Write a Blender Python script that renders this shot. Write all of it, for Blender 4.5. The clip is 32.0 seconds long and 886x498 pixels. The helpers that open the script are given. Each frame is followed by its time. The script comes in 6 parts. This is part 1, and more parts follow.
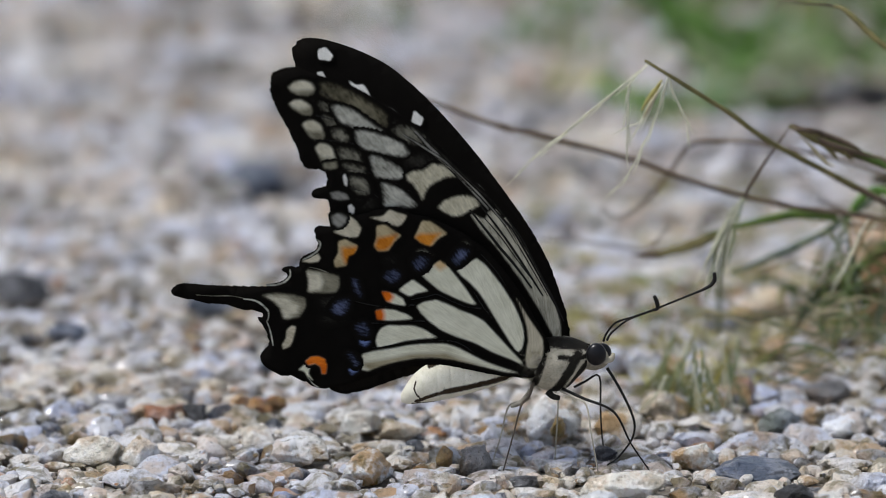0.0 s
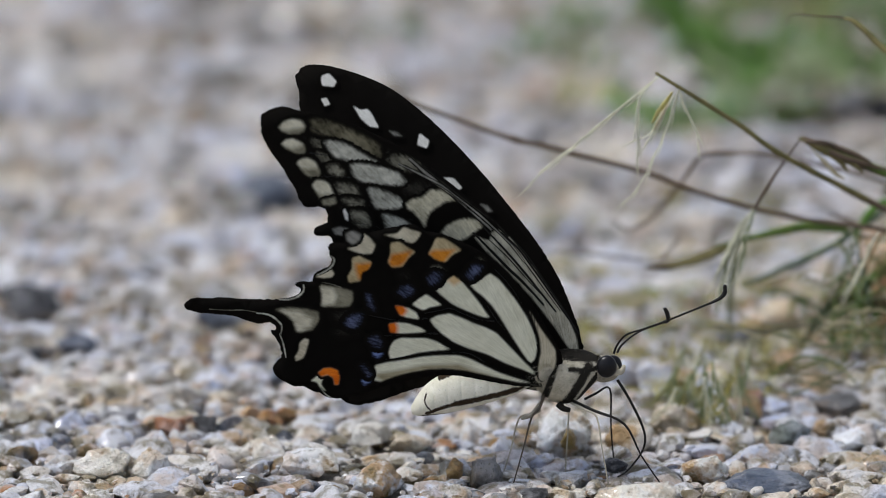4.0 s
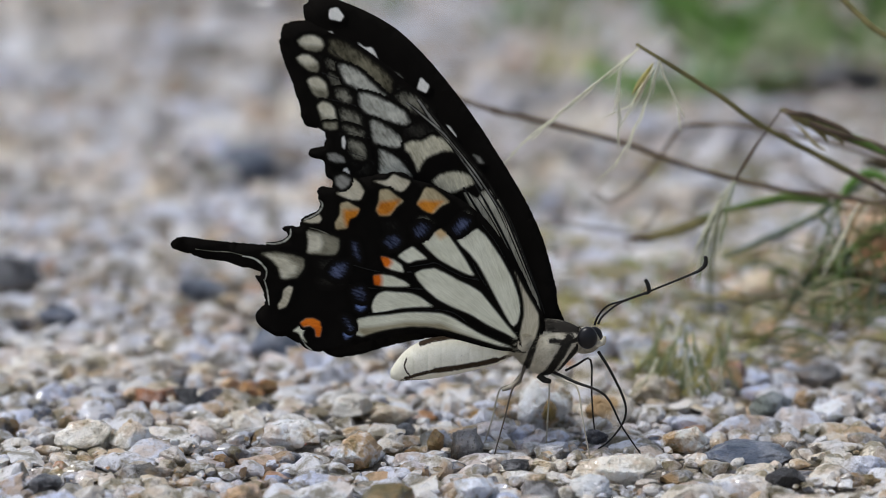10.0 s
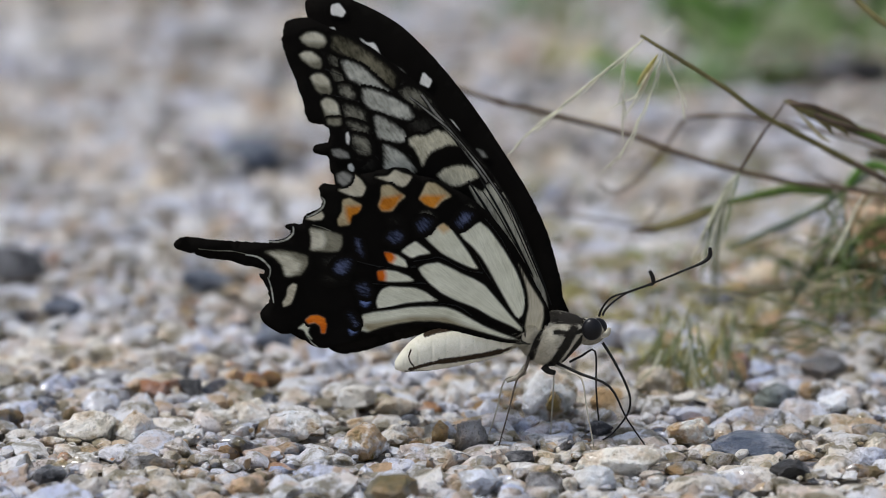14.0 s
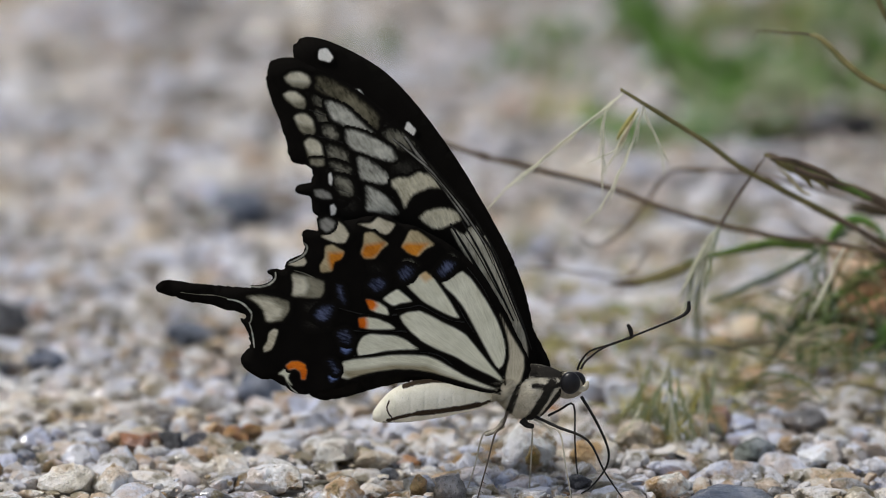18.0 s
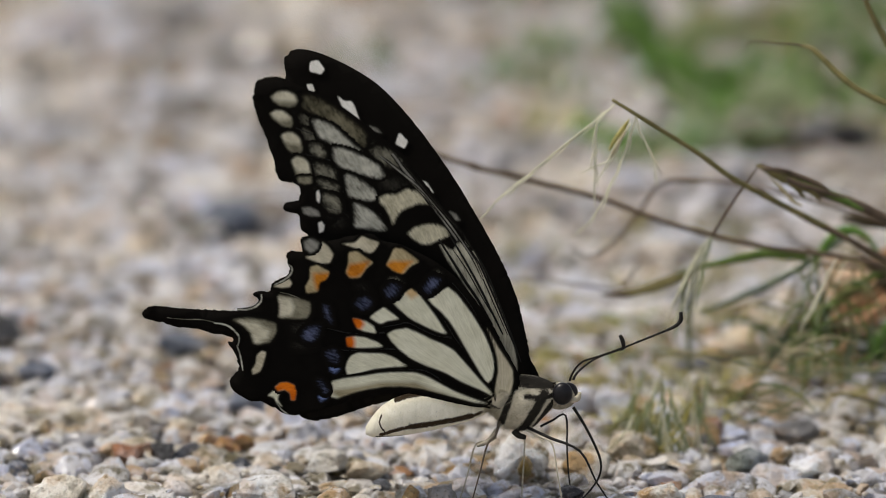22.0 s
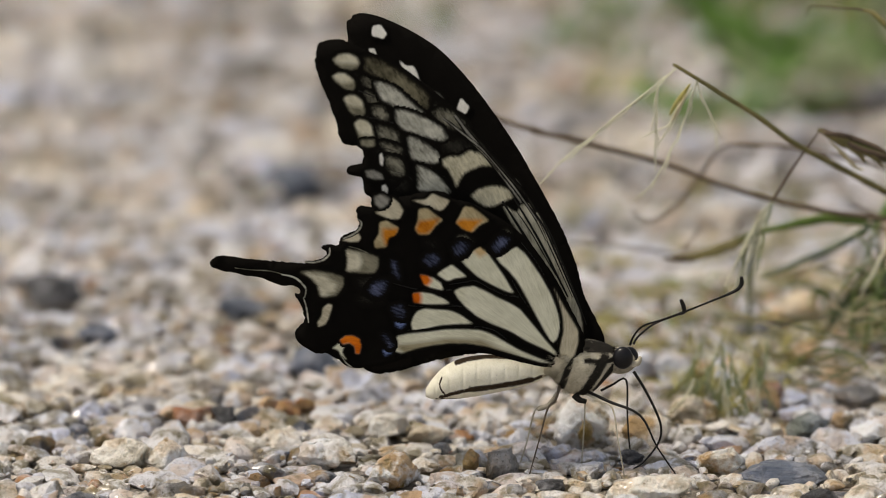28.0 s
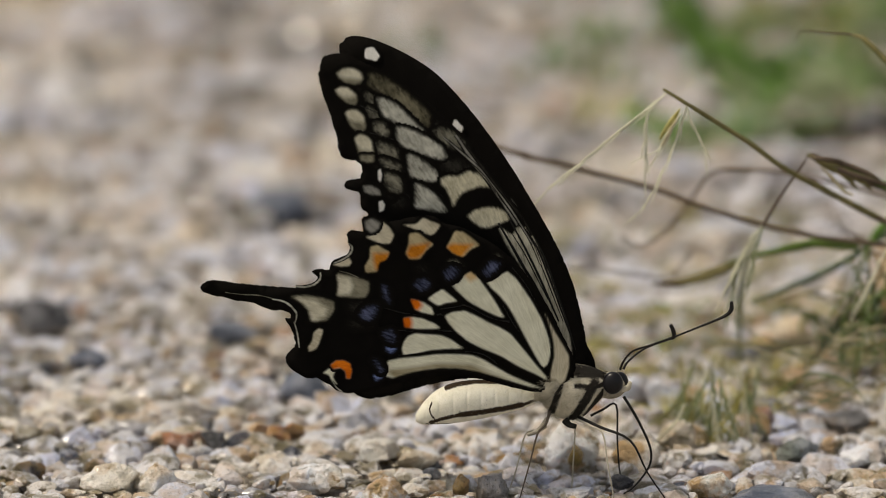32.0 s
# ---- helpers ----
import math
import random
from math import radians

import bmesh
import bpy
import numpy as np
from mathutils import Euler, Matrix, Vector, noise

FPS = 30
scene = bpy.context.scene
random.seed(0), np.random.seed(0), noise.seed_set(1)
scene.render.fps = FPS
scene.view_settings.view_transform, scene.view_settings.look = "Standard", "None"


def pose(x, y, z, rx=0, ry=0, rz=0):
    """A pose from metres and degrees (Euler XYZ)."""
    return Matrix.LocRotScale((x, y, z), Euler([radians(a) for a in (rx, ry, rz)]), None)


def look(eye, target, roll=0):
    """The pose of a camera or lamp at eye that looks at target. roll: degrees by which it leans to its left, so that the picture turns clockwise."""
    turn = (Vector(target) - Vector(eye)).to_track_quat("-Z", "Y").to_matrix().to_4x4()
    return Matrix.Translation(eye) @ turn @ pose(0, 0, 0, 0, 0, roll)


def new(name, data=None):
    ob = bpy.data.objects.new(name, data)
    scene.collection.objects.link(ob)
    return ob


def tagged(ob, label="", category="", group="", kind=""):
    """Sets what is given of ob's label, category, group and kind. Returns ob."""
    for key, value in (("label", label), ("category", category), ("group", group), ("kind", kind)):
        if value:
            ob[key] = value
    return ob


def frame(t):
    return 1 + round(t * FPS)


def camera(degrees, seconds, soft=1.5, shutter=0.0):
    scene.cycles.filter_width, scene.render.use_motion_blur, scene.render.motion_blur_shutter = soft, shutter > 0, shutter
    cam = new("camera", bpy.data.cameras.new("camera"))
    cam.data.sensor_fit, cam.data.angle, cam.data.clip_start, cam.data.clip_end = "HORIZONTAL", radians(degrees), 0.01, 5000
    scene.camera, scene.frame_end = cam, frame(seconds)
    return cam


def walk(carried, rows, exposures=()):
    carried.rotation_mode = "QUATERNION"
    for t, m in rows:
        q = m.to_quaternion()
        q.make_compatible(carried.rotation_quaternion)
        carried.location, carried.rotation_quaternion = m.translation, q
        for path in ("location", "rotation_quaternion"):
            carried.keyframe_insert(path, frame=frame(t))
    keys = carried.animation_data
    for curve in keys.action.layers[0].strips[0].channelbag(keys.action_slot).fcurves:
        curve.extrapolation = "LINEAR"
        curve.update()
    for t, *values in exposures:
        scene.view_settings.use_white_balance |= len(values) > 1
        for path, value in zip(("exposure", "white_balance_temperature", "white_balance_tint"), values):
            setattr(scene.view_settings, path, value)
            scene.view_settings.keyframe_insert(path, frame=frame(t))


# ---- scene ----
from mathutils import geometry

# A swallowtail butterfly drinking on damp gravel beside dry grass, filmed with a long lens one metre away.
MM = 0.001
cam = camera(6.41, 32.0, soft=0.9)
cam.data.dof.use_dof = True
cam.data.dof.focus_distance = 0.994
cam.data.dof.aperture_fstop = 16.0
EYE_Y, EYE_Z = -0.96593, 0.25882

# seconds, sideways place of the eye, tilt and turn in degrees
PATH = [
    (0, -0.0234, -13.4401, -0.5992),
    (0.5, -0.0234, -13.4589, -0.6087),
    (1, -0.0234, -12.9042, -0.8553),
    (1.5, -0.0234, -13.0076, -0.7810),
    (2, -0.0234, -13.3517, -0.8357),
    (2.5, -0.0234, -13.5205, -0.9557),
    (3, -0.0234, -13.5332, -0.8878),
    (3.5, -0.0234, -13.4084, -0.7288),
    (4, -0.0234, -13.3527, -0.5213),
    (4.5, -0.0234, -13.5840, -0.6154),
    (6.5, -0.0234, -13.5651, -0.8850),
    (7, -0.0234, -13.6523, -1.0468),
    (7.5, -0.0234, -13.8656, -0.9561),
    (8, -0.0234, -13.7840, -0.9498),
    (8.5, -0.0234, -13.6934, -0.9366),
    (9, -0.0234, -13.7283, -0.7033),
    (9.5, -0.0234, -13.8043, -0.5084),
    (10, -0.0234, -13.5595, -0.6646),
    (10.5, -0.0234, -13.5219, -0.6775),
    (11, -0.0234, -13.4341, -0.6123),
    (11.5, -0.0234, -13.4657, -0.5801),
    (12, -0.0234, -13.3596, -0.5346),
    (12.5, -0.0234, -13.2936, -0.5218),
    (13, -0.0234, -13.5416, -0.4245),
    (13.5, -0.0234, -13.7195, -0.5216),
    (14, -0.0234, -13.6222, -0.6317),
    (14.5, -0.0234, -13.4002, -0.4959),
    (16.5, -0.0154, -13.4145, -0.1754),
    (17, -0.0154, -13.3019, -0.1689),
    (17.5, -0.0154, -13.1918, -0.3506),
    (18, -0.0154, -13.2356, -0.3182),
    (18.5, -0.0154, -13.3108, -0.3248),
    (19, -0.0154, -13.4734, -0.4090),
    (19.5, -0.0154, -13.4139, -0.3827),
    (20, -0.0154, -13.2795, -0.3311),
    (20.5, -0.0154, -13.2227, -0.5191),
    (21, -0.0154, -13.1354, -0.3375),
    (21.5, -0.0154, -13.1822, -0.5515),
    (22, -0.0154, -13.1572, -0.3765),
    (22.5, -0.0154, -13.1856, -0.3796),
    (23, -0.0154, -13.1603, -0.4675),
    (23.5, -0.0154, -13.2388, -0.2596),
    (24, -0.0154, -13.5304, -0.1883),
    (24.5, -0.0154, -13.7089, -0.2077),
    (25, -0.0154, -13.4774, -0.0717),
    (25.5, -0.0154, -13.3240, -0.0914),
    (26, -0.0154, -13.3654, 0.0449),
    (26.5, -0.0154, -13.5186, 0.0450),
    (28.5, -0.0154, -13.3998, 0.1034),
    (29, -0.0154, -13.4813, 0.1292),
    (29.5, -0.0154, -13.5753, 0.1132),
    (30, -0.0154, -13.4811, 0.0645),
    (30.5, -0.0154, -13.4057, -0.0520),
    (31, -0.0154, -13.4060, 0.0126),
    (31.5, -0.0154, -13.3744, -0.0262),
    (32, -0.0154, -13.2367, -0.0004),
]
LOOK = [
    (0, -0.25, 6060, 10),
    (9, -0.25, 6060, 10),
    (14.5, -0.25, 6110, 10),
    (19, -0.25, 6400, 10),
    (21, -0.24, 6580, 10),
    (23, -0.22, 6960, 10),
    (26, -0.21, 7090, 10),
    (32, -0.30, 7400, 10),
]
walk(cam, [(t, pose(x, EYE_Y, EYE_Z, 90 + tilt, 0, turn)) for t, x, tilt, turn in PATH], LOOK)

# ---- light ----
SUN_ELEV, SUN_AZ = 63.0, 258.0   # azimuth clockwise from +y
world = bpy.data.worlds.new("hazy_sky")
scene.world = world
world.use_nodes = True
wn = world.node_tree
sky = wn.nodes.new("ShaderNodeTexSky")
sky.sky_type, sky.sun_disc = "NISHITA", False
sky.sun_elevation, sky.sun_rotation = radians(SUN_ELEV), radians(SUN_AZ)
sky.air_density, sky.dust_density = 1.0, 3.0
haze = wn.nodes.new("ShaderNodeHueSaturation")   # thin cloud takes the blue out of the sky
haze.inputs["Saturation"].default_value = 0.5
wn.links.new(sky.outputs["Color"], haze.inputs["Color"])
wn.links.new(haze.outputs["Color"], wn.nodes["Background"].inputs["Color"])
wn.nodes["Background"].inputs["Strength"].default_value = 0.15
sun = new("sun", bpy.data.lights.new("sun", "SUN"))
sun.data.energy, sun.data.angle, sun.data.color = 2.75, radians(6), (1.0, 0.95, 0.88)
az, el = radians(SUN_AZ), radians(SUN_ELEV)
sun_from = Vector((math.sin(az) * math.cos(el), math.cos(az) * math.cos(el), math.sin(el)))
sun.matrix_world = look(sun_from * 5, (0, 0, 0))


# ---- materials ----
def nodes_of(name):
    m = bpy.data.materials.new(name)
    m.use_nodes = True
    t = m.node_tree
    return m, t, t.nodes["Principled BSDF"]


def noise_node(t, scale, detail=3.0, rough=0.6, vector=None):
    n = t.nodes.new("ShaderNodeTexNoise")
    n.inputs["Scale"].default_value, n.inputs["Detail"].default_value = scale, detail
    n.inputs["Roughness"].default_value = rough
    if vector is None:
        vector = t.nodes.new("ShaderNodeTexCoord").outputs["Object"]
    t.links.new(vector, n.inputs["Vector"])
    return n.outputs["Fac"]


def ramp(t, fac, stops, mode="LINEAR"):
    r = t.nodes.new("ShaderNodeValToRGB")
    r.color_ramp.interpolation = mode
    e = r.color_ramp.elements
    while len(e) < len(stops):
        e.new(0.5)
    for el_, (p, c) in zip(e, stops):
        el_.position = p
        el_.color = (*c, 1) if len(c) == 3 else (c[0], c[0], c[0], 1)
    t.links.new(fac, r.inputs["Fac"])
    return r.outputs["Color"]


def mix(t, fac, a, b, blend="MIX"):
    n = t.nodes.new("ShaderNodeMix")
    n.data_type, n.blend_type = "RGBA", blend
    for sock, v in ((n.inputs[0], fac), (n.inputs[6], a), (n.inputs[7], b)):
        if isinstance(v, (int, float)):
            sock.default_value = v
        elif isinstance(v, tuple):
            sock.default_value = (*v, 1)
        else:
            t.links.new(v, sock)
    return n.outputs[2]


def calc(t, op, a, b=0.0, clamp=False):
    n = t.nodes.new("ShaderNodeMath")
    n.operation, n.use_clamp = op, clamp
    for sock, v in zip(n.inputs, (a, b)):
        if isinstance(v, (int, float)):
            sock.default_value = v
        else:
            t.links.new(v, sock)
    return n.outputs[0]


def relief(t, bsdf, height, strength, distance):
    b = t.nodes.new("ShaderNodeBump")
    b.inputs["Strength"].default_value, b.inputs["Distance"].default_value = strength, distance
    t.links.new(height, b.inputs["Height"])
    t.links.new(b.outputs["Normal"], bsdf.inputs["Normal"])


def plain(name, dark, light, rough=0.6, scale=600.0, bump=0.3, spec=0.4):
    """A surface that wanders between two tones at two scales."""
    m, t, b = nodes_of(name)
    coarse, fine = noise_node(t, scale), noise_node(t, scale * 7, 2.0)
    f = calc(t, "ADD", calc(t, "MULTIPLY", coarse, 0.65), calc(t, "MULTIPLY", fine, 0.35))
    t.links.new(ramp(t, f, [(0.32, dark), (0.68, light)]), b.inputs["Base Color"])
    b.inputs["Roughness"].default_value = rough
    b.inputs["Specular IOR Level"].default_value = spec
    relief(t, b, fine, bump, 0.00006)
    return m


WING_BLACK = (0.0064, 0.0058, 0.0048)


def scales(name, dark, light, dark2=None, light2=None, soft=0.42, ragged=0.5, level=0.46):
    """Wing scales: a mark frays into black along its edge ('core'); a second colour takes over inside it ('inlay')."""
    m, t, b = nodes_of(name)
    at, two = t.nodes.new("ShaderNodeAttribute"), t.nodes.new("ShaderNodeAttribute")
    at.attribute_name, two.attribute_name = "core", "inlay"
    co = t.nodes.new("ShaderNodeTexCoord").outputs["Object"]
    axes, fan = t.nodes.new("ShaderNodeSeparateXYZ"), t.nodes.new("ShaderNodeCombineXYZ")   # rows of scales fan out from the wing's root
    t.links.new(co, axes.inputs[0])
    x_, z_ = axes.outputs["X"], calc(t, "ADD", axes.outputs["Z"], 0.002)
    reach = calc(t, "SQRT", calc(t, "ADD", calc(t, "MULTIPLY", x_, x_), calc(t, "MULTIPLY", z_, z_)))
    t.links.new(calc(t, "MULTIPLY", calc(t, "ARCTAN2", z_, x_), 55.0), fan.inputs[0])
    t.links.new(calc(t, "MULTIPLY", reach, 520.0), fan.inputs[1])
    fray, cloud = noise_node(t, 1.6, 4.0, 0.65, fan.outputs["Vector"]), noise_node(t, 330, 2.0, 0.5, co)
    grain, broad = noise_node(t, 7500, 2.0, 0.7, co), noise_node(t, 0.45, 3.0, 0.6, fan.outputs["Vector"])
    jag = calc(t, "MULTIPLY", calc(t, "SUBTRACT", calc(t, "ADD", calc(t, "MULTIPLY", fray, 0.65), calc(t, "MULTIPLY", grain, 0.35)), 0.5), ragged)
    jag = calc(t, "MULTIPLY", jag, calc(t, "MULTIPLY", at.outputs["Fac"], 2.6, True))
    mask = ramp(t, calc(t, "ADD", at.outputs["Fac"], jag), [(max(0.0, level - soft), (0.0,)), (min(1.0, level + soft), (1.0,))], "EASE")
    mask = calc(t, "POWER", mask, 2.0)   # thinly scattered scales look dark
    mood = calc(t, "ADD", calc(t, "MULTIPLY", fray, 0.3), calc(t, "ADD", calc(t, "MULTIPLY", broad, 0.3), calc(t, "ADD", calc(t, "MULTIPLY", grain, 0.12), calc(t, "MULTIPLY", cloud, 0.28))))
    tone = ramp(t, mood, [(0.40, dark), (0.59, light)])
    if dark2:
        inner = ramp(t, calc(t, "ADD", two.outputs["Fac"], calc(t, "MULTIPLY", jag, 0.5)), [(0.2, (0.0,)), (0.8, (1.0,))])
        tone = mix(t, inner, tone, ramp(t, mood, [(0.40, dark2), (0.59, light2)]))
    t.links.new(mix(t, mask, WING_BLACK, tone), b.inputs["Base Color"])
    b.inputs["Roughness"].default_value = 0.75
    b.inputs["Specular IOR Level"].default_value = 0.02
    relief(t, b, grain, 0.3, 0.00004)
    return m


CREAM, CREAM_LIGHT = (0.60, 0.595, 0.44), (0.84, 0.835, 0.67)
MARKS = {
    "cream": scales("cream_scales", CREAM, CREAM_LIGHT),
    "flush": scales("flushed_cream_scales", CREAM, CREAM_LIGHT, (0.60, 0.42, 0.20), (0.72, 0.54, 0.30)),
    "sand": scales("sandy_cream_scales", CREAM, CREAM_LIGHT, (0.27, 0.235, 0.14), (0.42, 0.38, 0.25)),
    "buff": scales("buff_scales", (0.40, 0.36, 0.25), (0.67, 0.62, 0.47)),
    "flax": scales("flaxen_scales", (0.34, 0.315, 0.21), (0.76, 0.72, 0.54), ragged=0.9),
    "white": scales("white_scales", (0.62, 0.61, 0.55), (0.86, 0.85, 0.80), ragged=0.7),
    "pale": scales("pale_grey_scales", (0.17, 0.17, 0.138), (0.62, 0.62, 0.53), ragged=0.9),
    "grey": scales("grey_scales", (0.09, 0.088, 0.075), (0.30, 0.295, 0.26)),
    "spot": scales("two_toned_scales", (0.14, 0.13, 0.09), (0.30, 0.285, 0.205), (0.47, 0.44, 0.32), (0.75, 0.72, 0.57)),
    "stripe": scales("streaky_grey_scales", (0.17, 0.16, 0.12), (0.62, 0.60, 0.48), ragged=1.0),
    "dim": scales("dim_grey_scales", (0.028, 0.026, 0.019), (0.29, 0.28, 0.215), ragged=1.2),
    "haze": scales("olive_grey_scales", (0.04, 0.037, 0.022), (0.23, 0.21, 0.14), ragged=0.9),
    "dusk": scales("dusky_scales", (0.006, 0.0055, 0.005), (0.034, 0.032, 0.026), ragged=1.2),
    "orange": scales("orange_and_cream_scales", CREAM, CREAM_LIGHT, (0.52, 0.085, 0.006), (0.80, 0.21, 0.016)),
    "amber": scales("amber_and_cream_scales", (0.34, 0.27, 0.145), (0.58, 0.49, 0.30), (0.42, 0.125, 0.010), (0.68, 0.27, 0.03)),
    "blue": scales("dusky_blue_scales", (0.006, 0.008, 0.016), (0.11, 0.13, 0.22), ragged=1.6, level=0.55),
    "bright": scales("blue_scales", (0.06, 0.09, 0.20), (0.24, 0.32, 0.62), ragged=1.0),
}


def black_wing():
    m, t, b = nodes_of("black_wing_scales")
    grain, cloud = noise_node(t, 3500, 2.0), noise_node(t, 160, 2.0)
    c = ramp(t, cloud, [(0.35, (0.0050, 0.0045, 0.0038)), (0.75, (0.0080, 0.0072, 0.0060))])
    t.links.new(mix(t, calc(t, "MULTIPLY", grain, 0.3), c, (0.008, 0.0073, 0.0064)), b.inputs["Base Color"])
    b.inputs["Roughness"].default_value = 0.8
    b.inputs["Specular IOR Level"].default_value = 0.01
    relief(t, b, grain, 0.3, 0.00004)
    return m


MEMBRANE = black_wing()
VEIN = MARKS["black"] = plain("vein_black", (0.003, 0.003, 0.0025), (0.010, 0.0095, 0.008), 0.6, 900, 0.2, 0.2)
FUR_PALE = plain("pale_fur", (0.35, 0.32, 0.24), (0.72, 0.67, 0.54), 0.85, 900, 0.6, 0.15)
FUR_GREY = plain("grey_fur", (0.16, 0.14, 0.10), (0.50, 0.46, 0.37), 0.85, 900, 0.6, 0.15)
FUR_DARK = plain("dark_fur", (0.008, 0.007, 0.006), (0.03, 0.027, 0.022), 0.85, 900, 0.6, 0.15)


def striped_fur(name, dark, light, pale_low, pale_high):
    """Fur or skin that turns dark where the stripes run (attribute 'core')."""
    m, t, b = nodes_of(name)
    at = t.nodes.new("ShaderNodeAttribute")
    at.attribute_name = "core"
    coarse, fine = noise_node(t, 700, 3.0), noise_node(t, 4200, 2.0, 0.7)
    f = calc(t, "ADD", calc(t, "MULTIPLY", coarse, 0.55), calc(t, "MULTIPLY", fine, 0.45))
    pale = ramp(t, f, [(0.34, pale_low), (0.64, pale_high)])
    edge = calc(t, "ADD", at.outputs["Fac"], calc(t, "MULTIPLY", calc(t, "SUBTRACT", fine, 0.5), 1.7))
    t.links.new(mix(t, ramp(t, edge, [(0.2, (0.0,)), (0.75, (1.0,))]), pale, mix(t, fine, dark, light)), b.inputs["Base Color"])
    b.inputs["Roughness"].default_value = 0.8
    b.inputs["Specular IOR Level"].default_value = 0.15
    relief(t, b, f, 0.7, 0.00012)
    return m


FUR_STRIPED = striped_fur("striped_fur", (0.006, 0.005, 0.004), (0.03, 0.026, 0.02), (0.33, 0.30, 0.22), (0.70, 0.65, 0.52))
ABDOMEN = striped_fur("cream_abdomen", (0.010, 0.007, 0.004), (0.06, 0.038, 0.02), (0.72, 0.69, 0.54), (0.92, 0.89, 0.76))
CHITIN = plain("black_chitin", (0.004, 0.0035, 0.003), (0.014, 0.011, 0.009), 0.5, 900, 0.2, 0.25)
BROWN_LEG = plain("brown_leg", (0.035, 0.027, 0.018), (0.12, 0.09, 0.06), 0.5, 900, 0.2, 0.4)
PALE_LEG = plain("pale_leg", (0.34, 0.30, 0.22), (0.56, 0.52, 0.42), 0.45, 900, 0.2, 0.5)
EYE = plain("dark_eye", (0.004, 0.004, 0.005), (0.010, 0.009, 0.011), 0.3, 2500, 0.15, 0.3)
STRAW = plain("dry_straw", (0.36, 0.31, 0.17), (0.60, 0.54, 0.36), 0.6, 500, 0.4, 0.3)
STRAW_PALE = plain("pale_spikelet", (0.62, 0.61, 0.43), (0.84, 0.83, 0.65), 0.6, 700, 0.4, 0.3)
STEM_BROWN = plain("brown_stem", (0.055, 0.037, 0.025), (0.15, 0.108, 0.072), 0.6, 500, 0.4, 0.3)
STEM_OLIVE = plain("olive_stem", (0.09, 0.085, 0.028), (0.23, 0.195, 0.075), 0.55, 500, 0.4, 0.3)
LEAF = plain("green_blade", (0.045, 0.095, 0.014), (0.13, 0.20, 0.035), 0.55, 500, 0.4, 0.35)
LEAF_GREY = plain("grey_green_blade", (0.10, 0.12, 0.06), (0.24, 0.26, 0.15), 0.6, 500, 0.4, 0.3)
GRASS = plain("fresh_grass", (0.06, 0.14, 0.018), (0.155, 0.295, 0.055), 0.5, 300, 0.3, 0.35)
# darker copy of the fresh grass, with shade put into its colour
GRASS_DARK = plain("shaded_grass", (0.03, 0.065, 0.012), (0.10, 0.16, 0.045), 0.5, 300, 0.3, 0.35)
GRASS_PALE = plain("pale_green_grass", (0.20, 0.25, 0.12), (0.34, 0.39, 0.22), 0.55, 300, 0.3, 0.3)
GRASS_TEAL = plain("bluish_green_grass", (0.10, 0.20, 0.10), (0.22, 0.34, 0.20), 0.55, 300, 0.3, 0.3)
LEAF_TEAL = plain("bluish_green_blade", (0.045, 0.075, 0.045), (0.13, 0.18, 0.12), 0.55, 500, 0.4, 0.3)
# darker green and brown blade tones, used mostly low in the tuft
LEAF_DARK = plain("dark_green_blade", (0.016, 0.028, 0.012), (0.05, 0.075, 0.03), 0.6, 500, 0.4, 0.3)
TANGLE = plain("dark_brown_blade", (0.022, 0.018, 0.010), (0.085, 0.065, 0.032), 0.65, 500, 0.4, 0.25)
TAN_LEAF = plain("tan_dead_leaf", (0.34, 0.17, 0.085), (0.56, 0.33, 0.19), 0.6, 400, 0.4, 0.3)
GRASS_YELLOW = plain("yellow_green_grass", (0.17, 0.18, 0.05), (0.32, 0.30, 0.12), 0.55, 300, 0.3, 0.3)
MOSS = plain("pale_moss", (0.30, 0.27, 0.06), (0.58, 0.52, 0.22), 0.8, 900, 0.5, 0.2)

STONE_TONES = [
    (0.00, (0.72, 0.70, 0.665)), (0.11, (0.63, 0.645, 0.70)), (0.21, (0.80, 0.79, 0.785)), (0.35, (0.55, 0.50, 0.42)),
    (0.39, (0.70, 0.635, 0.53)), (0.46, (0.38, 0.375, 0.38)), (0.50, (0.65, 0.665, 0.73)), (0.66, (0.54, 0.38, 0.25)),
    (0.675, (0.11, 0.108, 0.106)), (0.71, (0.69, 0.625, 0.60)), (0.77, (0.78, 0.765, 0.745)), (0.90, (0.04, 0.05, 0.075)),
    (0.93, (0.42, 0.21, 0.085)), (0.945, (0.07, 0.066, 0.062)), (0.96, (0.56, 0.59, 0.69)),
]


def calc_shift(t, vector):
    """The same place, moved, for a second independent pattern."""
    n = t.nodes.new("ShaderNodeVectorMath")
    n.operation = "ADD"
    n.inputs[1].default_value = (0.37, 0.61, 0.23)
    t.links.new(vector, n.inputs[0])
    return n.outputs[0]


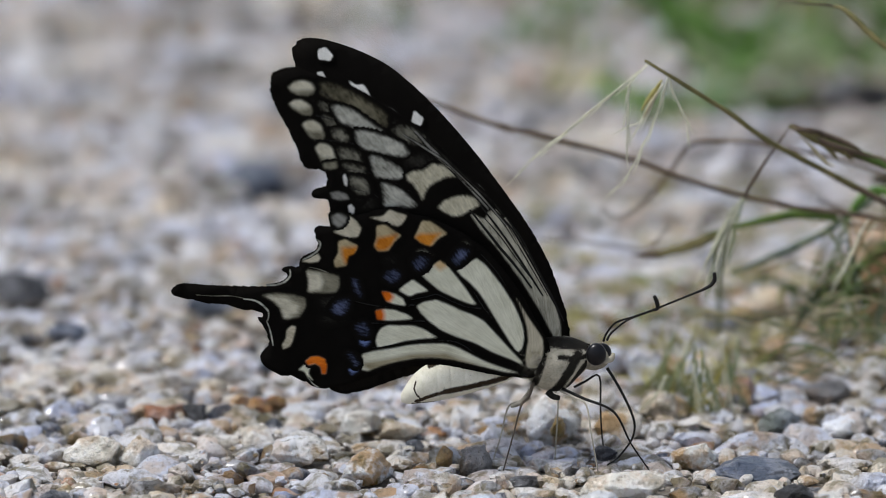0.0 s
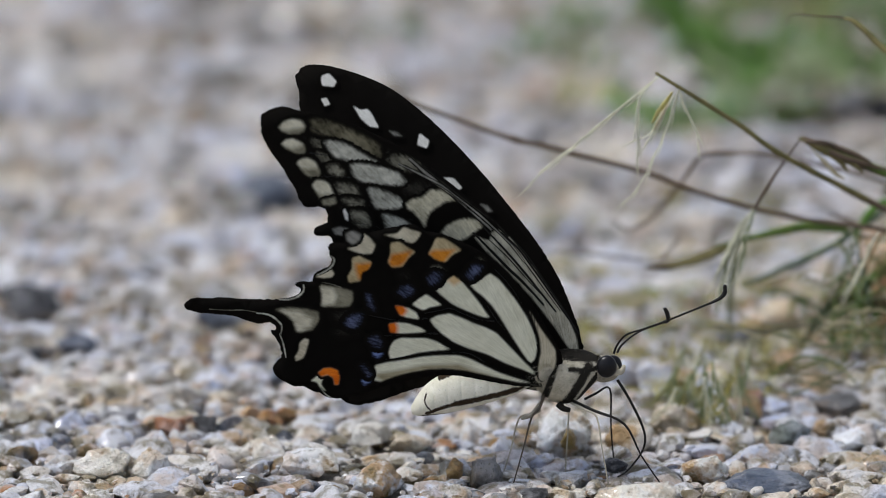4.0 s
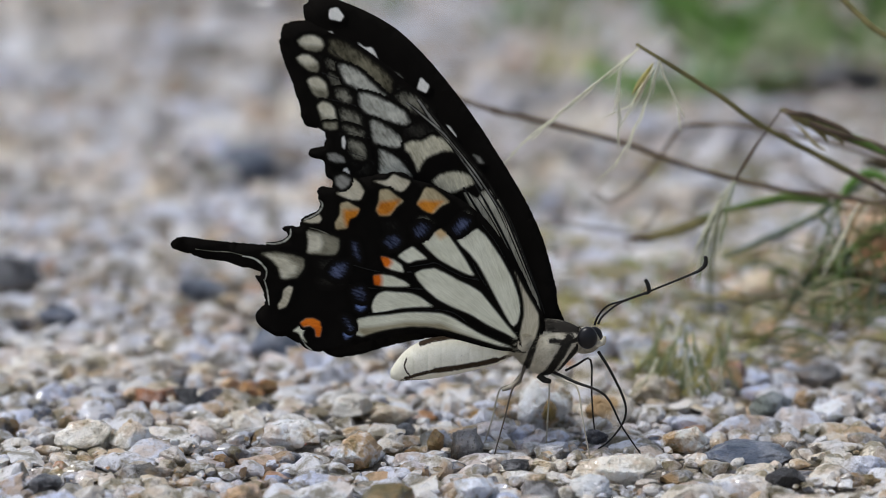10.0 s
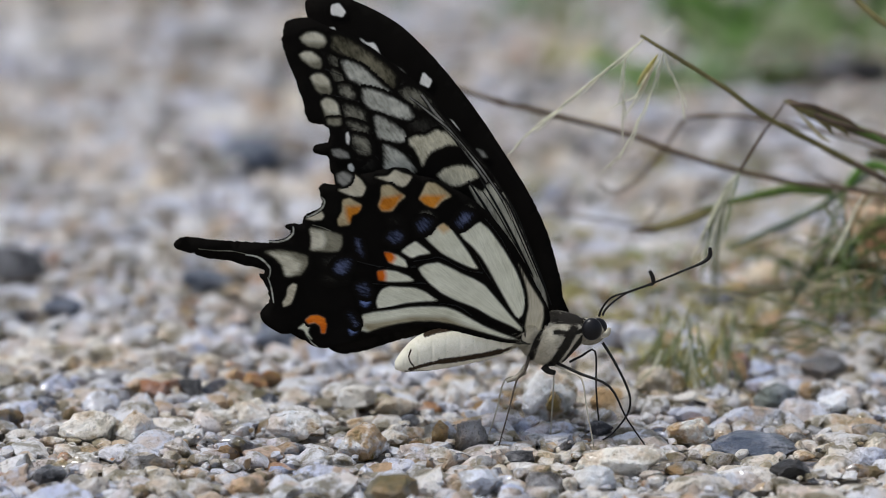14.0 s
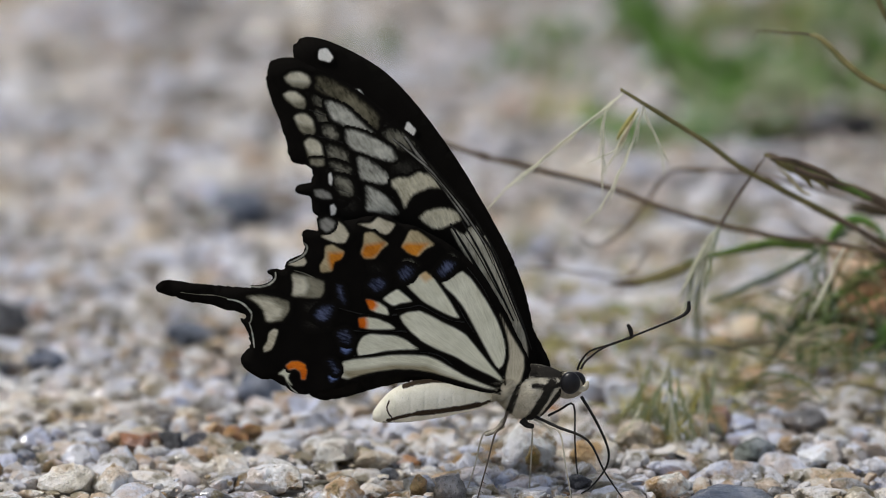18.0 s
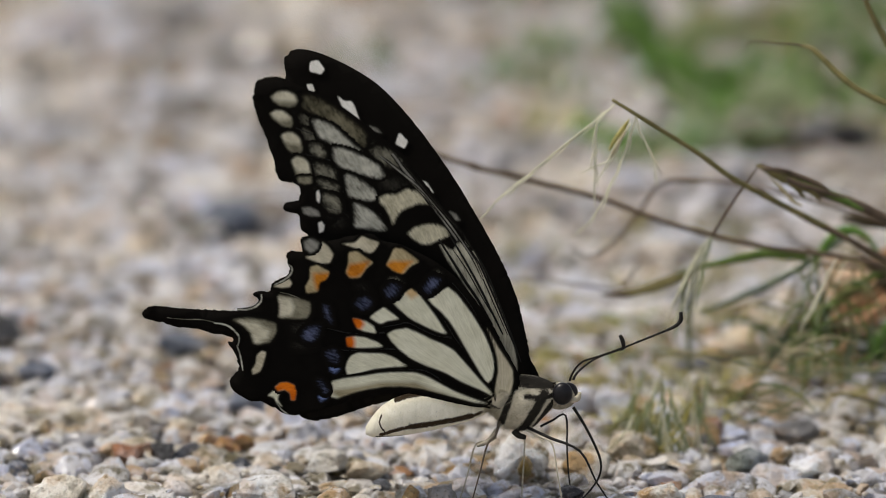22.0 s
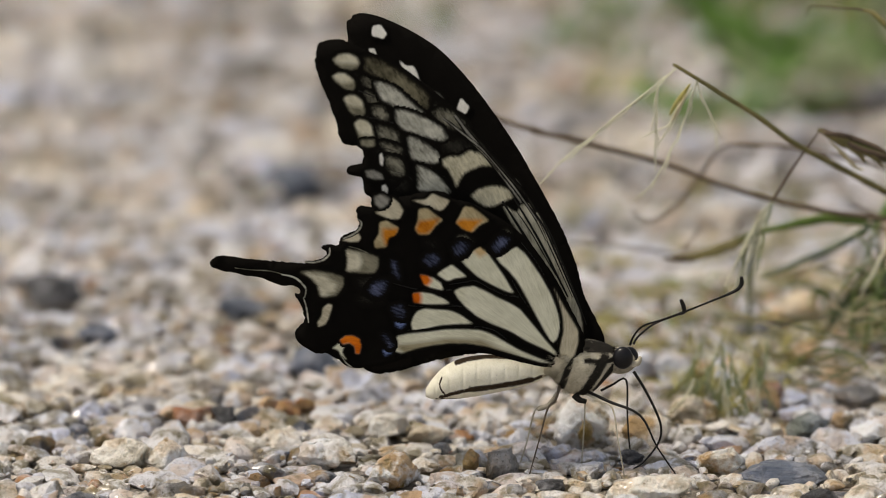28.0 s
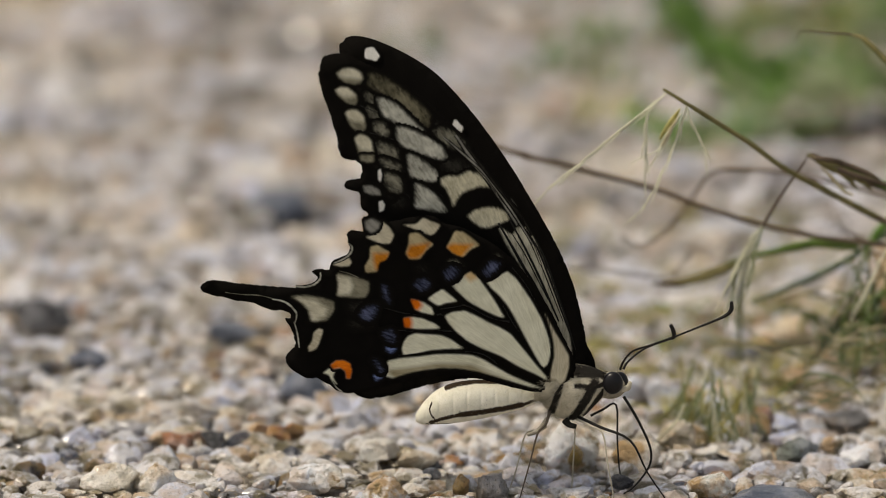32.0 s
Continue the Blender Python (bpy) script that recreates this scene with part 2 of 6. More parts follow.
def stone_look(name, pick=None, tone=None, stain=0.75, speck=0.24, rough=0.36, milky=0.25):
    """Quartz and granite grit: a tone for each stone, cloudy veins, ochre stains and dark specks."""
    m, t, b = nodes_of(name)
    place = t.nodes.new("ShaderNodeNewGeometry")
    pos = place.outputs["Position"]
    if pick == "object":
        rnd = t.nodes.new("ShaderNodeObjectInfo").outputs["Random"]
    elif pick == "island":
        rnd = place.outputs["Random Per Island"]
    if pick:
        base = ramp(t, rnd, STONE_TONES, "CONSTANT")
        which = calc(t, "FRACT", calc(t, "MULTIPLY", rnd, 37.7))
    else:
        base, which = tone, 1.0
    cloud, vein_, fine = noise_node(t, 300, 5.0, 0.65, pos), noise_node(t, 800, 5.0, 0.7, pos), noise_node(t, 2800, 3.0, 0.7, pos)
    wide = noise_node(t, 42, 2.0, 0.5, pos)
    base = mix(t, 1.0, base, ramp(t, wide, [(0.36, (0.91, 0.95, 1.09)), (0.50, (1.0, 1.0, 1.01)), (0.64, (1.08, 1.0, 0.86))]), "MULTIPLY")
    # milky quartz patches, grey clefts, ochre stains, olive film, dark specks
    c = mix(t, calc(t, "MULTIPLY", ramp(t, cloud, [(0.46, (0.0,)), (0.60, (1.0,))]), milky * 1.6 if pick else milky * 0.8), base, (0.83, 0.83, 0.87))
    c = mix(t, 1.0, c, ramp(t, vein_, [(0.31, (0.42, 0.38, 0.31)), (0.40, (0.92, 0.91, 0.89)), (0.50, (1.10, 1.10, 1.10))]), "MULTIPLY")
    rust = calc(t, "MULTIPLY", ramp(t, noise_node(t, 210, 4.0, 0.6, pos), [(0.485, (0.0,)), (0.58, (1.0,))]), calc(t, "MULTIPLY", which, stain))
    c = mix(t, rust, c, (0.48, 0.28, 0.08))
    algae = calc(t, "MULTIPLY", ramp(t, noise_node(t, 250, 4.0, 0.65, calc_shift(t, pos)), [(0.51, (0.0,)), (0.60, (1.0,))]), stain)
    c = mix(t, algae, c, (0.17, 0.135, 0.045))
    dots = ramp(t, fine, [(0.58, (0.0,)), (0.66, (1.0,))])
    c = mix(t, calc(t, "MULTIPLY", dots, speck * 1.3), c, (0.05, 0.045, 0.036))
    t.links.new(c, b.inputs["Base Color"])
    t.links.new(ramp(t, vein_, [(0.3, (rough - 0.12,)), (0.7, (rough + 0.22,))]), b.inputs["Roughness"])
    b.inputs["Specular IOR Level"].default_value = 0.45
    b.inputs["Coat Weight"].default_value = 0.32   # damp
    b.inputs["Coat Roughness"].default_value = 0.12
    b.inputs["Subsurface Weight"].default_value = 0.28
    b.inputs["Subsurface Radius"].default_value = (1.0, 0.9, 0.8)
    b.inputs["Subsurface Scale"].default_value = 0.0008
    relief(t, b, calc(t, "ADD", calc(t, "MULTIPLY", cloud, 0.9), calc(t, "ADD", vein_, calc(t, "MULTIPLY", fine, 0.5))), 1.0, 0.0010)
    return m


STONE = stone_look("gravel_stone", "object")
GRAVEL = stone_look("gravel_bed", "island")


def sand_look():
    m, t, b = nodes_of("damp_sand")
    pos = t.nodes.new("ShaderNodeNewGeometry").outputs["Position"]
    big, mid, fine = noise_node(t, 45, 3.0, 0.6, pos), noise_node(t, 330, 4.0, 0.65, pos), noise_node(t, 1500, 3.0, 0.7, pos)
    # damp sand tones; their dark end also puts crevice shade into the colour
    c = ramp(t, mid, [(0.28, (0.06, 0.052, 0.042)), (0.5, (0.19, 0.165, 0.135)), (0.68, (0.42, 0.39, 0.345))])
    c = mix(t, calc(t, "MULTIPLY", big, 0.5), c, (0.20, 0.165, 0.12))
    c = mix(t, 1.0, c, ramp(t, fine, [(0.3, (0.55, 0.54, 0.52)), (0.65, (1.15, 1.14, 1.12))]), "MULTIPLY")
    t.links.new(c, b.inputs["Base Color"])
    b.inputs["Roughness"].default_value = 0.75
    relief(t, b, calc(t, "ADD", mid, fine), 0.8, 0.0012)
    return m


SAND = sand_look()


def far_gravel_look():
    """The same gravel far from the butterfly, as a surface of small cells."""
    m, t, b = nodes_of("distant_gravel")
    pos = t.nodes.new("ShaderNodeNewGeometry").outputs["Position"]
    v = t.nodes.new("ShaderNodeTexVoronoi")
    v.inputs["Scale"].default_value = 260
    t.links.new(pos, v.inputs["Vector"])
    pick = t.nodes.new("ShaderNodeSeparateColor")
    t.links.new(v.outputs["Color"], pick.inputs["Color"])
    c = ramp(t, pick.outputs["Red"], STONE_TONES, "CONSTANT")
    # cell rims darkened: shade of the crevices between stones put into the colour
    c = mix(t, 1.0, c, ramp(t, v.outputs["Distance"], [(0.20, (0.95, 0.93, 0.90)), (0.55, (0.30, 0.28, 0.26))]), "MULTIPLY")
    c = mix(t, calc(t, "MULTIPLY", noise_node(t, 9, 3.0, 0.6, pos), 0.3), c, (0.46, 0.40, 0.32))
    t.links.new(c, b.inputs["Base Color"])
    b.inputs["Roughness"].default_value = 0.5
    relief(t, b, calc(t, "SUBTRACT", 1.0, v.outputs["Distance"]), 1.0, 0.003)
    return m


FAR_GRAVEL = far_gravel_look()


# ---- mesh helpers ----
def part(name, bm, material, parent=None, label="", smooth=True, kind=""):
    me = bpy.data.meshes.new(name)
    bm.normal_update()
    bm.to_mesh(me)
    bm.free()
    if smooth:
        me.polygons.foreach_set("use_smooth", [True] * len(me.polygons))
    me.materials.append(material)
    ob = new(name, me)
    if parent is not None:
        ob.parent = parent
    return tagged(ob, label=label, kind=kind)


def glide(points, steps=4, closed=False):
    """A smooth line through the points."""
    pts = [Vector(p) for p in points]
    n, res = len(pts), []
    for i in range(n if closed else n - 1):
        if closed:
            a, b, c, d = pts[i - 1], pts[i], pts[(i + 1) % n], pts[(i + 2) % n]
        else:
            a, b, c, d = pts[max(i - 1, 0)], pts[i], pts[i + 1], pts[min(i + 2, n - 1)]
        for k in range(steps):
            u = k / steps
            res.append(0.5 * (2 * b + (c - a) * u + (2 * a - 5 * b + 4 * c - d) * u * u + (3 * b - a - 3 * c + d) * u ** 3))
    if not closed:
        res.append(pts[-1])
    return res


def sweep(bm, points, radii, sides=6, flat=1.0, side=Vector((0, 1, 0)), steps=4):
    """A tapering rod along a smooth line (mm); flat < 1 squeezes it into a blade."""
    line = glide([Vector(p) * MM for p in points], steps)
    m = len(line)
    rings = []
    for i, p in enumerate(line):
        d = (line[min(i + 1, m - 1)] - line[max(i - 1, 0)]).normalized()
        e1 = d.cross(side)
        if e1.length < 1e-6:
            e1 = d.cross(Vector((1, 0, 0)))
        e1.normalize()
        e2 = d.cross(e1)
        f = i / (m - 1) * (len(radii) - 1)
        k = min(int(f), len(radii) - 2)
        r = (radii[k] + (radii[k + 1] - radii[k]) * (f - k)) * MM
        rings.append([bm.verts.new(p + (e1 * math.cos(a) + e2 * math.sin(a) * flat) * r) for a in [2 * math.pi * j / sides for j in range(sides)]])
    for a, b in zip(rings, rings[1:]):
        for j in range(sides):
            bm.faces.new((a[j], a[(j + 1) % sides], b[(j + 1) % sides], b[j]))
    bm.faces.new(rings[0][::-1])
    bm.faces.new(rings[-1])
    return bm


def loft(bm, spine, rings=24, steps=5):
    """A body of round sections: rows of x, y, z, half width, half height (mm)."""
    c = glide([s[:3] for s in spine], steps)
    w = glide([(s[3], s[4], 0) for s in spine], steps)
    loops = []
    for p, q in zip(c, w):
        loops.append([bm.verts.new(Vector((p.x, p.y + q.x * math.cos(a), p.z + q.y * math.sin(a))) * MM) for a in [2 * math.pi * k / rings for k in range(rings)]])
    for a, b in zip(loops, loops[1:]):
        for k in range(rings):
            bm.faces.new((a[k], a[(k + 1) % rings], b[(k + 1) % rings], b[k]))
    bm.faces.new(loops[0][::-1])
    bm.faces.new(loops[-1])
    bmesh.ops.recalc_face_normals(bm, faces=bm.faces)
    return bm


# ---- the butterfly ----
butterfly = tagged(new("butterfly"), "black and cream swallowtail butterfly with orange spots on gravel", "butterfly")


def camber(x, z):
    """The slight hollow of a wing across its span, in mm."""
    return -0.45 * math.sin(min(1.0, math.hypot(x, z) / 46.0) * math.pi) + 0.12 * math.sin(x * 0.31 + z * 0.22)


def wing(name, edge, label):
    """A thin membrane with a ragged rim; its marks lie on it as parts."""
    line = [Vector(p) for p in edge]
    for _ in range(2):   # corners cut twice
        line = [q for i in range(len(line)) for q in (line[i].lerp(line[(i + 1) % len(line)], 0.22), line[i].lerp(line[(i + 1) % len(line)], 0.78))]
    rim = []
    for i, p in enumerate(line):
        q = line[(i + 1) % len(line)]
        for k in range(max(1, int((q - p).length / 0.2))):
            a = p.lerp(q, k / max(1, int((q - p).length / 0.2)))
            j = 0.17 * noise.noise(Vector((a.x * 1.9, a.y * 1.9, 3.0))) + 0.10 * noise.noise(Vector((a.x * 6, a.y * 6, 7.0)))
            rim.append(Vector((a.x + j, a.y - j)))
    lo = [min(p[k] for p in rim) for k in (0, 1)]
    hi = [max(p[k] for p in rim) for k in (0, 1)]
    inner = [Vector((lo[0] + 1.5 * a + 0.75 * (b % 2), lo[1] + 1.5 * b)) for a in range(int((hi[0] - lo[0]) / 1.5)) for b in range(int((hi[1] - lo[1]) / 1.5))]
    n = len(rim)
    vs, _, fs, _, _, _ = geometry.delaunay_2d_cdt(rim + inner, [(i, (i + 1) % n) for i in range(n)], [], 1, 1e-4)
    bm = bmesh.new()
    pts = [bm.verts.new((p.x, 0, p.y)) for p in vs]
    for f in fs:
        bm.faces.new([pts[i] for i in f])
    bmesh.ops.delete(bm, geom=[v for v in bm.verts if not v.link_faces], context="VERTS")
    for v in bm.verts:
        v.co.y = camber(v.co.x, v.co.z)
    ext = bmesh.ops.extrude_face_region(bm, geom=bm.faces[:])
    for v in [g for g in ext["geom"] if isinstance(g, bmesh.types.BMVert)]:
        v.co.y += 0.07
    for v in bm.verts:
        v.co *= MM
    bmesh.ops.recalc_face_normals(bm, faces=bm.faces)
    return part(name, bm, MEMBRANE, butterfly, label)


LIFT = {"n": 0}


def put_core(ob, values, name="core"):
    a = ob.data.attributes.new(name, "FLOAT", "POINT")
    a.data.foreach_set("value", values)


SOFT = {"dusk": 1.0, "dim": 0.6, "haze": 0.65, "blue": 0.7, "bright": 0.5, "pale": 0.46, "spot": 0.36, "flax": 0.42, "grey": 0.34, "white": 0.2}


def depth_in(points, edge):
    """How far each point lies inside a closed line (negative outside), in mm."""
    p, a = np.array(points, float), np.array(edge, float)
    b = np.roll(a, -1, axis=0)
    best, inside = np.full(len(p), 1e9), np.zeros(len(p), bool)
    for (ax, ay), (bx, by) in zip(a, b):
        dx, dy = bx - ax, by - ay
        f = np.clip(((p[:, 0] - ax) * dx + (p[:, 1] - ay) * dy) / (dx * dx + dy * dy + 1e-12), 0, 1)
        best = np.minimum(best, np.hypot(p[:, 0] - ax - f * dx, p[:, 1] - ay - f * dy))
        if ay != by:
            inside ^= ((ay > p[:, 1]) != (by > p[:, 1])) & (p[:, 0] < dx * (p[:, 1] - ay) / dy + ax)
    return np.where(inside, best, -best)


def cell(wing_ob, kind, edge, inlay=None):
    """One mark: a thin patch of scales with a frayed rim, and a second colour inside it."""
    LIFT["n"] += 1
    up = -0.06 - 0.0018 * LIFT["n"] - (0.05 if kind in ("amber", "orange", "blue", "bright") else 0.0)
    soft = SOFT.get(kind, 0.26)
    line = [Vector(p) for p in edge]
    line = [q for i in range(len(line)) for q in (line[i].lerp(line[(i + 1) % len(line)], 0.13), line[i].lerp(line[(i + 1) % len(line)], 0.87))]   # corners cut
    area = abs(sum(line[i - 1].x * line[i].y - line[i].x * line[i - 1].y for i in range(len(line)))) / 2
    thin = area / sum((line[i] - line[i - 1]).length for i in range(len(line)))
    step = max(0.1, min(0.24, thin * 0.45))
    lo = [min(p[k] for p in line) - soft - step for k in (0, 1)]
    hi = [max(p[k] for p in line) + soft + step for k in (0, 1)]
    nx, ny = int((hi[0] - lo[0]) / step) + 2, int((hi[1] - lo[1]) / step) + 2
    pts = [(lo[0] + step * i, lo[1] + step * j) for j in range(ny) for i in range(nx)]
    deep = depth_in(pts, [(p.x, p.y) for p in line])
    core = np.clip(0.5 + deep / (2 * soft), 0, 1)
    second = np.clip(0.5 + depth_in(pts, inlay) / 1.1, 0, 1) if inlay else np.zeros(len(pts))
    bm = bmesh.new()
    made, order = {}, []

    def at(k):
        if k not in made:
            x, z = pts[k]
            made[k] = bm.verts.new((x * MM, (camber(x, z) + up) * MM, z * MM))
            order.append(k)
        return made[k]

    for j in range(ny - 1):
        for i in range(nx - 1):
            ks = (j * nx + i, j * nx + i + 1, (j + 1) * nx + i + 1, (j + 1) * nx + i)
            if max(deep[k] for k in ks) > -soft * 0.9:
                bm.faces.new([at(k) for k in ks])
    ob = part("mark", bm, MARKS[kind], wing_ob)
    put_core(ob, [float(core[k]) for k in order])
    put_core(ob, [float(second[k]) for k in order], "inlay")
    return ob


def streak(wing_ob, kind, width, points):
    """A narrow mark along a line."""
    LIFT["n"] += 1
    up = -0.06 - 0.0018 * LIFT["n"] - (0.05 if kind in ("amber", "orange", "blue", "bright") else 0.0)
    line = [Vector((p.x, p.z)) for p in glide([(x, 0, z) for x, z in points], 5)]
    m = len(line)
    bm = bmesh.new()
    rows = []
    for i, p in enumerate(line):
        d = (line[min(i + 1, m - 1)] - line[max(i - 1, 0)]).normalized()
        q = Vector((-d.y, d.x)) * width * (0.45 + 0.55 * math.sin(math.pi * (0.08 + 0.84 * i / (m - 1)))) * 0.85
        rows.append([bm.verts.new((a.x * MM, (camber(a.x, a.y) + up) * MM, a.y * MM)) for a in (p - q, p, p + q)])
    for a, b in zip(rows, rows[1:]):
        bm.faces.new((a[0], a[1], b[1], b[0]))
        bm.faces.new((a[1], a[2], b[2], b[1]))
    bmesh.ops.recalc_face_normals(bm, faces=bm.faces)
    ob = part("mark", bm, MARKS[kind], wing_ob)
    put_core(ob, [0.0, 1.0, 0.0] * m)
    return ob


def vein(wing_ob, points):
    bm = bmesh.new()
    line = [(p.x, camber(p.x, p.z) - 0.02, p.z) for p in glide([(x, 0, z) for x, z in points], 3)]
    sweep(bm, line, [0.12, 0.09, 0.06], 5, 0.7)
    return part("vein", bm, VEIN, wing_ob)


# outlines of the wings in mm from their roots: front edge, torn margin, hind edge
FORE_FRONT = [(0.63, -0.62), (2.27, 0.81), (2.24, 4.75), (1.16, 10.89), (-0.56, 18.13), (-3.85, 25.42), (-7.3, 32.05), (-10.57, 36.38), (-14.55, 40.82), (-19.02, 43.7), (-20.68, 45.15), (-22.55, 45.25)]
FORE_MARGIN = [(-23.73, 44.8), (-24.23, 43.45), (-24.49, 42.2), (-24.37, 40.64), (-24.16, 39.21), (-23.82, 38.06), (-23.58, 36.78), (-23.62, 35.87), (-23.27, 34.79), (-23.32, 33.5), (-23.31, 32.5), (-22.99, 31.58), (-21.91, 31.2), (-20.82, 30.81), (-20.76, 29.72), (-21.19, 28.71), (-22.23, 28.62), (-22.87, 28.69)]
FORE_REAR = [(-23.27, 28.2), (-23.18, 27.57), (-22.31, 27.23), (-21.49, 26.97), (-21.51, 25.83), (-21.65, 24.78), (-20.59, 23.94), (-21.27, 22.78), (-20.32, 21.04), (-17.38, 17.72), (-13.67, 15.22), (-7.02, 6.31), (-1.19, -0.81)]
FORE_EDGE = FORE_FRONT + FORE_MARGIN + FORE_REAR
HIND_FRONT = [(0.99, -2.05), (2.31, -0.51), (2.67, 1.33), (2.11, 3.31), (1.37, 5.48), (0.69, 8.02), (-0.44, 10.93), (-1.64, 13.4), (-2.93, 15.74), (-4.15, 17.15), (-5.69, 18.76), (-7.63, 20.21), (-9.24, 21.38), (-11.3, 22.02), (-12.18, 23.3), (-14.32, 23.42), (-16.07, 23.32), (-17.57, 23.41), (-18.97, 23.18), (-20.23, 22.47)]
HIND_MARGIN = [(-21.31, 22.49), (-22.61, 22.93), (-23.35, 22.82), (-23.34, 21.45), (-23.17, 20.29), (-23.92, 19.57), (-25.32, 19.42), (-26.01, 18.7), (-26.33, 17.99), (-27.35, 18.38), (-28.09, 18.27), (-28.37, 17.86), (-27.72, 17.38), (-28.21, 16.55), (-29.14, 16.16), (-30.92, 16.3), (-34.74, 17.14)]
HIND_TAIL = [(-38.21, 18), (-40.61, 18.77), (-41.91, 18.75), (-42.71, 17.74), (-41.96, 17.01), (-39.22, 16.12), (-36.8, 15.5), (-35.5, 14.61), (-33.85, 13.66), (-32.54, 13.75), (-31.79, 13.02), (-32.03, 12.38), (-32.71, 12.64)]
HIND_LOBE = [(-32.08, 11.17), (-31.77, 9.91), (-31.72, 8.84), (-32.41, 8.11), (-33.02, 7.91), (-33.38, 6.98), (-32.98, 5.85), (-31.98, 4.93), (-31.01, 4.17), (-29.6, 4.02), (-28.71, 4.18), (-28.34, 3.28), (-27.95, 2.4), (-26.77, 1.65), (-25.2, 1.4), (-22.6, 1.6), (-20.2, 1.95)]
HIND_REAR = [(-17.2, 2.15), (-14.3, 2.15), (-11.3, 1.7), (-9.2, 0.85), (-7.0, -0.15), (-4.6, -1.2), (-2.42, -1.9), (-0.51, -2.41)]
HIND_EDGE = HIND_FRONT + HIND_MARGIN + HIND_TAIL + HIND_LOBE + HIND_REAR
FAR_EDGE = [(3.2, -0.73), (3.45, 3.13), (3.05, 9.03), (1.91, 14.23), (-0.4, 20.32), (-3.16, 26.83), (-6.62, 33.44), (-10.32, 38.85), (-13.72, 41.77), (-17.69, 44.26), (-20.45, 45.07), (-21.77, 44.31), (-22.15, 43.14), (-21.92, 41.67), (-22.69, 40.33), (-21.97, 38.21), (-21.85, 36.03), (-21.11, 34.13), (-20.89, 31.57), (-20.22, 28.6), (-19.7, 25.64), (-16.73, 20.18), (-8.94, 9.02), (-0.69, -1.35)]
forewing = wing("forewing", FORE_EDGE, "pale-spotted black forewing with a torn outer edge")
hindwing = wing("hindwing", HIND_EDGE, "tailed black hindwing with cream cells and orange spots")
far_forewing = wing("forewing", FAR_EDGE, "black forewing with white spots")
far_hindwing = wing("hindwing", HIND_EDGE, "black tailed hindwing")
# pale marks of the near forewing
cell(forewing, "dusk", [(-17.94, 26.05), (-15.96, 25.4), (-16.04, 24.31), (-17.51, 24.52)])
cell(forewing, "dusk", [(-19.88, 40.12), (-19.1, 39.59), (-19.04, 37.96), (-18.35, 35.66), (-18.14, 33.05), (-17.93, 29.35), (-17.62, 25.27), (-18.67, 29.09), (-18.74, 32.77), (-19.05, 35.75), (-19.56, 38.32)])
cell(forewing, "dusk", [(-12.06, 35.65), (-10.84, 34.78), (-9.79, 33.92), (-10.96, 33.46), (-11.49, 34.11)])
cell(forewing, "dusk", [(-10.39, 29.84), (-8.12, 29.14), (-7.1, 27.98), (-8.18, 27.66), (-9.76, 27.68), (-10.76, 28.39)])
cell(forewing, "dim", [(-19.1, 39.59), (-18.3, 39.71), (-17.94, 38.71), (-18.24, 38.08), (-18.98, 38.39)])
cell(forewing, "dim", [(-19.06, 37.81), (-17.95, 37.09), (-17.23, 36.11), (-17.52, 35.56), (-18.45, 35.97), (-18.91, 36.76)])
cell(forewing, "dim", [(-18.49, 35.68), (-17.33, 35.39), (-16.76, 34.28), (-17.06, 33.65), (-17.87, 33.98), (-18.49, 34.65)])
cell(forewing, "dim", [(-18.41, 33.16), (-17.07, 32.55), (-16.05, 31.68), (-16.08, 30.36), (-17.18, 30.65), (-18.36, 31.39)])
cell(forewing, "dim", [(-18.42, 30.96), (-16.94, 30.32), (-15.98, 29.53), (-16.31, 28.69), (-17.78, 29.4)])
cell(forewing, "dim", [(-18.11, 29.01), (-16.49, 28.35), (-16.02, 27.1), (-16.37, 26.12), (-17.73, 26.6), (-18.15, 27.69)])
cell(forewing, "haze", [(-18.19, 42.13), (-16.71, 41.51), (-15.31, 40.38), (-13.72, 38.78), (-12.31, 37.08), (-11.36, 35.57), (-11.78, 34.29), (-12.84, 34.56), (-13.91, 35.86), (-15.14, 37.41), (-16.39, 38.67), (-17.38, 39.75), (-18.54, 40.55)])
cell(forewing, "dim", [(-11.17, 33.63), (-10.02, 33.94), (-8.68, 32.9), (-7.61, 31.53), (-7.28, 30.6), (-9.04, 30.95), (-10.33, 31.83), (-10.98, 32.8)])
cell(forewing, "stripe", [(-5.11, 20.46), (-4.47, 19.71), (-3.37, 18.7), (-2.57, 19.76), (-1.5, 19.73), (-0.75, 18.1), (-0.1, 15.45), (0.62, 12.35), (1.38, 8.66), (2.0, 4.98), (2.05, 2.17), (1.6, 0.2), (0.9, -0.6), (0.1, 3.98), (-1.07, 8.84), (-2.85, 14.21), (-4.33, 17.6)])
cell(forewing, "spot", [(-22.23, 42.64), (-21.31, 43.19), (-19.98, 43.02), (-19.15, 42.4), (-18.91, 41.48), (-19.42, 40.88), (-20.28, 40.84), (-21.29, 41.26), (-21.98, 41.86)], [(-22.37, 42.66), (-21.29, 43.33), (-19.76, 43.07), (-18.79, 41.91), (-19, 41.34), (-20.51, 41.75), (-21.74, 42.06)])
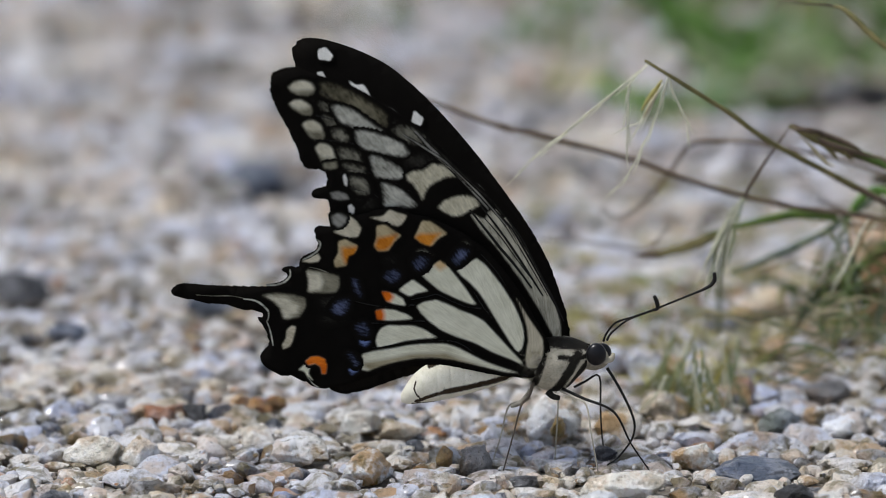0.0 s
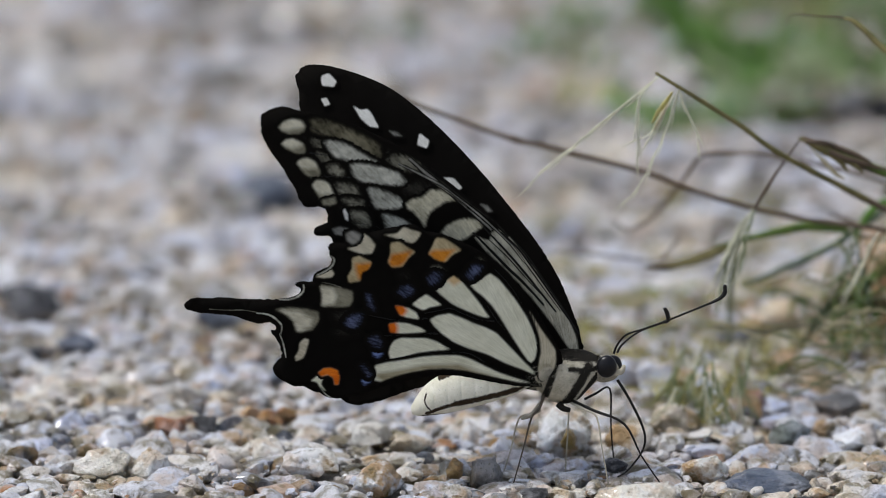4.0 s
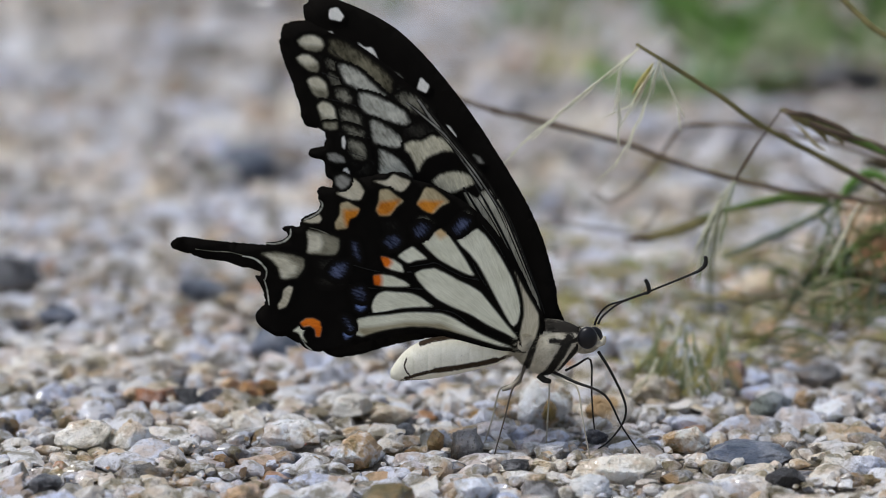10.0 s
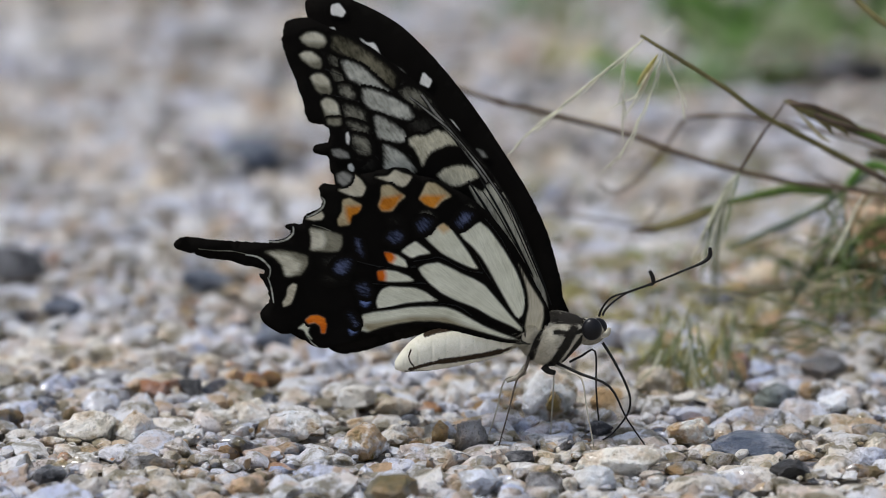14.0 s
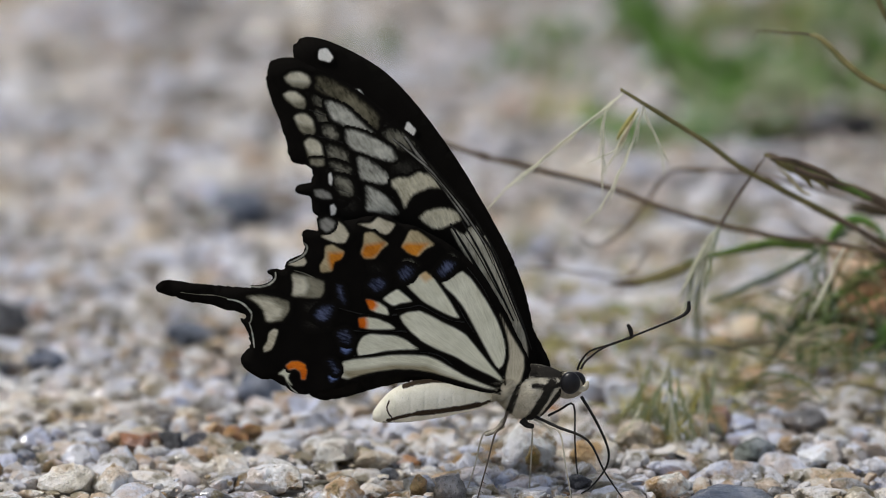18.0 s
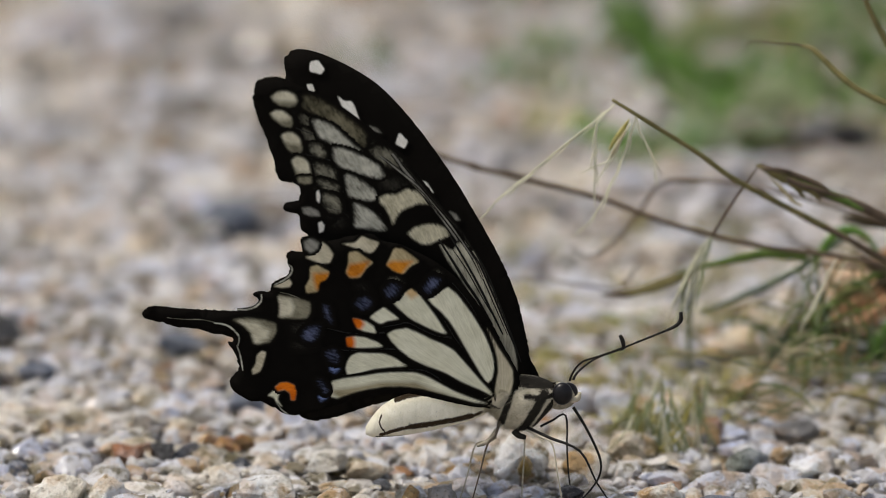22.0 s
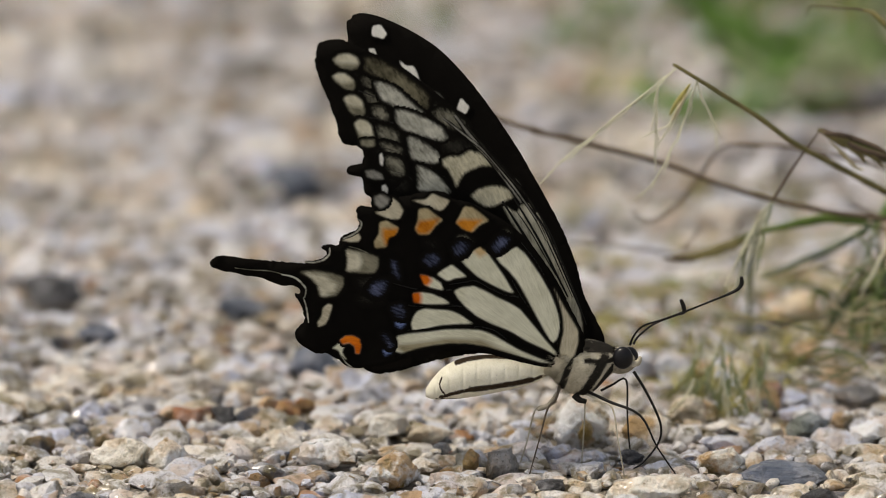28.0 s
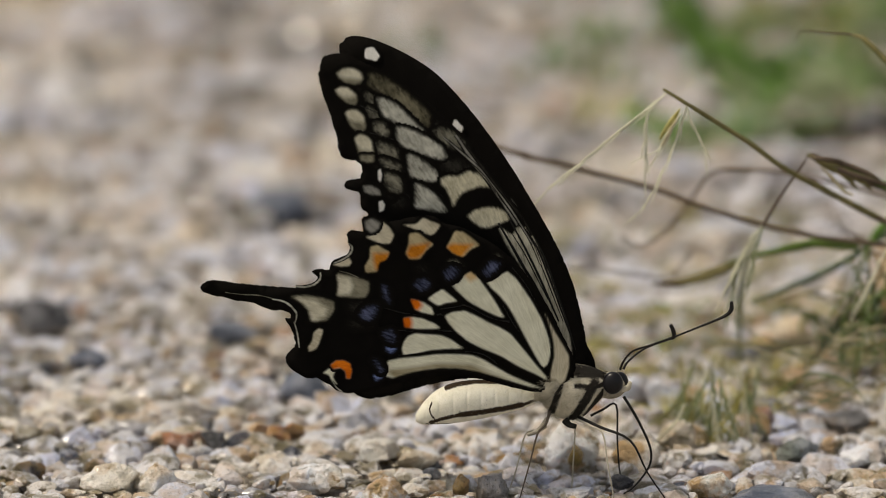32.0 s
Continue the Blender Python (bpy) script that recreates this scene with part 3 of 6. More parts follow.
cell(forewing, "spot", [(-22.74, 40.48), (-21.91, 40.82), (-20.96, 40.55), (-20.22, 39.72), (-19.99, 38.81), (-20.42, 38.2), (-21.11, 38.36), (-21.87, 39.05), (-22.42, 39.7)], [(-22.95, 40.51), (-21.88, 41.04), (-20.68, 40.52), (-20.06, 39.33), (-20.86, 39.14), (-21.93, 39.64)])
cell(forewing, "spot", [(-21.88, 37.43), (-21.05, 37.77), (-20.23, 37.52), (-19.56, 36.7), (-19.48, 35.21), (-19.93, 34.54), (-20.74, 34.79), (-21.36, 35.46), (-21.66, 36.45)], [(-22.08, 37.53), (-21.02, 37.98), (-19.96, 37.41), (-19.41, 36.24), (-19.9, 35.78), (-20.92, 36.14), (-21.7, 36.68)])
cell(forewing, "spot", [(-21.21, 33.98), (-20.43, 34.46), (-19.57, 34.05), (-19.04, 33.25), (-19.03, 31.7), (-19.06, 30.46), (-20.02, 30.67), (-20.88, 31.15), (-20.94, 32.33)], [(-21.42, 34.01), (-20.41, 34.67), (-19.34, 34.17), (-18.85, 33), (-19.19, 32.09), (-20.36, 32.4), (-20.98, 33.07)])
cell(forewing, "spot", [(-20.81, 31.73), (-19.06, 31.49), (-19.11, 30.61), (-20.03, 30.6), (-20.83, 31)])
cell(forewing, "pale", [(-17.64, 38.82), (-16.69, 38.56), (-15.39, 37.66), (-14.48, 36.52), (-13.53, 35.23), (-12.29, 33.53), (-13.6, 33.75), (-14.75, 34.48), (-16.03, 35.52), (-17.14, 36.25), (-17.52, 37.62)])
cell(forewing, "pale", [(-15.78, 34.75), (-14.61, 34.46), (-13.29, 33.72), (-11.87, 32.67), (-10.47, 31.41), (-10.04, 30.02), (-10.8, 29.73), (-12.28, 30.42), (-14.1, 31.36), (-15.35, 32.11), (-15.9, 33.29)])
cell(forewing, "pale", [(-14.92, 31.09), (-13.83, 30.59), (-12.71, 29.57), (-11.71, 28.35), (-11.33, 27.19), (-12.39, 27.01), (-13.74, 27.46), (-14.9, 28.06), (-14.99, 29.47)])
cell(forewing, "pale", [(-14.52, 27.12), (-13.61, 26.71), (-12.23, 25.36), (-11.4, 24), (-11.02, 22.84), (-12.19, 22.98), (-13.68, 23.61), (-14.95, 23.93), (-14.66, 25.59)])
cell(forewing, "flax", [(-11.14, 27.39), (-10.09, 27.57), (-9.02, 27.3), (-7.67, 27.9), (-6.2, 27.13), (-5.24, 26.13), (-4.53, 25.01), (-5.5, 25.41), (-6.66, 25.62), (-7.72, 25.36), (-8.88, 25.05), (-9.64, 24.16), (-10.16, 23.33), (-10.33, 24.32), (-10.66, 25.84), (-11.27, 26.51)])
cell(forewing, "flax", [(-8.61, 22.03), (-7.49, 22.64), (-6.03, 22.85), (-4.51, 22.46), (-3.57, 21.6), (-3.47, 20.76), (-4.64, 20.44), (-6.13, 20.01), (-7.2, 20.29), (-8.09, 21.22)])
cell(forewing, "grey", [(-20.99, 27.73), (-19.93, 27.65), (-18.96, 26.93), (-18.85, 26.18), (-19.9, 26.32), (-20.83, 26.82)])
# two white patches stand in for gaps where the bright ground shows through
cell(forewing, "white", [(-18.84, 29.4), (-18.45, 29.64), (-18.37, 28.68), (-18.7, 27.84), (-19, 28.25)])
cell(forewing, "white", [(-19.31, 25.43), (-18.8, 25.51), (-18.53, 24.88), (-18.84, 24.12), (-19.42, 24.05)])
streak(forewing, "black", 0.22, [(-4.87, 20.56), (-3.65, 17.38), (-2.49, 14.21), (-1.38, 11.52), (-0.18, 7.88)])
streak(forewing, "black", 0.18, [(-3.39, 20.7), (-2.19, 17.37), (-0.89, 13.18), (0.13, 9.35), (0.9, 6.42)])
streak(forewing, "black", 0.15, [(-2.28, 20.46), (-0.61, 16.96), (0.56, 12.1), (1.52, 7.28), (2.33, 3.5)])
streak(forewing, "black", 0.13, [(-0.99, 18.96), (0.27, 15.23), (1.03, 11.23), (1.92, 6.43), (2.52, 2.31)])
streak(forewing, "black", 0.1, [(-3.34, 18.85), (-2.08, 15.81), (-1.03, 12.52), (-0.05, 9.54)])
streak(forewing, "black", 0.09, [(-1.56, 18.31), (-0.35, 14.37), (0.55, 10.33), (1.46, 6.3)])
streak(forewing, "grey", 0.5, [(-8.59, 32.73), (-7.38, 30.16), (-5.91, 27.46), (-4.59, 24.72), (-3.41, 22.01), (-2.54, 19.91)])
streak(forewing, "stripe", 0.3, [(-9.6, 32.2), (-6.75, 28.4), (-4.25, 24.3), (-1.4, 18.3), (-0.35, 14.4)])
streak(forewing, "grey", 0.3, [(-10.12, 32.64), (-7.79, 29.89), (-5.55, 26.94), (-3.0, 21.95), (-0.98, 17.15)])
streak(forewing, "dusk", 0.4, [(-6.73, 29.79), (-5.26, 27.09), (-3.57, 24.04), (-2, 21.1), (-0.84, 18.31)])
streak(forewing, "dusk", 0.3, [(-7.64, 31.37), (-6.06, 28.5), (-4.23, 25.03), (-2.64, 22.23)])
# pale, orange and blue marks of the near hindwing
cell(hindwing, "dusk", [(-15.26, 17.2), (-14.43, 16.79), (-13.76, 15.07), (-14.61, 15.47)])
cell(hindwing, "dusk", [(-24.65, 10.72), (-22.53, 10.59), (-21.89, 10.06), (-24.01, 10.19)])
cell(hindwing, "dusk", [(-24.33, 13.22), (-22.6, 13.31), (-23.02, 12.31), (-23.92, 11.97)])
cell(hindwing, "dim", [(-11.39, 17.12), (-10.33, 17.13), (-9.54, 16.28), (-10.2, 15.92), (-11.25, 16.44)])
cell(hindwing, "dim", [(-5.37, 17.24), (-4.69, 16.7), (-4.95, 15.83), (-5.64, 16.37)])
cell(hindwing, "cream", [(-6.97, 13.62), (-5.55, 14.18), (-4.19, 14.76), (-3.29, 13.67), (-2.4, 11.89), (-1.54, 9.9), (-0.72, 7.52), (-0.26, 5.2), (-0.21, 3.3), (-0.81, 1.65), (-1.54, 1.23), (-2.17, 2.75), (-2.99, 5.12), (-3.8, 7.49), (-4.62, 9.86), (-5.65, 11.72), (-6.55, 12.82)])
cell(hindwing, "flush", [(-11.36, 14), (-10.37, 14.61), (-8.76, 15.43), (-7.91, 14.49), (-7.14, 12.9), (-6.38, 11.3), (-5.76, 9.72), (-5.31, 8.6), (-6.25, 8.96), (-7.96, 10.17), (-9.65, 11.6), (-10.73, 13.02)], [(-9.85, 15.13), (-8.57, 15.7), (-7.68, 14.54), (-8.95, 13.97)])
cell(hindwing, "cream", [(-12.78, 10.14), (-11.68, 10.45), (-10.19, 10.4), (-8.81, 9.46), (-7.45, 8.38), (-6.07, 7.44), (-4.86, 6.36), (-4.07, 4.97), (-3.15, 3.34), (-2.23, 1.71), (-1.18, -0.02), (-1.23, -0.46), (-2.47, 0.54), (-4.54, 1.96), (-6.56, 3.74), (-8.65, 5), (-10.37, 6.28), (-11.66, 7.81), (-12.46, 9.12)])
cell(hindwing, "cream", [(-14.62, 12.63), (-13.56, 13.24), (-12.52, 13.63), (-11.75, 12.78), (-10.84, 11.69), (-12.26, 11.73), (-13.42, 11.5)])
cell(hindwing, "orange", [(-16.73, 12.97), (-15.98, 12.73), (-15.04, 12.23), (-14.19, 11.37), (-14.02, 10.37), (-15.37, 10.84), (-16.36, 11.42)], [(-17.05, 13.24), (-15.54, 12.82), (-15.3, 11.89), (-15.97, 11.14), (-16.98, 11.57)])
cell(hindwing, "orange", [(-17.97, 10.55), (-16.83, 10.56), (-15.46, 10.09), (-14.09, 9.24), (-13.45, 8.48), (-14.94, 8.59), (-16.69, 8.88), (-17.99, 9.27)], [(-18.3, 10.74), (-16.95, 10.73), (-16.86, 9.73), (-17.21, 8.71), (-18.37, 9.09)])
cell(hindwing, "cream", [(-17.73, 8.02), (-16.76, 8.28), (-15.38, 7.96), (-13.57, 7.59), (-12.52, 6.93), (-11.53, 5.97), (-10.93, 5.37), (-13.08, 5.63), (-15.31, 5.74), (-17.12, 5.52), (-18.62, 5.56), (-18.71, 6.48), (-18.31, 7.34)])
cell(hindwing, "sand", [(-20.82, 5.11), (-18.94, 5.23), (-16.82, 5.1), (-14.65, 5.13), (-12.43, 4.87), (-10.23, 4.45), (-8.83, 3.66), (-7.48, 2.5), (-5.78, 1.07), (-4.05, -0.07), (-1.81, -1.43), (-3.41, -0.99), (-5.54, 0.05), (-8.02, 1.28), (-9.79, 2.11), (-11.96, 2.83), (-14.17, 3.17), (-16.34, 3.22), (-18.51, 3.06), (-20.34, 2.72), (-21.29, 3.15), (-20.66, 4.11)], [(-21.25, 3.97), (-18.41, 3.87), (-14.81, 3.93), (-10.4, 3.17), (-6.92, 0.99), (-5.56, -0.1), (-8.42, 1.1), (-11.98, 2.6), (-15.65, 3.05), (-20.01, 2.52)])
cell(hindwing, "spot", [(-25.39, 17.55), (-23.82, 17.06), (-22.47, 16.46), (-21.41, 15.88), (-21.75, 14.41), (-22.25, 13.79), (-23.52, 13.95), (-25.8, 14.46), (-25.39, 15.98)], [(-25.64, 17.28), (-23.87, 16.69), (-23.57, 15.68), (-24.08, 14.54), (-26.02, 14.41)])
cell(hindwing, "spot", [(-31.61, 15.31), (-29.76, 15.28), (-27.7, 14.63), (-26.17, 13.83), (-26.32, 12.74), (-27.33, 11.53), (-28.83, 11.52), (-29.51, 11.76), (-29.61, 13.18), (-30.44, 14.41)], [(-30.92, 15.14), (-28.79, 14.48), (-27.04, 13.2), (-27.62, 12.02), (-29.23, 11.72), (-29.52, 13.32)])
cell(hindwing, "buff", [(-29.37, 10.18), (-28.59, 10.67), (-28.06, 10.37), (-28.48, 9.31), (-29.23, 7.99), (-30.26, 7.75), (-30.32, 8.36), (-29.55, 9.31)])
cell(hindwing, "buff", [(-19.47, 23.11), (-18.7, 23.52), (-17.96, 22.68), (-17.47, 21.51), (-18.17, 20.49), (-19.36, 20.65), (-21.2, 21.85), (-19.58, 22.24)])
cell(hindwing, "grey", [(-20.92, 23.97), (-19.9, 24.13), (-18.93, 23.4), (-19.41, 22.51), (-20.3, 22.18), (-20.92, 22.86)])
cell(hindwing, "buff", [(-16.32, 22.75), (-14.54, 22.58), (-13.69, 23.28), (-12.66, 22.63), (-11.55, 22.04), (-12.44, 20.97), (-13.13, 20.84), (-14.29, 21.59), (-15.66, 22.36)])
cell(hindwing, "amber", [(-20.73, 20.52), (-19.79, 20.63), (-18.32, 19.4), (-18.93, 18.51), (-19.89, 18.25), (-20.26, 17.02), (-21.75, 17.12), (-21.77, 18.03), (-21, 18.99)], [(-20.43, 19.59), (-18.33, 19.32), (-18.9, 18.2), (-19.84, 16.97), (-20.42, 17.49), (-20.56, 18.56)])
cell(hindwing, "amber", [(-15.62, 21.55), (-14.54, 21.47), (-13.69, 20.54), (-12.77, 19.61), (-13.83, 18.94), (-14.79, 17.95), (-16.06, 18.13), (-16.52, 19.01), (-15.96, 20.04)], [(-15.76, 19.94), (-13.25, 19.89), (-14.18, 18.61), (-15.14, 18.08), (-16.25, 18.3), (-16.38, 18.99)])
cell(hindwing, "amber", [(-9.95, 21.02), (-8.94, 20.75), (-8.03, 19.81), (-7.06, 18.64), (-8.3, 18.28), (-9.4, 17.38), (-10.51, 17.97), (-11.34, 19.05), (-10.71, 19.85)], [(-10.48, 19.38), (-8, 18.91), (-8.93, 18.06), (-9.71, 17.27), (-10.73, 18), (-11.42, 19.06)])
cell(hindwing, "orange", [(-27.89, 5.72), (-27.12, 6.14), (-26.12, 6.08), (-25.34, 5.52), (-25.25, 4.54), (-25.61, 3.46), (-26.16, 3.61), (-26.12, 4.51), (-26.68, 5.11), (-27.55, 5)], [(-28.18, 5.68), (-27.09, 6.36), (-25.95, 6.28), (-25.05, 5.56), (-24.97, 4.5), (-25.5, 3.22), (-26.32, 3.48), (-26.34, 4.46), (-26.84, 4.98), (-27.78, 4.88)])
cell(hindwing, "cream", [(-28.95, 4.73), (-27.94, 5.35), (-27.1, 5.17), (-27.47, 4.54), (-27.76, 3.98), (-27.33, 2.94), (-27.92, 3.32), (-28.21, 4.33)])
cell(hindwing, "blue", [(-16.09, 14.62), (-15.35, 15.35), (-14.46, 15.45), (-13.89, 14.63), (-14.38, 13.8), (-15.34, 13.77)])
cell(hindwing, "blue", [(-12.15, 15.89), (-11.17, 16.5), (-10.11, 15.98), (-10.64, 14.87), (-11.72, 14.57)])
cell(hindwing, "blue", [(-7.45, 15.1), (-5.91, 16.55), (-4.94, 15.9), (-5.6, 14.86), (-6.66, 14.33)])
cell(hindwing, "blue", [(-23.29, 11.89), (-22.25, 12.74), (-20.76, 12.71), (-21.29, 11.34), (-22.17, 10.62), (-23.11, 11.04)])
cell(hindwing, "blue", [(-20, 15.26), (-19.33, 14.88), (-19.27, 12.6), (-19.85, 13.12)])
cell(hindwing, "bright", [(-20.4, 7.76), (-19.64, 8.11), (-19.3, 7.46), (-19.51, 6.36), (-20.12, 6.06), (-20.63, 6.58)])
cell(hindwing, "blue", [(-20.81, 9.01), (-19.57, 9.23), (-19.15, 8.05), (-19.53, 7.34), (-20.47, 7.77)])
cell(hindwing, "bright", [(-21.85, 4.35), (-21.39, 3.99), (-21.74, 2.99), (-22.48, 2.8), (-22.68, 3.43), (-22.22, 3.66)])
cell(hindwing, "blue", [(-22.61, 5.66), (-21.79, 5.32), (-21.32, 3.98), (-21.85, 3.76), (-22.16, 4.7)])
cell(hindwing, "buff", [(-25.74, 18.72), (-24.53, 19.25), (-23.51, 19.43), (-23.24, 18.73), (-23.66, 18.25), (-24.79, 18.31)])
cell(hindwing, "buff", [(-0.35, 8.6), (0.2, 7.0), (0.75, 5.5), (1.45, 3.8), (1.95, 2.4), (1.75, 0.9), (1.1, -0.7), (0.42, -1.3), (-0.72, -1.01), (-0.75, 0.21), (-0.3, 1.56), (0.1, 2.6), (0.25, 4.3), (0.15, 5.98), (-0.1, 7.5)])
streak(hindwing, "pale", 0.3, [(-23.26, 21.28), (-22.92, 20.64), (-23.39, 19.8), (-24.39, 19.24), (-25.5, 18.91)])
streak(hindwing, "pale", 0.32, [(-27.34, 17.94), (-27.52, 17.07), (-28.39, 16.43), (-29.62, 16.3), (-30.66, 16.51)])
streak(hindwing, "dim", 0.15, [(-39.51, 16.98), (-37.45, 16.43), (-35.36, 16.03), (-33.67, 15.36)])
streak(hindwing, "pale", 0.3, [(-33.82, 15.31), (-32.53, 14.84), (-31.63, 14.05), (-31.07, 12.94), (-31.44, 11.8)])
streak(hindwing, "pale", 0.24, [(-31.56, 11.96), (-31.36, 10.74), (-31.35, 9.24), (-31.38, 8.5)])
streak(hindwing, "pale", 0.2, [(-27.89, 3.54), (-27.51, 2.59), (-26.82, 1.89)])
streak(hindwing, "dim", 0.12, [(-25, 17.81), (-23.79, 17.29), (-22.47, 16.46)])
# white marks of the far forewing
cell(far_forewing, "white", [(-18.78, 43.15), (-17.7, 43.2), (-17.05, 41.86), (-17.56, 41.3), (-19.05, 41.86)])
cell(far_forewing, "white", [(-19.62, 40.38), (-18.84, 40.29), (-18.64, 39.32), (-19.45, 39.28)])
cell(far_forewing, "white", [(-16.01, 38.51), (-15.24, 37.69), (-14.15, 37.47), (-13.52, 34.74), (-14.68, 35.24), (-15.49, 36.47)])
cell(far_forewing, "grey", [(-12.5, 34.16), (-11.65, 33.72), (-11.02, 32.93), (-12.01, 33.26)])
cell(far_forewing, "white", [(-8.9, 32.84), (-7.91, 31.51), (-8.49, 30.62), (-9.67, 31.39)])
cell(far_forewing, "white", [(-7.71, 26.64), (-6.34, 26.17), (-5.6, 24.61), (-6.49, 24.46), (-7.58, 25.68)])
cell(far_forewing, "grey", [(-4.1, 22.13), (-3.21, 21.61), (-2.8, 20.66), (-3.62, 20.89)])
vein(forewing, [(-18.36, 40.97), (-16.03, 38.17), (-13.17, 34.48), (-10.69, 32.41)])
vein(forewing, [(-19.83, 38.06), (-16.49, 35.96), (-13.32, 33.74), (-9.56, 30.17)])
vein(forewing, [(-21.03, 35.09), (-17.01, 33.46), (-14.47, 31.69), (-11.35, 28.56)])
vein(forewing, [(-21.05, 30.8), (-17.75, 29.93), (-14.37, 27.98), (-11.25, 24.85)])
vein(forewing, [(-18.27, 27.43), (-15.7, 25.81), (-15.17, 24.16)])
vein(hindwing, [(0.63, -0.62), (-1.14, 1.41), (-2.32, 3.5), (-3.68, 6.3), (-4.76, 8.6), (-5.89, 11.96), (-6.99, 13.2)])
vein(hindwing, [(0.11, -1.68), (-1.12, -0.34), (-3.73, 1.37), (-5.95, 3.32), (-8.19, 5.12), (-10.08, 6.8), (-11.93, 8.84), (-13.13, 10.32)])
vein(hindwing, [(-0.9, -2.12), (-3.6, -0.09), (-6.22, 1.62), (-8.69, 4.22), (-12.15, 5.08), (-16.41, 5.46), (-19.27, 5.62)])
vein(hindwing, [(0.72, 0.88), (-0.17, 2.54), (-0.1, 4.81), (-0.61, 7.55), (-1.87, 11.92), (-3.53, 15.08)])
vein(hindwing, [(-4.86, 8), (-7.22, 8.99), (-9.8, 10.92), (-11.23, 11), (-13.24, 11.02)])
vein(hindwing, [(-13.13, 10.32), (-14.92, 10.38), (-17.7, 11.06), (-21.06, 12.59)])
vein(hindwing, [(-12.08, 7.88), (-14.52, 8.35), (-18.06, 8.76), (-21.5, 9.77)])

# thorax, head and abdomen
THORAX = [(*(-3.47, 0.00, 13.40), 0.9, 1.0), (*(-2.19, 0.00, 13.11), 2.0, 2.3), (*(-0.05, 0.00, 13.11), 2.7, 3.5), (*(2.08, 0.00, 13.26), 2.7, 3.4), (*(3.86, 0.00, 13.85), 2.0, 2.3), (*(5.07, 0.00, 14.14), 1.2, 1.4)]
BELLY = [(*(-3.04, 0.00, 13.11), 0.7, 0.9), (*(-5.04, 0.00, 12.74), 1.4, 1.6), (*(-7.88, 0.00, 12.45), 1.9, 2.15), (*(-11.44, 0.00, 12.08), 2.2, 2.55), (*(-14.29, 0.00, 11.64), 2.2, 2.55), (*(-16.43, 0.00, 11.05), 1.8, 2.1), (*(-17.85, 0.00, 10.32), 1.2, 1.4), (*(-18.85, 0.00, 9.73), 0.4, 0.5)]
BELLY_ROOT = Vector((-3.61, 0.00, 12.67))


def shifted(rows, by):
    return [(r[0] - by.x, r[1] - by.y, r[2] - by.z, *r[3:]) for r in rows]


THORAX_STRIPES = (
    (0.56, [(3.64, 0.00, 14.73), (2.65, 0.00, 12.82), (1.38, 0.00, 10.76), (0.10, 0.00, 8.99)]),
    (0.40, [(-0.63, 0.00, 14.58), (-1.19, 0.00, 12.67), (-1.75, 0.00, 10.76), (-2.60, 0.00, 8.85)]),
    (0.34, [(4.93, 0.00, 13.70), (3.94, 0.00, 12.38), (2.52, 0.00, 10.32)]),
    (0.60, [(5.63, 0.00, 15.61), (3.64, 0.00, 15.90), (1.50, 0.00, 16.19), (-0.78, 0.00, 16.34)]),
    (0.30, [(4.64, 0.00, 14.43), (3.22, 0.00, 14.29), (1.36, 0.00, 14.58)]),
)
BELLY_STRIPES = (
    (0.22, [(-3.61, 0.00, 12.23), (-5.50, 0.00, 11.75)]),
    (0.38, [(-5.50, 0.00, 11.75), (-7.60, 0.00, 11.35), (-11.44, 0.00, 10.85), (-13.20, 0.00, 10.65)]),
    (0.24, [(-13.20, 0.00, 10.65), (-15.20, 0.00, 10.15), (-16.90, 0.00, 9.45)]),
    # dark upper contour: the wing's shadow along the abdomen, painted as a stripe
    (0.20, [(-3.30, 0.00, 13.60), (-5.40, 0.00, 14.20), (-8.20, 0.00, 14.58), (-11.40, 0.00, 14.62), (-13.60, 0.00, 14.28), (-15.00, 0.00, 13.80)]),
    (0.09, [(-16.80, 0.00, 12.10), (-17.10, 0.00, 11.20), (-16.80, 0.00, 10.40), (-16.30, 0.00, 9.80)]),
    (0.10, [(-6.81, 0.00, 10.10), (-10.73, 0.00, 9.51), (-14.29, 0.00, 9.14), (-17.49, 0.00, 9.14)]),
)


def darkness(x, z, stripes):
    """1 on a stripe, fading to 0 beside it."""
    best = 0.0
    for width, line in stripes:
        for a, b in zip(line, line[1:]):
            ax, az, bx, bz = a[0], a[2], b[0], b[2]
            f = max(0.0, min(1.0, ((x - ax) * (bx - ax) + (z - az) * (bz - az)) / ((bx - ax) ** 2 + (bz - az) ** 2)))
            d = math.hypot(x - ax - f * (bx - ax), z - az - f * (bz - az))
            best = max(best, 1.0 - max(0.0, d - width * 0.6) / (width * 0.9))
    return best


def body(name, spine, origin, stripes, material, label, ringed=False):
    bm = loft(bmesh.new(), shifted(spine, origin), 72, 22)
    bm.verts.ensure_lookup_table()
    if ringed:
        for v in bm.verts:   # the rings of the abdomen
            k = 1.0 - 0.05 * max(0.0, math.cos(v.co.x / MM * 2 * math.pi / 1.75)) ** 8
            v.co.y *= k
    core = [darkness(v.co.x / MM + origin.x, v.co.z / MM + origin.z, stripes) for v in bm.verts]
    ob = part(name, bm, material, butterfly, label)
    put_core(ob, core)
    ob.location = origin * MM
    return ob


abdomen = body("abdomen", BELLY, BELLY_ROOT, BELLY_STRIPES, ABDOMEN, "plump cream abdomen with black side lines", True)
thorax = body("thorax", THORAX, Vector((0, 0, 0)), THORAX_STRIPES, FUR_STRIPED, "furry cream thorax with black stripes")


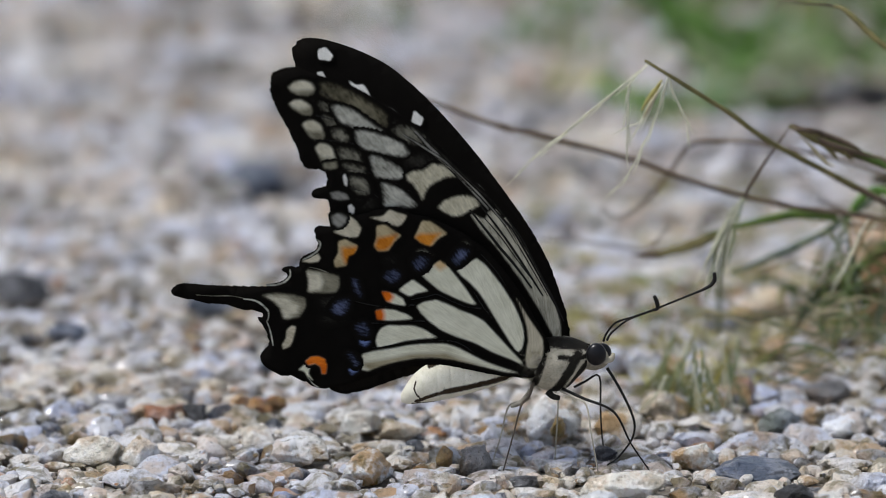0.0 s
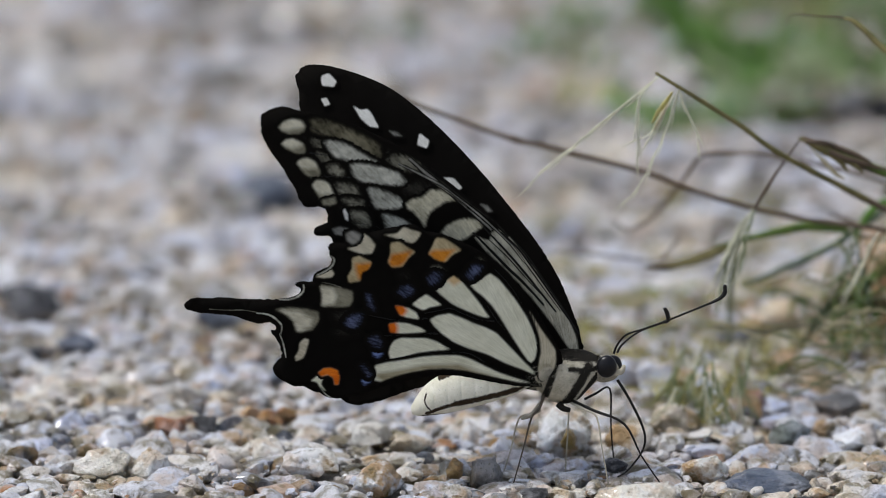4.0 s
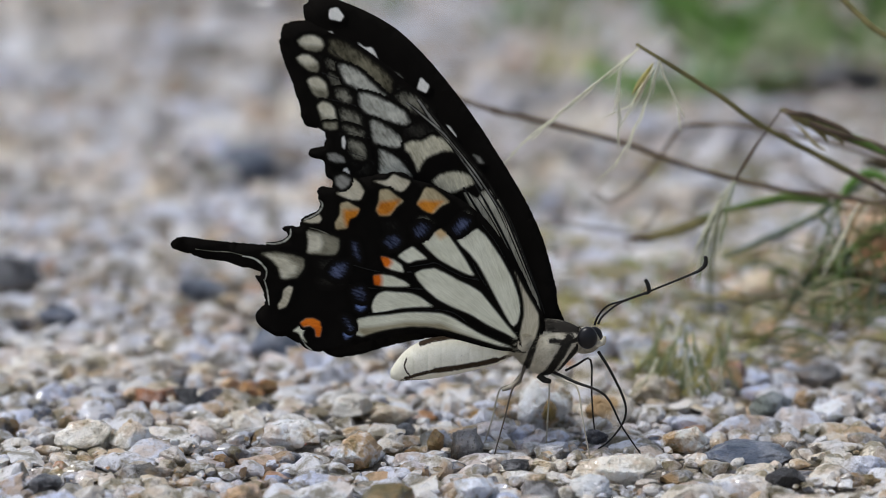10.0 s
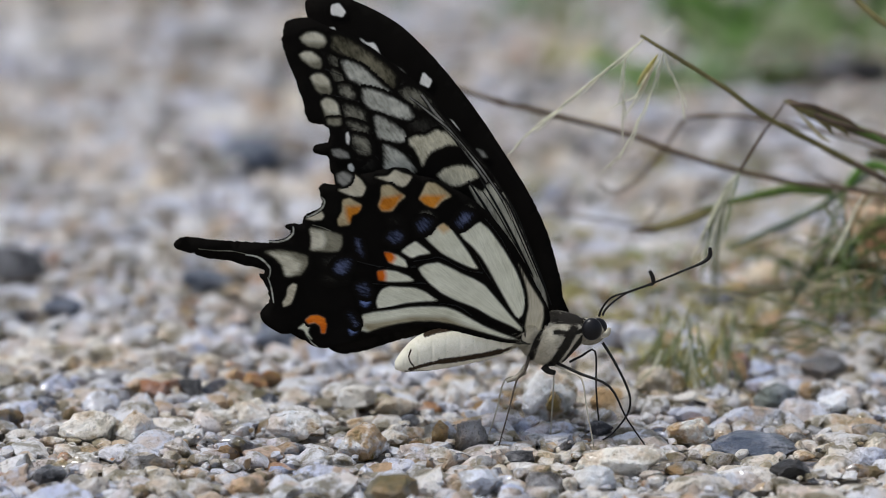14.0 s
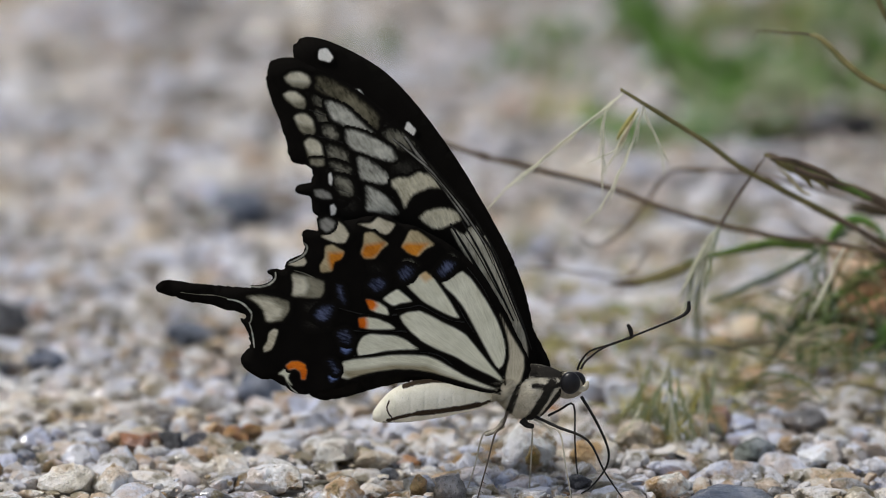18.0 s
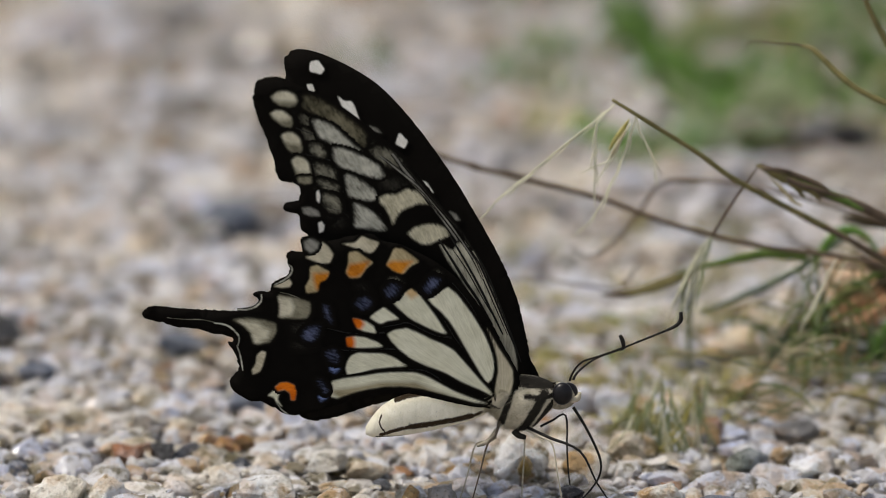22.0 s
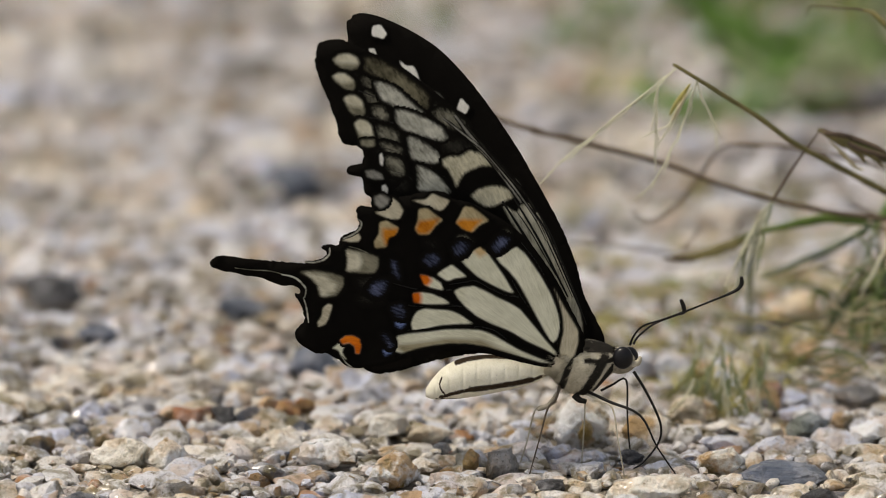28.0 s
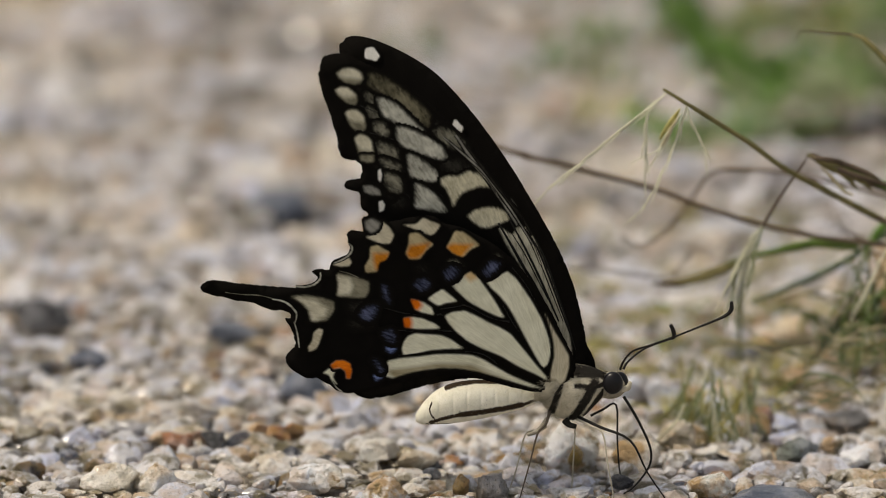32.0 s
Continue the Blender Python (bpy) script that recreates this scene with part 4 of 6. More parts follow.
def furry(spine, count, length, parent, low, high, stripes=()):
    """Short fur standing off a body, dark along its stripes."""
    rnd = random.Random(len(spine) * 7 + count)
    rows = sorted(spine)
    meshes = {FUR_PALE: bmesh.new(), FUR_DARK: bmesh.new()}
    for _ in range(count):
        x = rnd.uniform(rows[0][0], rows[-1][0])
        for a, b in zip(rows, rows[1:]):
            if a[0] <= x <= b[0]:
                f = (x - a[0]) / (b[0] - a[0])
                r = [p + (q - p) * f for p, q in zip(a, b)]
        g = radians(rnd.uniform(low, high))
        out = Vector((rnd.uniform(-0.9, 0.1), math.cos(g) * rnd.choice((-1, -1, 1)), math.sin(g)))
        base = Vector((x, r[1] + r[3] * out.y * 0.97, r[2] + r[4] * out.z * 0.97))
        dark = darkness(base.x, base.z, stripes) + rnd.uniform(-0.3, 0.3) > 0.5
        tip = base + (out * 0.5 + Vector((-0.6, 0, -0.35))).normalized() * length * rnd.uniform(0.5, 1.2)
        s = Vector((0.035, 0, 0.03))
        bm = meshes[FUR_DARK if dark else FUR_PALE]
        vs = [bm.verts.new(q * MM) for q in (base - s, base + s, base + Vector((0, 0.05, 0)), tip)]
        bm.faces.new((vs[0], vs[1], vs[3]))
        bm.faces.new((vs[1], vs[2], vs[3]))
        bm.faces.new((vs[2], vs[0], vs[3]))
    for material, bm in meshes.items():
        if len(bm.verts):
            part("fur", bm, material, parent, kind="stuff", smooth=False)


furry(THORAX, 4500, 0.85, thorax, -85, 85, THORAX_STRIPES)
furry(THORAX, 260, 1.3, thorax, 50, 88, ((9.0, [(4.20, 0.00, 15.97), (-0.78, 0.00, 16.34)]),))

FLANK = [(*(-3.91, -0.80, 13.46), 0.8, 1.1), (*(-2.77, -1.00, 13.95), 1.3, 1.9), (*(-1.50, -1.10, 14.42), 1.4, 2.0), (*(-0.22, -1.00, 14.69), 1.1, 1.6), (*(0.64, -0.80, 14.93), 0.5, 0.7)]
flank = part("wing_base_tuft", loft(bmesh.new(), FLANK), FUR_PALE, thorax, "fluffy cream tuft at the wing base")
furry(FLANK, 1400, 1.2, flank, -80, 88)

HEAD = [(*(4.07, 0.00, 13.99), 1.1, 1.3), (*(5.21, 0.00, 13.99), 1.5, 1.7), (*(6.21, 0.00, 13.99), 1.5, 1.65), (*(6.99, 0.00, 13.85), 1.1, 1.2), (*(7.56, 0.00, 13.70), 0.4, 0.5)]
head = part("head", loft(bmesh.new(), HEAD), FUR_GREY, butterfly, "pale furry head")
furry(HEAD, 500, 0.4, head, -85, 55)
furry(HEAD, 220, 0.8, head, 52, 88, ((9.0, [(5.63, 0.00, 15.97), (7.76, 0.00, 15.61)]),))
for place, size in (((5.96, -1.30, 14.61), (1.3, 0.9, 1.45)), ((6.87, 1.10, 14.15), (1.1, 0.8, 1.3))):
    bm = bmesh.new()
    bmesh.ops.create_uvsphere(bm, u_segments=32, v_segments=20, radius=MM)
    eye = part("eye", bm, EYE, head, "glossy dark compound eye")
    bm = None
    eye.data.transform(Matrix.Translation(Vector(place) * MM) @ Matrix.Diagonal((*size, 1)))


def limb(name, material, radii, points, parent, label="", sides=7):
    return part(name, sweep(bmesh.new(), points, radii, sides), material, parent, label)


for pts in ([(6.90, -0.40, 16.07), (7.31, -0.70, 17.25), (8.42, -1.50, 18.77), (10.51, -3.00, 19.87), (12.92, -5.00, 21.24)], [(7.34, 0.40, 15.95), (7.92, 0.80, 16.87), (9.92, 1.60, 18.29), (12.79, 2.60, 19.21), (16.38, 3.60, 20.43), (19.24, 4.20, 21.46)]):
    horn = limb("antenna", CHITIN, [0.17, 0.13, 0.13, 0.15], pts, head)
limb("club", CHITIN, [0.16, 0.26, 0.30, 0.22], [(12.85, -5.00, 21.24), (13.48, -5.20, 21.51), (13.40, -5.40, 22.43), (13.04, -5.50, 23.18)], head)
limb("club", CHITIN, [0.15, 0.24, 0.30, 0.22], [(19.10, 4.20, 21.39), (20.38, 4.40, 22.00), (21.02, 4.50, 22.71), (21.02, 4.50, 23.74)], head)
limb("proboscis", CHITIN, [0.20, 0.17, 0.15, 0.13, 0.11], [(7.35, -0.30, 12.60), (8.77, -0.80, 10.38), (10.34, -1.20, 7.25), (10.85, -1.50, 5.26), (10.36, -1.60, 3.38), (8.65, -1.80, 1.22), (7.37, -2.00, 0.39)], head)
limb("palp", FUR_PALE, [0.35, 0.4, 0.2], [(7.05, -0.60, 13.56), (7.90, -0.70, 13.88), (8.18, -0.80, 14.63)], head)



def butterfly_leg(material, radii, pts):
    leg = limb("leg", material, radii, pts, butterfly, "thin jointed leg", 6)
    if material is not PALE_LEG:
        q = [Vector(p) for p in pts]
        bm = bmesh.new()
        for f in (0.25, 0.5, 0.75):
            a = q[-2].lerp(q[-1], f)
            sweep(bm, [a, a + Vector((0.45, -0.1, -0.35))], [0.05, 0.02], 4, steps=1)
        part("spine", bm, material, leg)


butterfly_leg(CHITIN, [0.21, 0.20, 0.16, 0.11, 0.08], [(1.64, -1.60, 10.29), (4.32, -3.00, 9.33), (8.12, -4.60, 7.99), (10.26, -5.20, 4.04), (12.69, -5.60, 0.47)])
butterfly_leg(CHITIN, [0.17, 0.14, 0.11, 0.09], [(3.25, 0.80, 9.82), (4.68, 1.40, 10.40), (6.48, 2.20, 10.86), (6.66, 2.60, 6.11), (7.04, 2.90, 1.59), (7.78, 3.00, -1.10)])
butterfly_leg(PALE_LEG, [0.20, 0.14, 0.10, 0.08], [(1.50, -1.40, 9.94), (3.19, -2.80, 9.43), (4.66, -4.00, 8.71), (5.29, -5.00, 5.16), (6.16, -5.40, 0.27)])
butterfly_leg(PALE_LEG, [0.17, 0.14, 0.09, 0.08], [(-0.02, 1.00, 8.88), (0.85, 1.80, 8.23), (1.29, 2.40, 7.64), (1.10, 3.00, 3.05), (0.84, 3.40, -1.95)])
butterfly_leg(BROWN_LEG, [0.22, 0.17, 0.13, 0.10, 0.08], [(-1.92, -1.40, 11.12), (-2.49, -2.00, 9.37), (-3.49, -2.60, 8.35), (-4.48, -3.40, 4.74), (-5.76, -4.00, 0.19)])
butterfly_leg(PALE_LEG, [0.20, 0.14, 0.10, 0.08], [(-2.31, 0.80, 9.52), (-3.44, 1.60, 7.84), (-5.00, 2.20, 6.95), (-5.98, 3.00, 2.75), (-6.97, 3.40, -0.61)])
limb("coxa", FUR_DARK, [0.5, 0.4, 0.3], [(-0.06, -1.50, 9.82), (0.50, -1.90, 9.34), (1.35, -2.20, 9.20)], thorax)
limb("coxa", FUR_GREY, [0.4, 0.32, 0.2], [(-2.48, -1.60, 9.26), (-3.63, -2.20, 8.54), (-4.77, -2.60, 8.20)], thorax)


# ---- dry grass beside the butterfly ----
def plant(name, label):
    return tagged(new(name), label, "grass")


def stem(parent, material, radii, points, name="stem", sides=6, flat=1.0):
    return part(name, sweep(bmesh.new(), points, radii, sides, flat), material, parent)


def ear(parent, points, count, rnd_seed, size=1.0, material=STRAW_PALE, splay=0.45):
    """A thin branch of a seed head, with narrow spikelets along it."""
    rnd = random.Random(rnd_seed)
    branch = stem(parent, material, [0.13 * size, 0.10 * size, 0.06 * size], points, "ear", 5)
    line = glide(points, 10)
    for k in range(count):
        p = line[int((0.12 + 0.86 * k / count) * (len(line) - 1))]
        i = min(int((0.12 + 0.86 * k / count) * (len(line) - 1)) + 1, len(line) - 1)
        d = (line[i] - line[i - 1]).normalized()
        n = d.cross(Vector((0, 1, 0))) * (1 if k % 2 else -1)
        tip = p + d * rnd.uniform(2.6, 4.6) * size + n * rnd.uniform(0.05, splay) * size + Vector((0, rnd.uniform(-0.4, 0.4), 0))
        bm = sweep(bmesh.new(), [p, p.lerp(tip, 0.45) + n * 0.08, tip], [0.04 * size, 0.11 * size, 0.03 * size], 5, 0.7, steps=2)
        part("spikelet", bm, material, branch)


runner = plant("grass_runner", "long brown grass runner lying over the gravel")
stem(runner, STEM_BROWN, [0.3, 0.38, 0.38, 0.38], [(-19.47, 57.00, 36.33), (-9.01, 55.00, 32.87), (-4.53, 54.00, 31.56), (2.92, 53.00, 29.95), (12.58, 51.00, 27.73), (22.96, 49.00, 24.37), (33.36, 48.00, 22.08), (45.22, 47.00, 20.63), (58.58, 46.00, 17.81)])
stem(runner, STEM_BROWN, [0.38, 0.5, 0.38], [(-5.28, 54.00, 31.87), (-4.53, 54.00, 31.56), (-3.49, 54.00, 31.25)], "node")
stem(runner, STEM_BROWN, [0.15, 0.22, 0.25, 0.27, 0.27], [(8.44, 64.00, 18.34), (11.02, 64.00, 16.94), (14.30, 63.00, 19.20), (17.86, 62.00, 24.07), (20.21, 61.00, 27.53), (24.08, 60.00, 28.38), (30.75, 58.00, 28.21), (42.67, 56.00, 25.82), (59.09, 54.00, 20.52)])
stem(runner, STEM_BROWN, [0.10, 0.16, 0.16, 0.12], [(0.2, 60.0, 14.9), (4.2, 60.0, 14.8), (8.8, 60.0, 14.2), (13.5, 60.0, 13.5), (15.2, 60.0, 13.9), (17.6, 60.0, 17.0)])

seed_grass = plant("seeding_grass", "olive grass stalk with a splayed pale seed head")
stem(seed_grass, STEM_OLIVE, [0.20, 0.30, 0.36, 0.40, 0.42], [(12.71, 22.00, 47.41), (15.75, 22.00, 45.49), (19.16, 24.00, 42.99), (24.19, 26.00, 39.29), (29.29, 29.00, 35.04), (36.24, 33.00, 30.54), (44.65, 38.00, 25.02), (58.48, 44.00, 15.24)])
ear(seed_grass, [(13.15, 22.00, 46.97), (10.97, 21.00, 45.12), (7.35, 20.00, 42.53), (2.32, 20.00, 38.25), (-3.45, 19.00, 33.59)], 16, 1, 1.0)
ear(seed_grass, [(15.75, 22.00, 45.49), (14.91, 22.00, 42.09), (13.18, 21.00, 37.88), (11.01, 20.00, 33.66), (8.57, 20.00, 30.40)], 9, 2, 0.9)
ear(seed_grass, [(10.82, 21.00, 45.12), (10.55, 21.00, 42.31), (10.42, 21.00, 39.36), (10.58, 21.00, 36.69)], 5, 3, 1.1)
ear(seed_grass, [(15.61, 22.00, 45.49), (16.49, 22.00, 42.83), (17.81, 22.00, 40.17), (18.42, 22.00, 36.91)], 5, 4, 1.0)
ear(seed_grass, [(15.04, 22.00, 44.31), (13.90, 22.00, 42.24), (12.47, 22.00, 39.73), (11.03, 22.00, 38.84)], 5, 5, 1.1)
stem(seed_grass, MOSS, [0.08, 0.36, 0.28, 0.08], [(14.9, 21.6, 45.0), (13.9, 21.6, 43.4), (13.0, 21.6, 42.2), (12.3, 21.6, 40.9)], "floret", 6, 0.5)
stem(seed_grass, STRAW, [0.06, 0.26, 0.06], [(14.4, 21.4, 43.6), (13.4, 21.4, 41.7), (12.5, 21.4, 40.0)], "floret", 6, 0.5)
stem(seed_grass, STRAW_PALE, [0.03, 0.06, 0.03], [(15.4, 22.0, 47.3), (16.1, 22.0, 48.0), (16.9, 22.0, 48.9)], "awn")

sheath = plant("grass_stalk", "withered olive and brown grass stalk with leaf sheaths")
stem(sheath, STEM_BROWN, [0.35, 0.62, 0.66, 0.6], [(32.13, 31.00, 36.83), (34.68, 32.00, 35.41), (38.35, 32.00, 33.54), (45.82, 34.00, 30.46), (59.27, 36.00, 23.22)])
stem(sheath, STEM_OLIVE, [0.15, 0.5, 0.3], [(31.6, 31.00, 36.9), (33.3, 31.00, 36.0), (35.4, 31.00, 34.5)], "sheath", 7, 0.5)
stem(sheath, LEAF, [0.1, 0.42, 0.55, 0.2], [(35.6, 30.5, 35.6), (38.6, 30.5, 34.2), (42.0, 30.5, 32.7), (45.5, 30.5, 30.9)], "sheath", 7, 0.5)
stem(sheath, STRAW, [0.08, 0.26, 0.26, 0.1], [(33.2, 30.2, 35.6), (35.0, 30.2, 33.8), (36.4, 30.2, 32.2), (37.6, 30.2, 31.6)], "sheath", 6, 0.5)
stem(sheath, STEM_BROWN, [0.3, 0.4, 0.36], [(29.76, 36.00, 33.47), (34.18, 36.00, 31.13), (39.36, 36.00, 28.12), (44.53, 36.00, 25.48), (59.66, 40.00, 16.20)])
for k, (dx, dz, bend) in enumerate(((9, -3.2, 0.4), (8, -4.6, 0.5), (11, -4.2, -0.3), (6, -4.4, 0.7), (5, -1.6, 0.5))):   # withered bracts at the node
    x, y, z = (32.09, 30.00, 36.91)
    stem(sheath, (STEM_BROWN, STEM_OLIVE)[k % 2], [0.1, 0.40, 0.34, 0.05], [(x, y - 0.4 * k, z), (x + dx * 0.4, y - 0.4 * k, z + dz * 0.4 + bend), (x + dx * 0.8, y, z + dz * 0.8 + bend * 0.7), (x + dx, y, z + dz)], "bract", 6, 0.4)
# an old seed head hanging from the node, its strands fanning out below
stem(sheath, STEM_BROWN, [0.10, 0.16, 0.22, 0.20], [(31.8, 30.0, 36.9), (30.5, 30.0, 35.0), (29.1, 30.0, 33.0), (27.4, 30.0, 30.2), (25.9, 30.0, 27.6)])
stem(sheath, LEAF_TEAL, [0.14, 0.18, 0.12], [(26.4, 30.2, 28.4), (24.6, 30.2, 25.4), (22.9, 30.2, 22.6), (21.4, 30.2, 19.6)])
rnd = random.Random(60)
for k in range(9):
    u, f = rnd.uniform(0.0, 0.75), rnd.uniform(-1.0, 1.0)
    x, z = 26.4 - 4.2 * u, 28.6 - 7.2 * u
    dx, dz = -3.6 + 2.0 * f, -8.0 - 1.2 * f
    ear(sheath, [(x, 30.0, z), (x + 0.35 * dx - 0.2, 29.8, z + 0.33 * dz), (x + 0.7 * dx, 29.6, z + 0.7 * dz), (x + dx + 0.2, 29.4, z + dz)], 9, 60 + k, 0.75, (STRAW_PALE, LEAF_GREY, STRAW_PALE, GRASS_PALE)[k % 4])
stem(sheath, LEAF_GREY, [0.12, 0.3, 0.34, 0.3], [(25.2, 52.0, 20.7), (24.6, 54.5, 15.4), (24.1, 57.0, 9.6), (24.2, 59.5, 5.3), (24.4, 62.0, 1.5)], "old_stalk", 6, 0.7)
ear(sheath, [(42.07, 31.00, 24.39), (40.79, 31.00, 21.69), (39.50, 31.00, 18.68), (38.22, 31.00, 16.26)], 8, 8, 1.0)

back_stalk = plant("grass_stalk", "olive grass stalk arching over the gravel")
stem(back_stalk, STEM_OLIVE, [0.2, 0.36, 0.4, 0.42, 0.42], [(37.5, 34.0, 51.9), (38.6, 33.3, 51.8), (40.2, 32.7, 50.5), (42.0, 32.0, 48.8), (44.0, 31.3, 47.2), (46.4, 30.7, 45.9), (50.4, 30.0, 44.2)])
stem(back_stalk, STEM_BROWN, [0.05, 0.09, 0.14, 0.2], [(30.0, 34.0, 51.1), (30.5, 34.0, 52.3), (31.7, 34.0, 52.5), (34.2, 34.0, 52.2), (36.7, 34.0, 52.1), (37.9, 34.0, 51.8)], "dry_tip")
stem(back_stalk, STEM_OLIVE, [0.36, 0.4, 0.44], [(45.0, 34.0, 59.9), (46.0, 34.0, 57.1), (47.5, 34.0, 54.1), (49.7, 34.0, 50.3), (51.6, 34.0, 47.8)])

tuft = plant("grass_tuft", "dry tangled tuft of green and brown grass blades")


def blade(material, radii, pts, flat):
    stem(tuft, material, [r * 0.55 for r in radii], pts, "blade", 7, flat)


blade(STEM_OLIVE, [0.1, 0.5, 0.6, 0.6], [(12.4, 50.0, 15.2), (15.0, 50.0, 15.5), (17.5, 50.0, 16.0), (20.5, 50.0, 17.1), (23.1, 50.0, 18.1)], 0.4)
blade(LEAF, [0.5, 0.7, 1.2, 1.3, 0.8], [(22.1, 50.0, 17.8), (25.6, 50.0, 18.9), (29.1, 50.0, 19.7), (33.7, 50.0, 20.6), (37.3, 50.0, 20.4), (39.3, 50.0, 20.0)], 0.4)
blade(STEM_BROWN, [0.15, 0.6, 0.8, 0.4], [(12.2, 49.4, 15.3), (14.0, 49.4, 15.25), (16.0, 49.4, 15.3), (18.6, 49.4, 15.9)], 0.4)
blade(STEM_OLIVE, [0.3, 0.8, 0.9, 0.5], [(15.4, 49.2, 15.3), (18.6, 49.2, 15.9), (21.6, 49.2, 17.1), (25.6, 49.2, 18.7)], 0.4)
blade(LEAF_TEAL, [0.35, 0.8, 0.9, 0.8, 0.5], [(25.6, 56.0, 11.1), (29.5, 56.0, 12.7), (34.0, 56.0, 14.7), (37.6, 56.0, 16.6), (41.6, 56.0, 19.2), (45.2, 56.0, 21.7)], 0.4)
blade(GRASS, [0.3, 1.1, 1.4, 0.9, 0.4], [(40.3, 55.0, 17.4), (41.8, 55.0, 20.3), (43.6, 55.0, 22.2), (45.6, 55.0, 22.6), (47.7, 55.0, 21.4), (49.0, 55.0, 19.5)], 0.45)
blade(LEAF_TEAL, [0.3, 0.7, 0.6, 0.3], [(38.2, 56.0, 10.8), (39.9, 56.0, 15.6), (41.5, 56.0, 19.4), (43.3, 56.0, 21.7)], 0.4)
blade(STRAW_PALE, [0.1, 0.16, 0.06], [(40.5, 52.0, 19.1), (39.4, 52.0, 16.0), (37.9, 52.0, 12.1)], 0.7)
blade(STRAW_PALE, [0.1, 0.16, 0.06], [(40.9, 52.0, 19.3), (39.9, 52.0, 15.5), (38.9, 52.0, 12.3)], 0.7)
blade(STRAW_PALE, [0.1, 0.16, 0.06], [(45.0, 52.0, 21.8), (44.2, 52.0, 19.1), (43.0, 52.0, 15.7)], 0.7)
blade(STRAW_PALE, [0.1, 0.16, 0.06], [(42.3, 52.0, 15.0), (41.6, 52.0, 13.4), (41.1, 52.0, 11.7)], 0.7)
blade(STRAW_PALE, [0.1, 0.16, 0.06], [(45.3, 52.0, 21.7), (44.0, 52.0, 17.6), (42.1, 52.0, 13.4)], 0.7)
blade(STEM_OLIVE, [0.2, 0.35, 0.35, 0.25], [(27.3, 60.0, 9.6), (30.1, 60.0, 11.0), (33.2, 60.0, 11.4), (36.0, 60.0, 10.7), (38.9, 60.0, 9.1)], 0.6)
blade(STEM_BROWN, [0.3, 0.5, 0.6, 0.6], [(37.0, 56.0, 21.3), (40.6, 56.0, 19.7), (44.7, 56.0, 18.3), (48.3, 56.0, 17.8), (52.4, 56.0, 17.1)], 0.6)
blade(STEM_BROWN, [0.3, 0.5, 0.5, 0.4], [(39.6, 56.0, 18.6), (43.2, 56.0, 17.6), (47.3, 56.0, 17.1), (51.8, 56.0, 16.6)], 0.6)
blade(LEAF, [0.4, 1.0, 1.1, 0.7], [(40.3, 57.0, 9.3), (42.9, 57.0, 12.1), (45.8, 57.0, 14.3), (48.4, 57.0, 15.8), (51.4, 57.0, 17.0)], 0.45)
blade(TANGLE, [0.4, 1.1, 1.1, 0.6], [(40.6, 59.0, 8.4), (43.3, 59.0, 11.1), (46.3, 59.0, 13.3), (51.6, 59.0, 14.8)], 0.45)
blade(TAN_LEAF, [0.6, 2.6, 3.0, 1.6], [(43.6, 66.0, 7.1), (45.9, 66.0, 9.5), (48.4, 66.0, 11.3), (52.0, 66.0, 12.9)], 0.3)
blade(TAN_LEAF, [0.4, 1.8, 2.2, 1.2], [(45.4, 65.0, 6.5), (48.4, 65.0, 8.1), (50.5, 65.0, 9.7), (52.8, 65.0, 11.8)], 0.3)
blade(TAN_LEAF, [0.3, 1.2, 1.5, 1.0], [(47.7, 63.0, 15.7), (49.5, 63.0, 16.9), (51.0, 63.0, 17.8), (52.8, 63.0, 18.6)], 0.3)
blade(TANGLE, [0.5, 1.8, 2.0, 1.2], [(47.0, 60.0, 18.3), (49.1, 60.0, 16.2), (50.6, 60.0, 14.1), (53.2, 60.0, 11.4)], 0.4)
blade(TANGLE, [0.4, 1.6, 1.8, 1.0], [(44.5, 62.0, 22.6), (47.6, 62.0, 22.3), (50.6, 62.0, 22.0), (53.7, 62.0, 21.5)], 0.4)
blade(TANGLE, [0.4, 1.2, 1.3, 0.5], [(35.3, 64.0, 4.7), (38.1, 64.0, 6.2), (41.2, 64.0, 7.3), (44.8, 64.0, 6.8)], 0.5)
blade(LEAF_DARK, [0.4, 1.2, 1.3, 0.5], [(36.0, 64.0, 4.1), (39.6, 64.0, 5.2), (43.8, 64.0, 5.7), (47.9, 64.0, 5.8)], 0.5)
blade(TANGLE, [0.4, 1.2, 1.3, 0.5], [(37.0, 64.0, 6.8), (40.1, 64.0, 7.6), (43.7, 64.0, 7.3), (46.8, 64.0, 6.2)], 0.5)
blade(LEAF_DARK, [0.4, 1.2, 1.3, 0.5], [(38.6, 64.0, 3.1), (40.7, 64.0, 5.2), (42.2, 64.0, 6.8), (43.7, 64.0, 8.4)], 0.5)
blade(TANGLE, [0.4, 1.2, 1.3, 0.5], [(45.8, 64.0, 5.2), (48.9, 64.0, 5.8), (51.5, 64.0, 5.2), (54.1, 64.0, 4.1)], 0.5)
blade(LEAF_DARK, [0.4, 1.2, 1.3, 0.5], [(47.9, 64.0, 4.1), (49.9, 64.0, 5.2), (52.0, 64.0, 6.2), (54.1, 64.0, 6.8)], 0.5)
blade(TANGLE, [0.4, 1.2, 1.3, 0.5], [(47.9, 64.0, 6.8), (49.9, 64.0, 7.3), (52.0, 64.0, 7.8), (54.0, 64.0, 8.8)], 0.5)
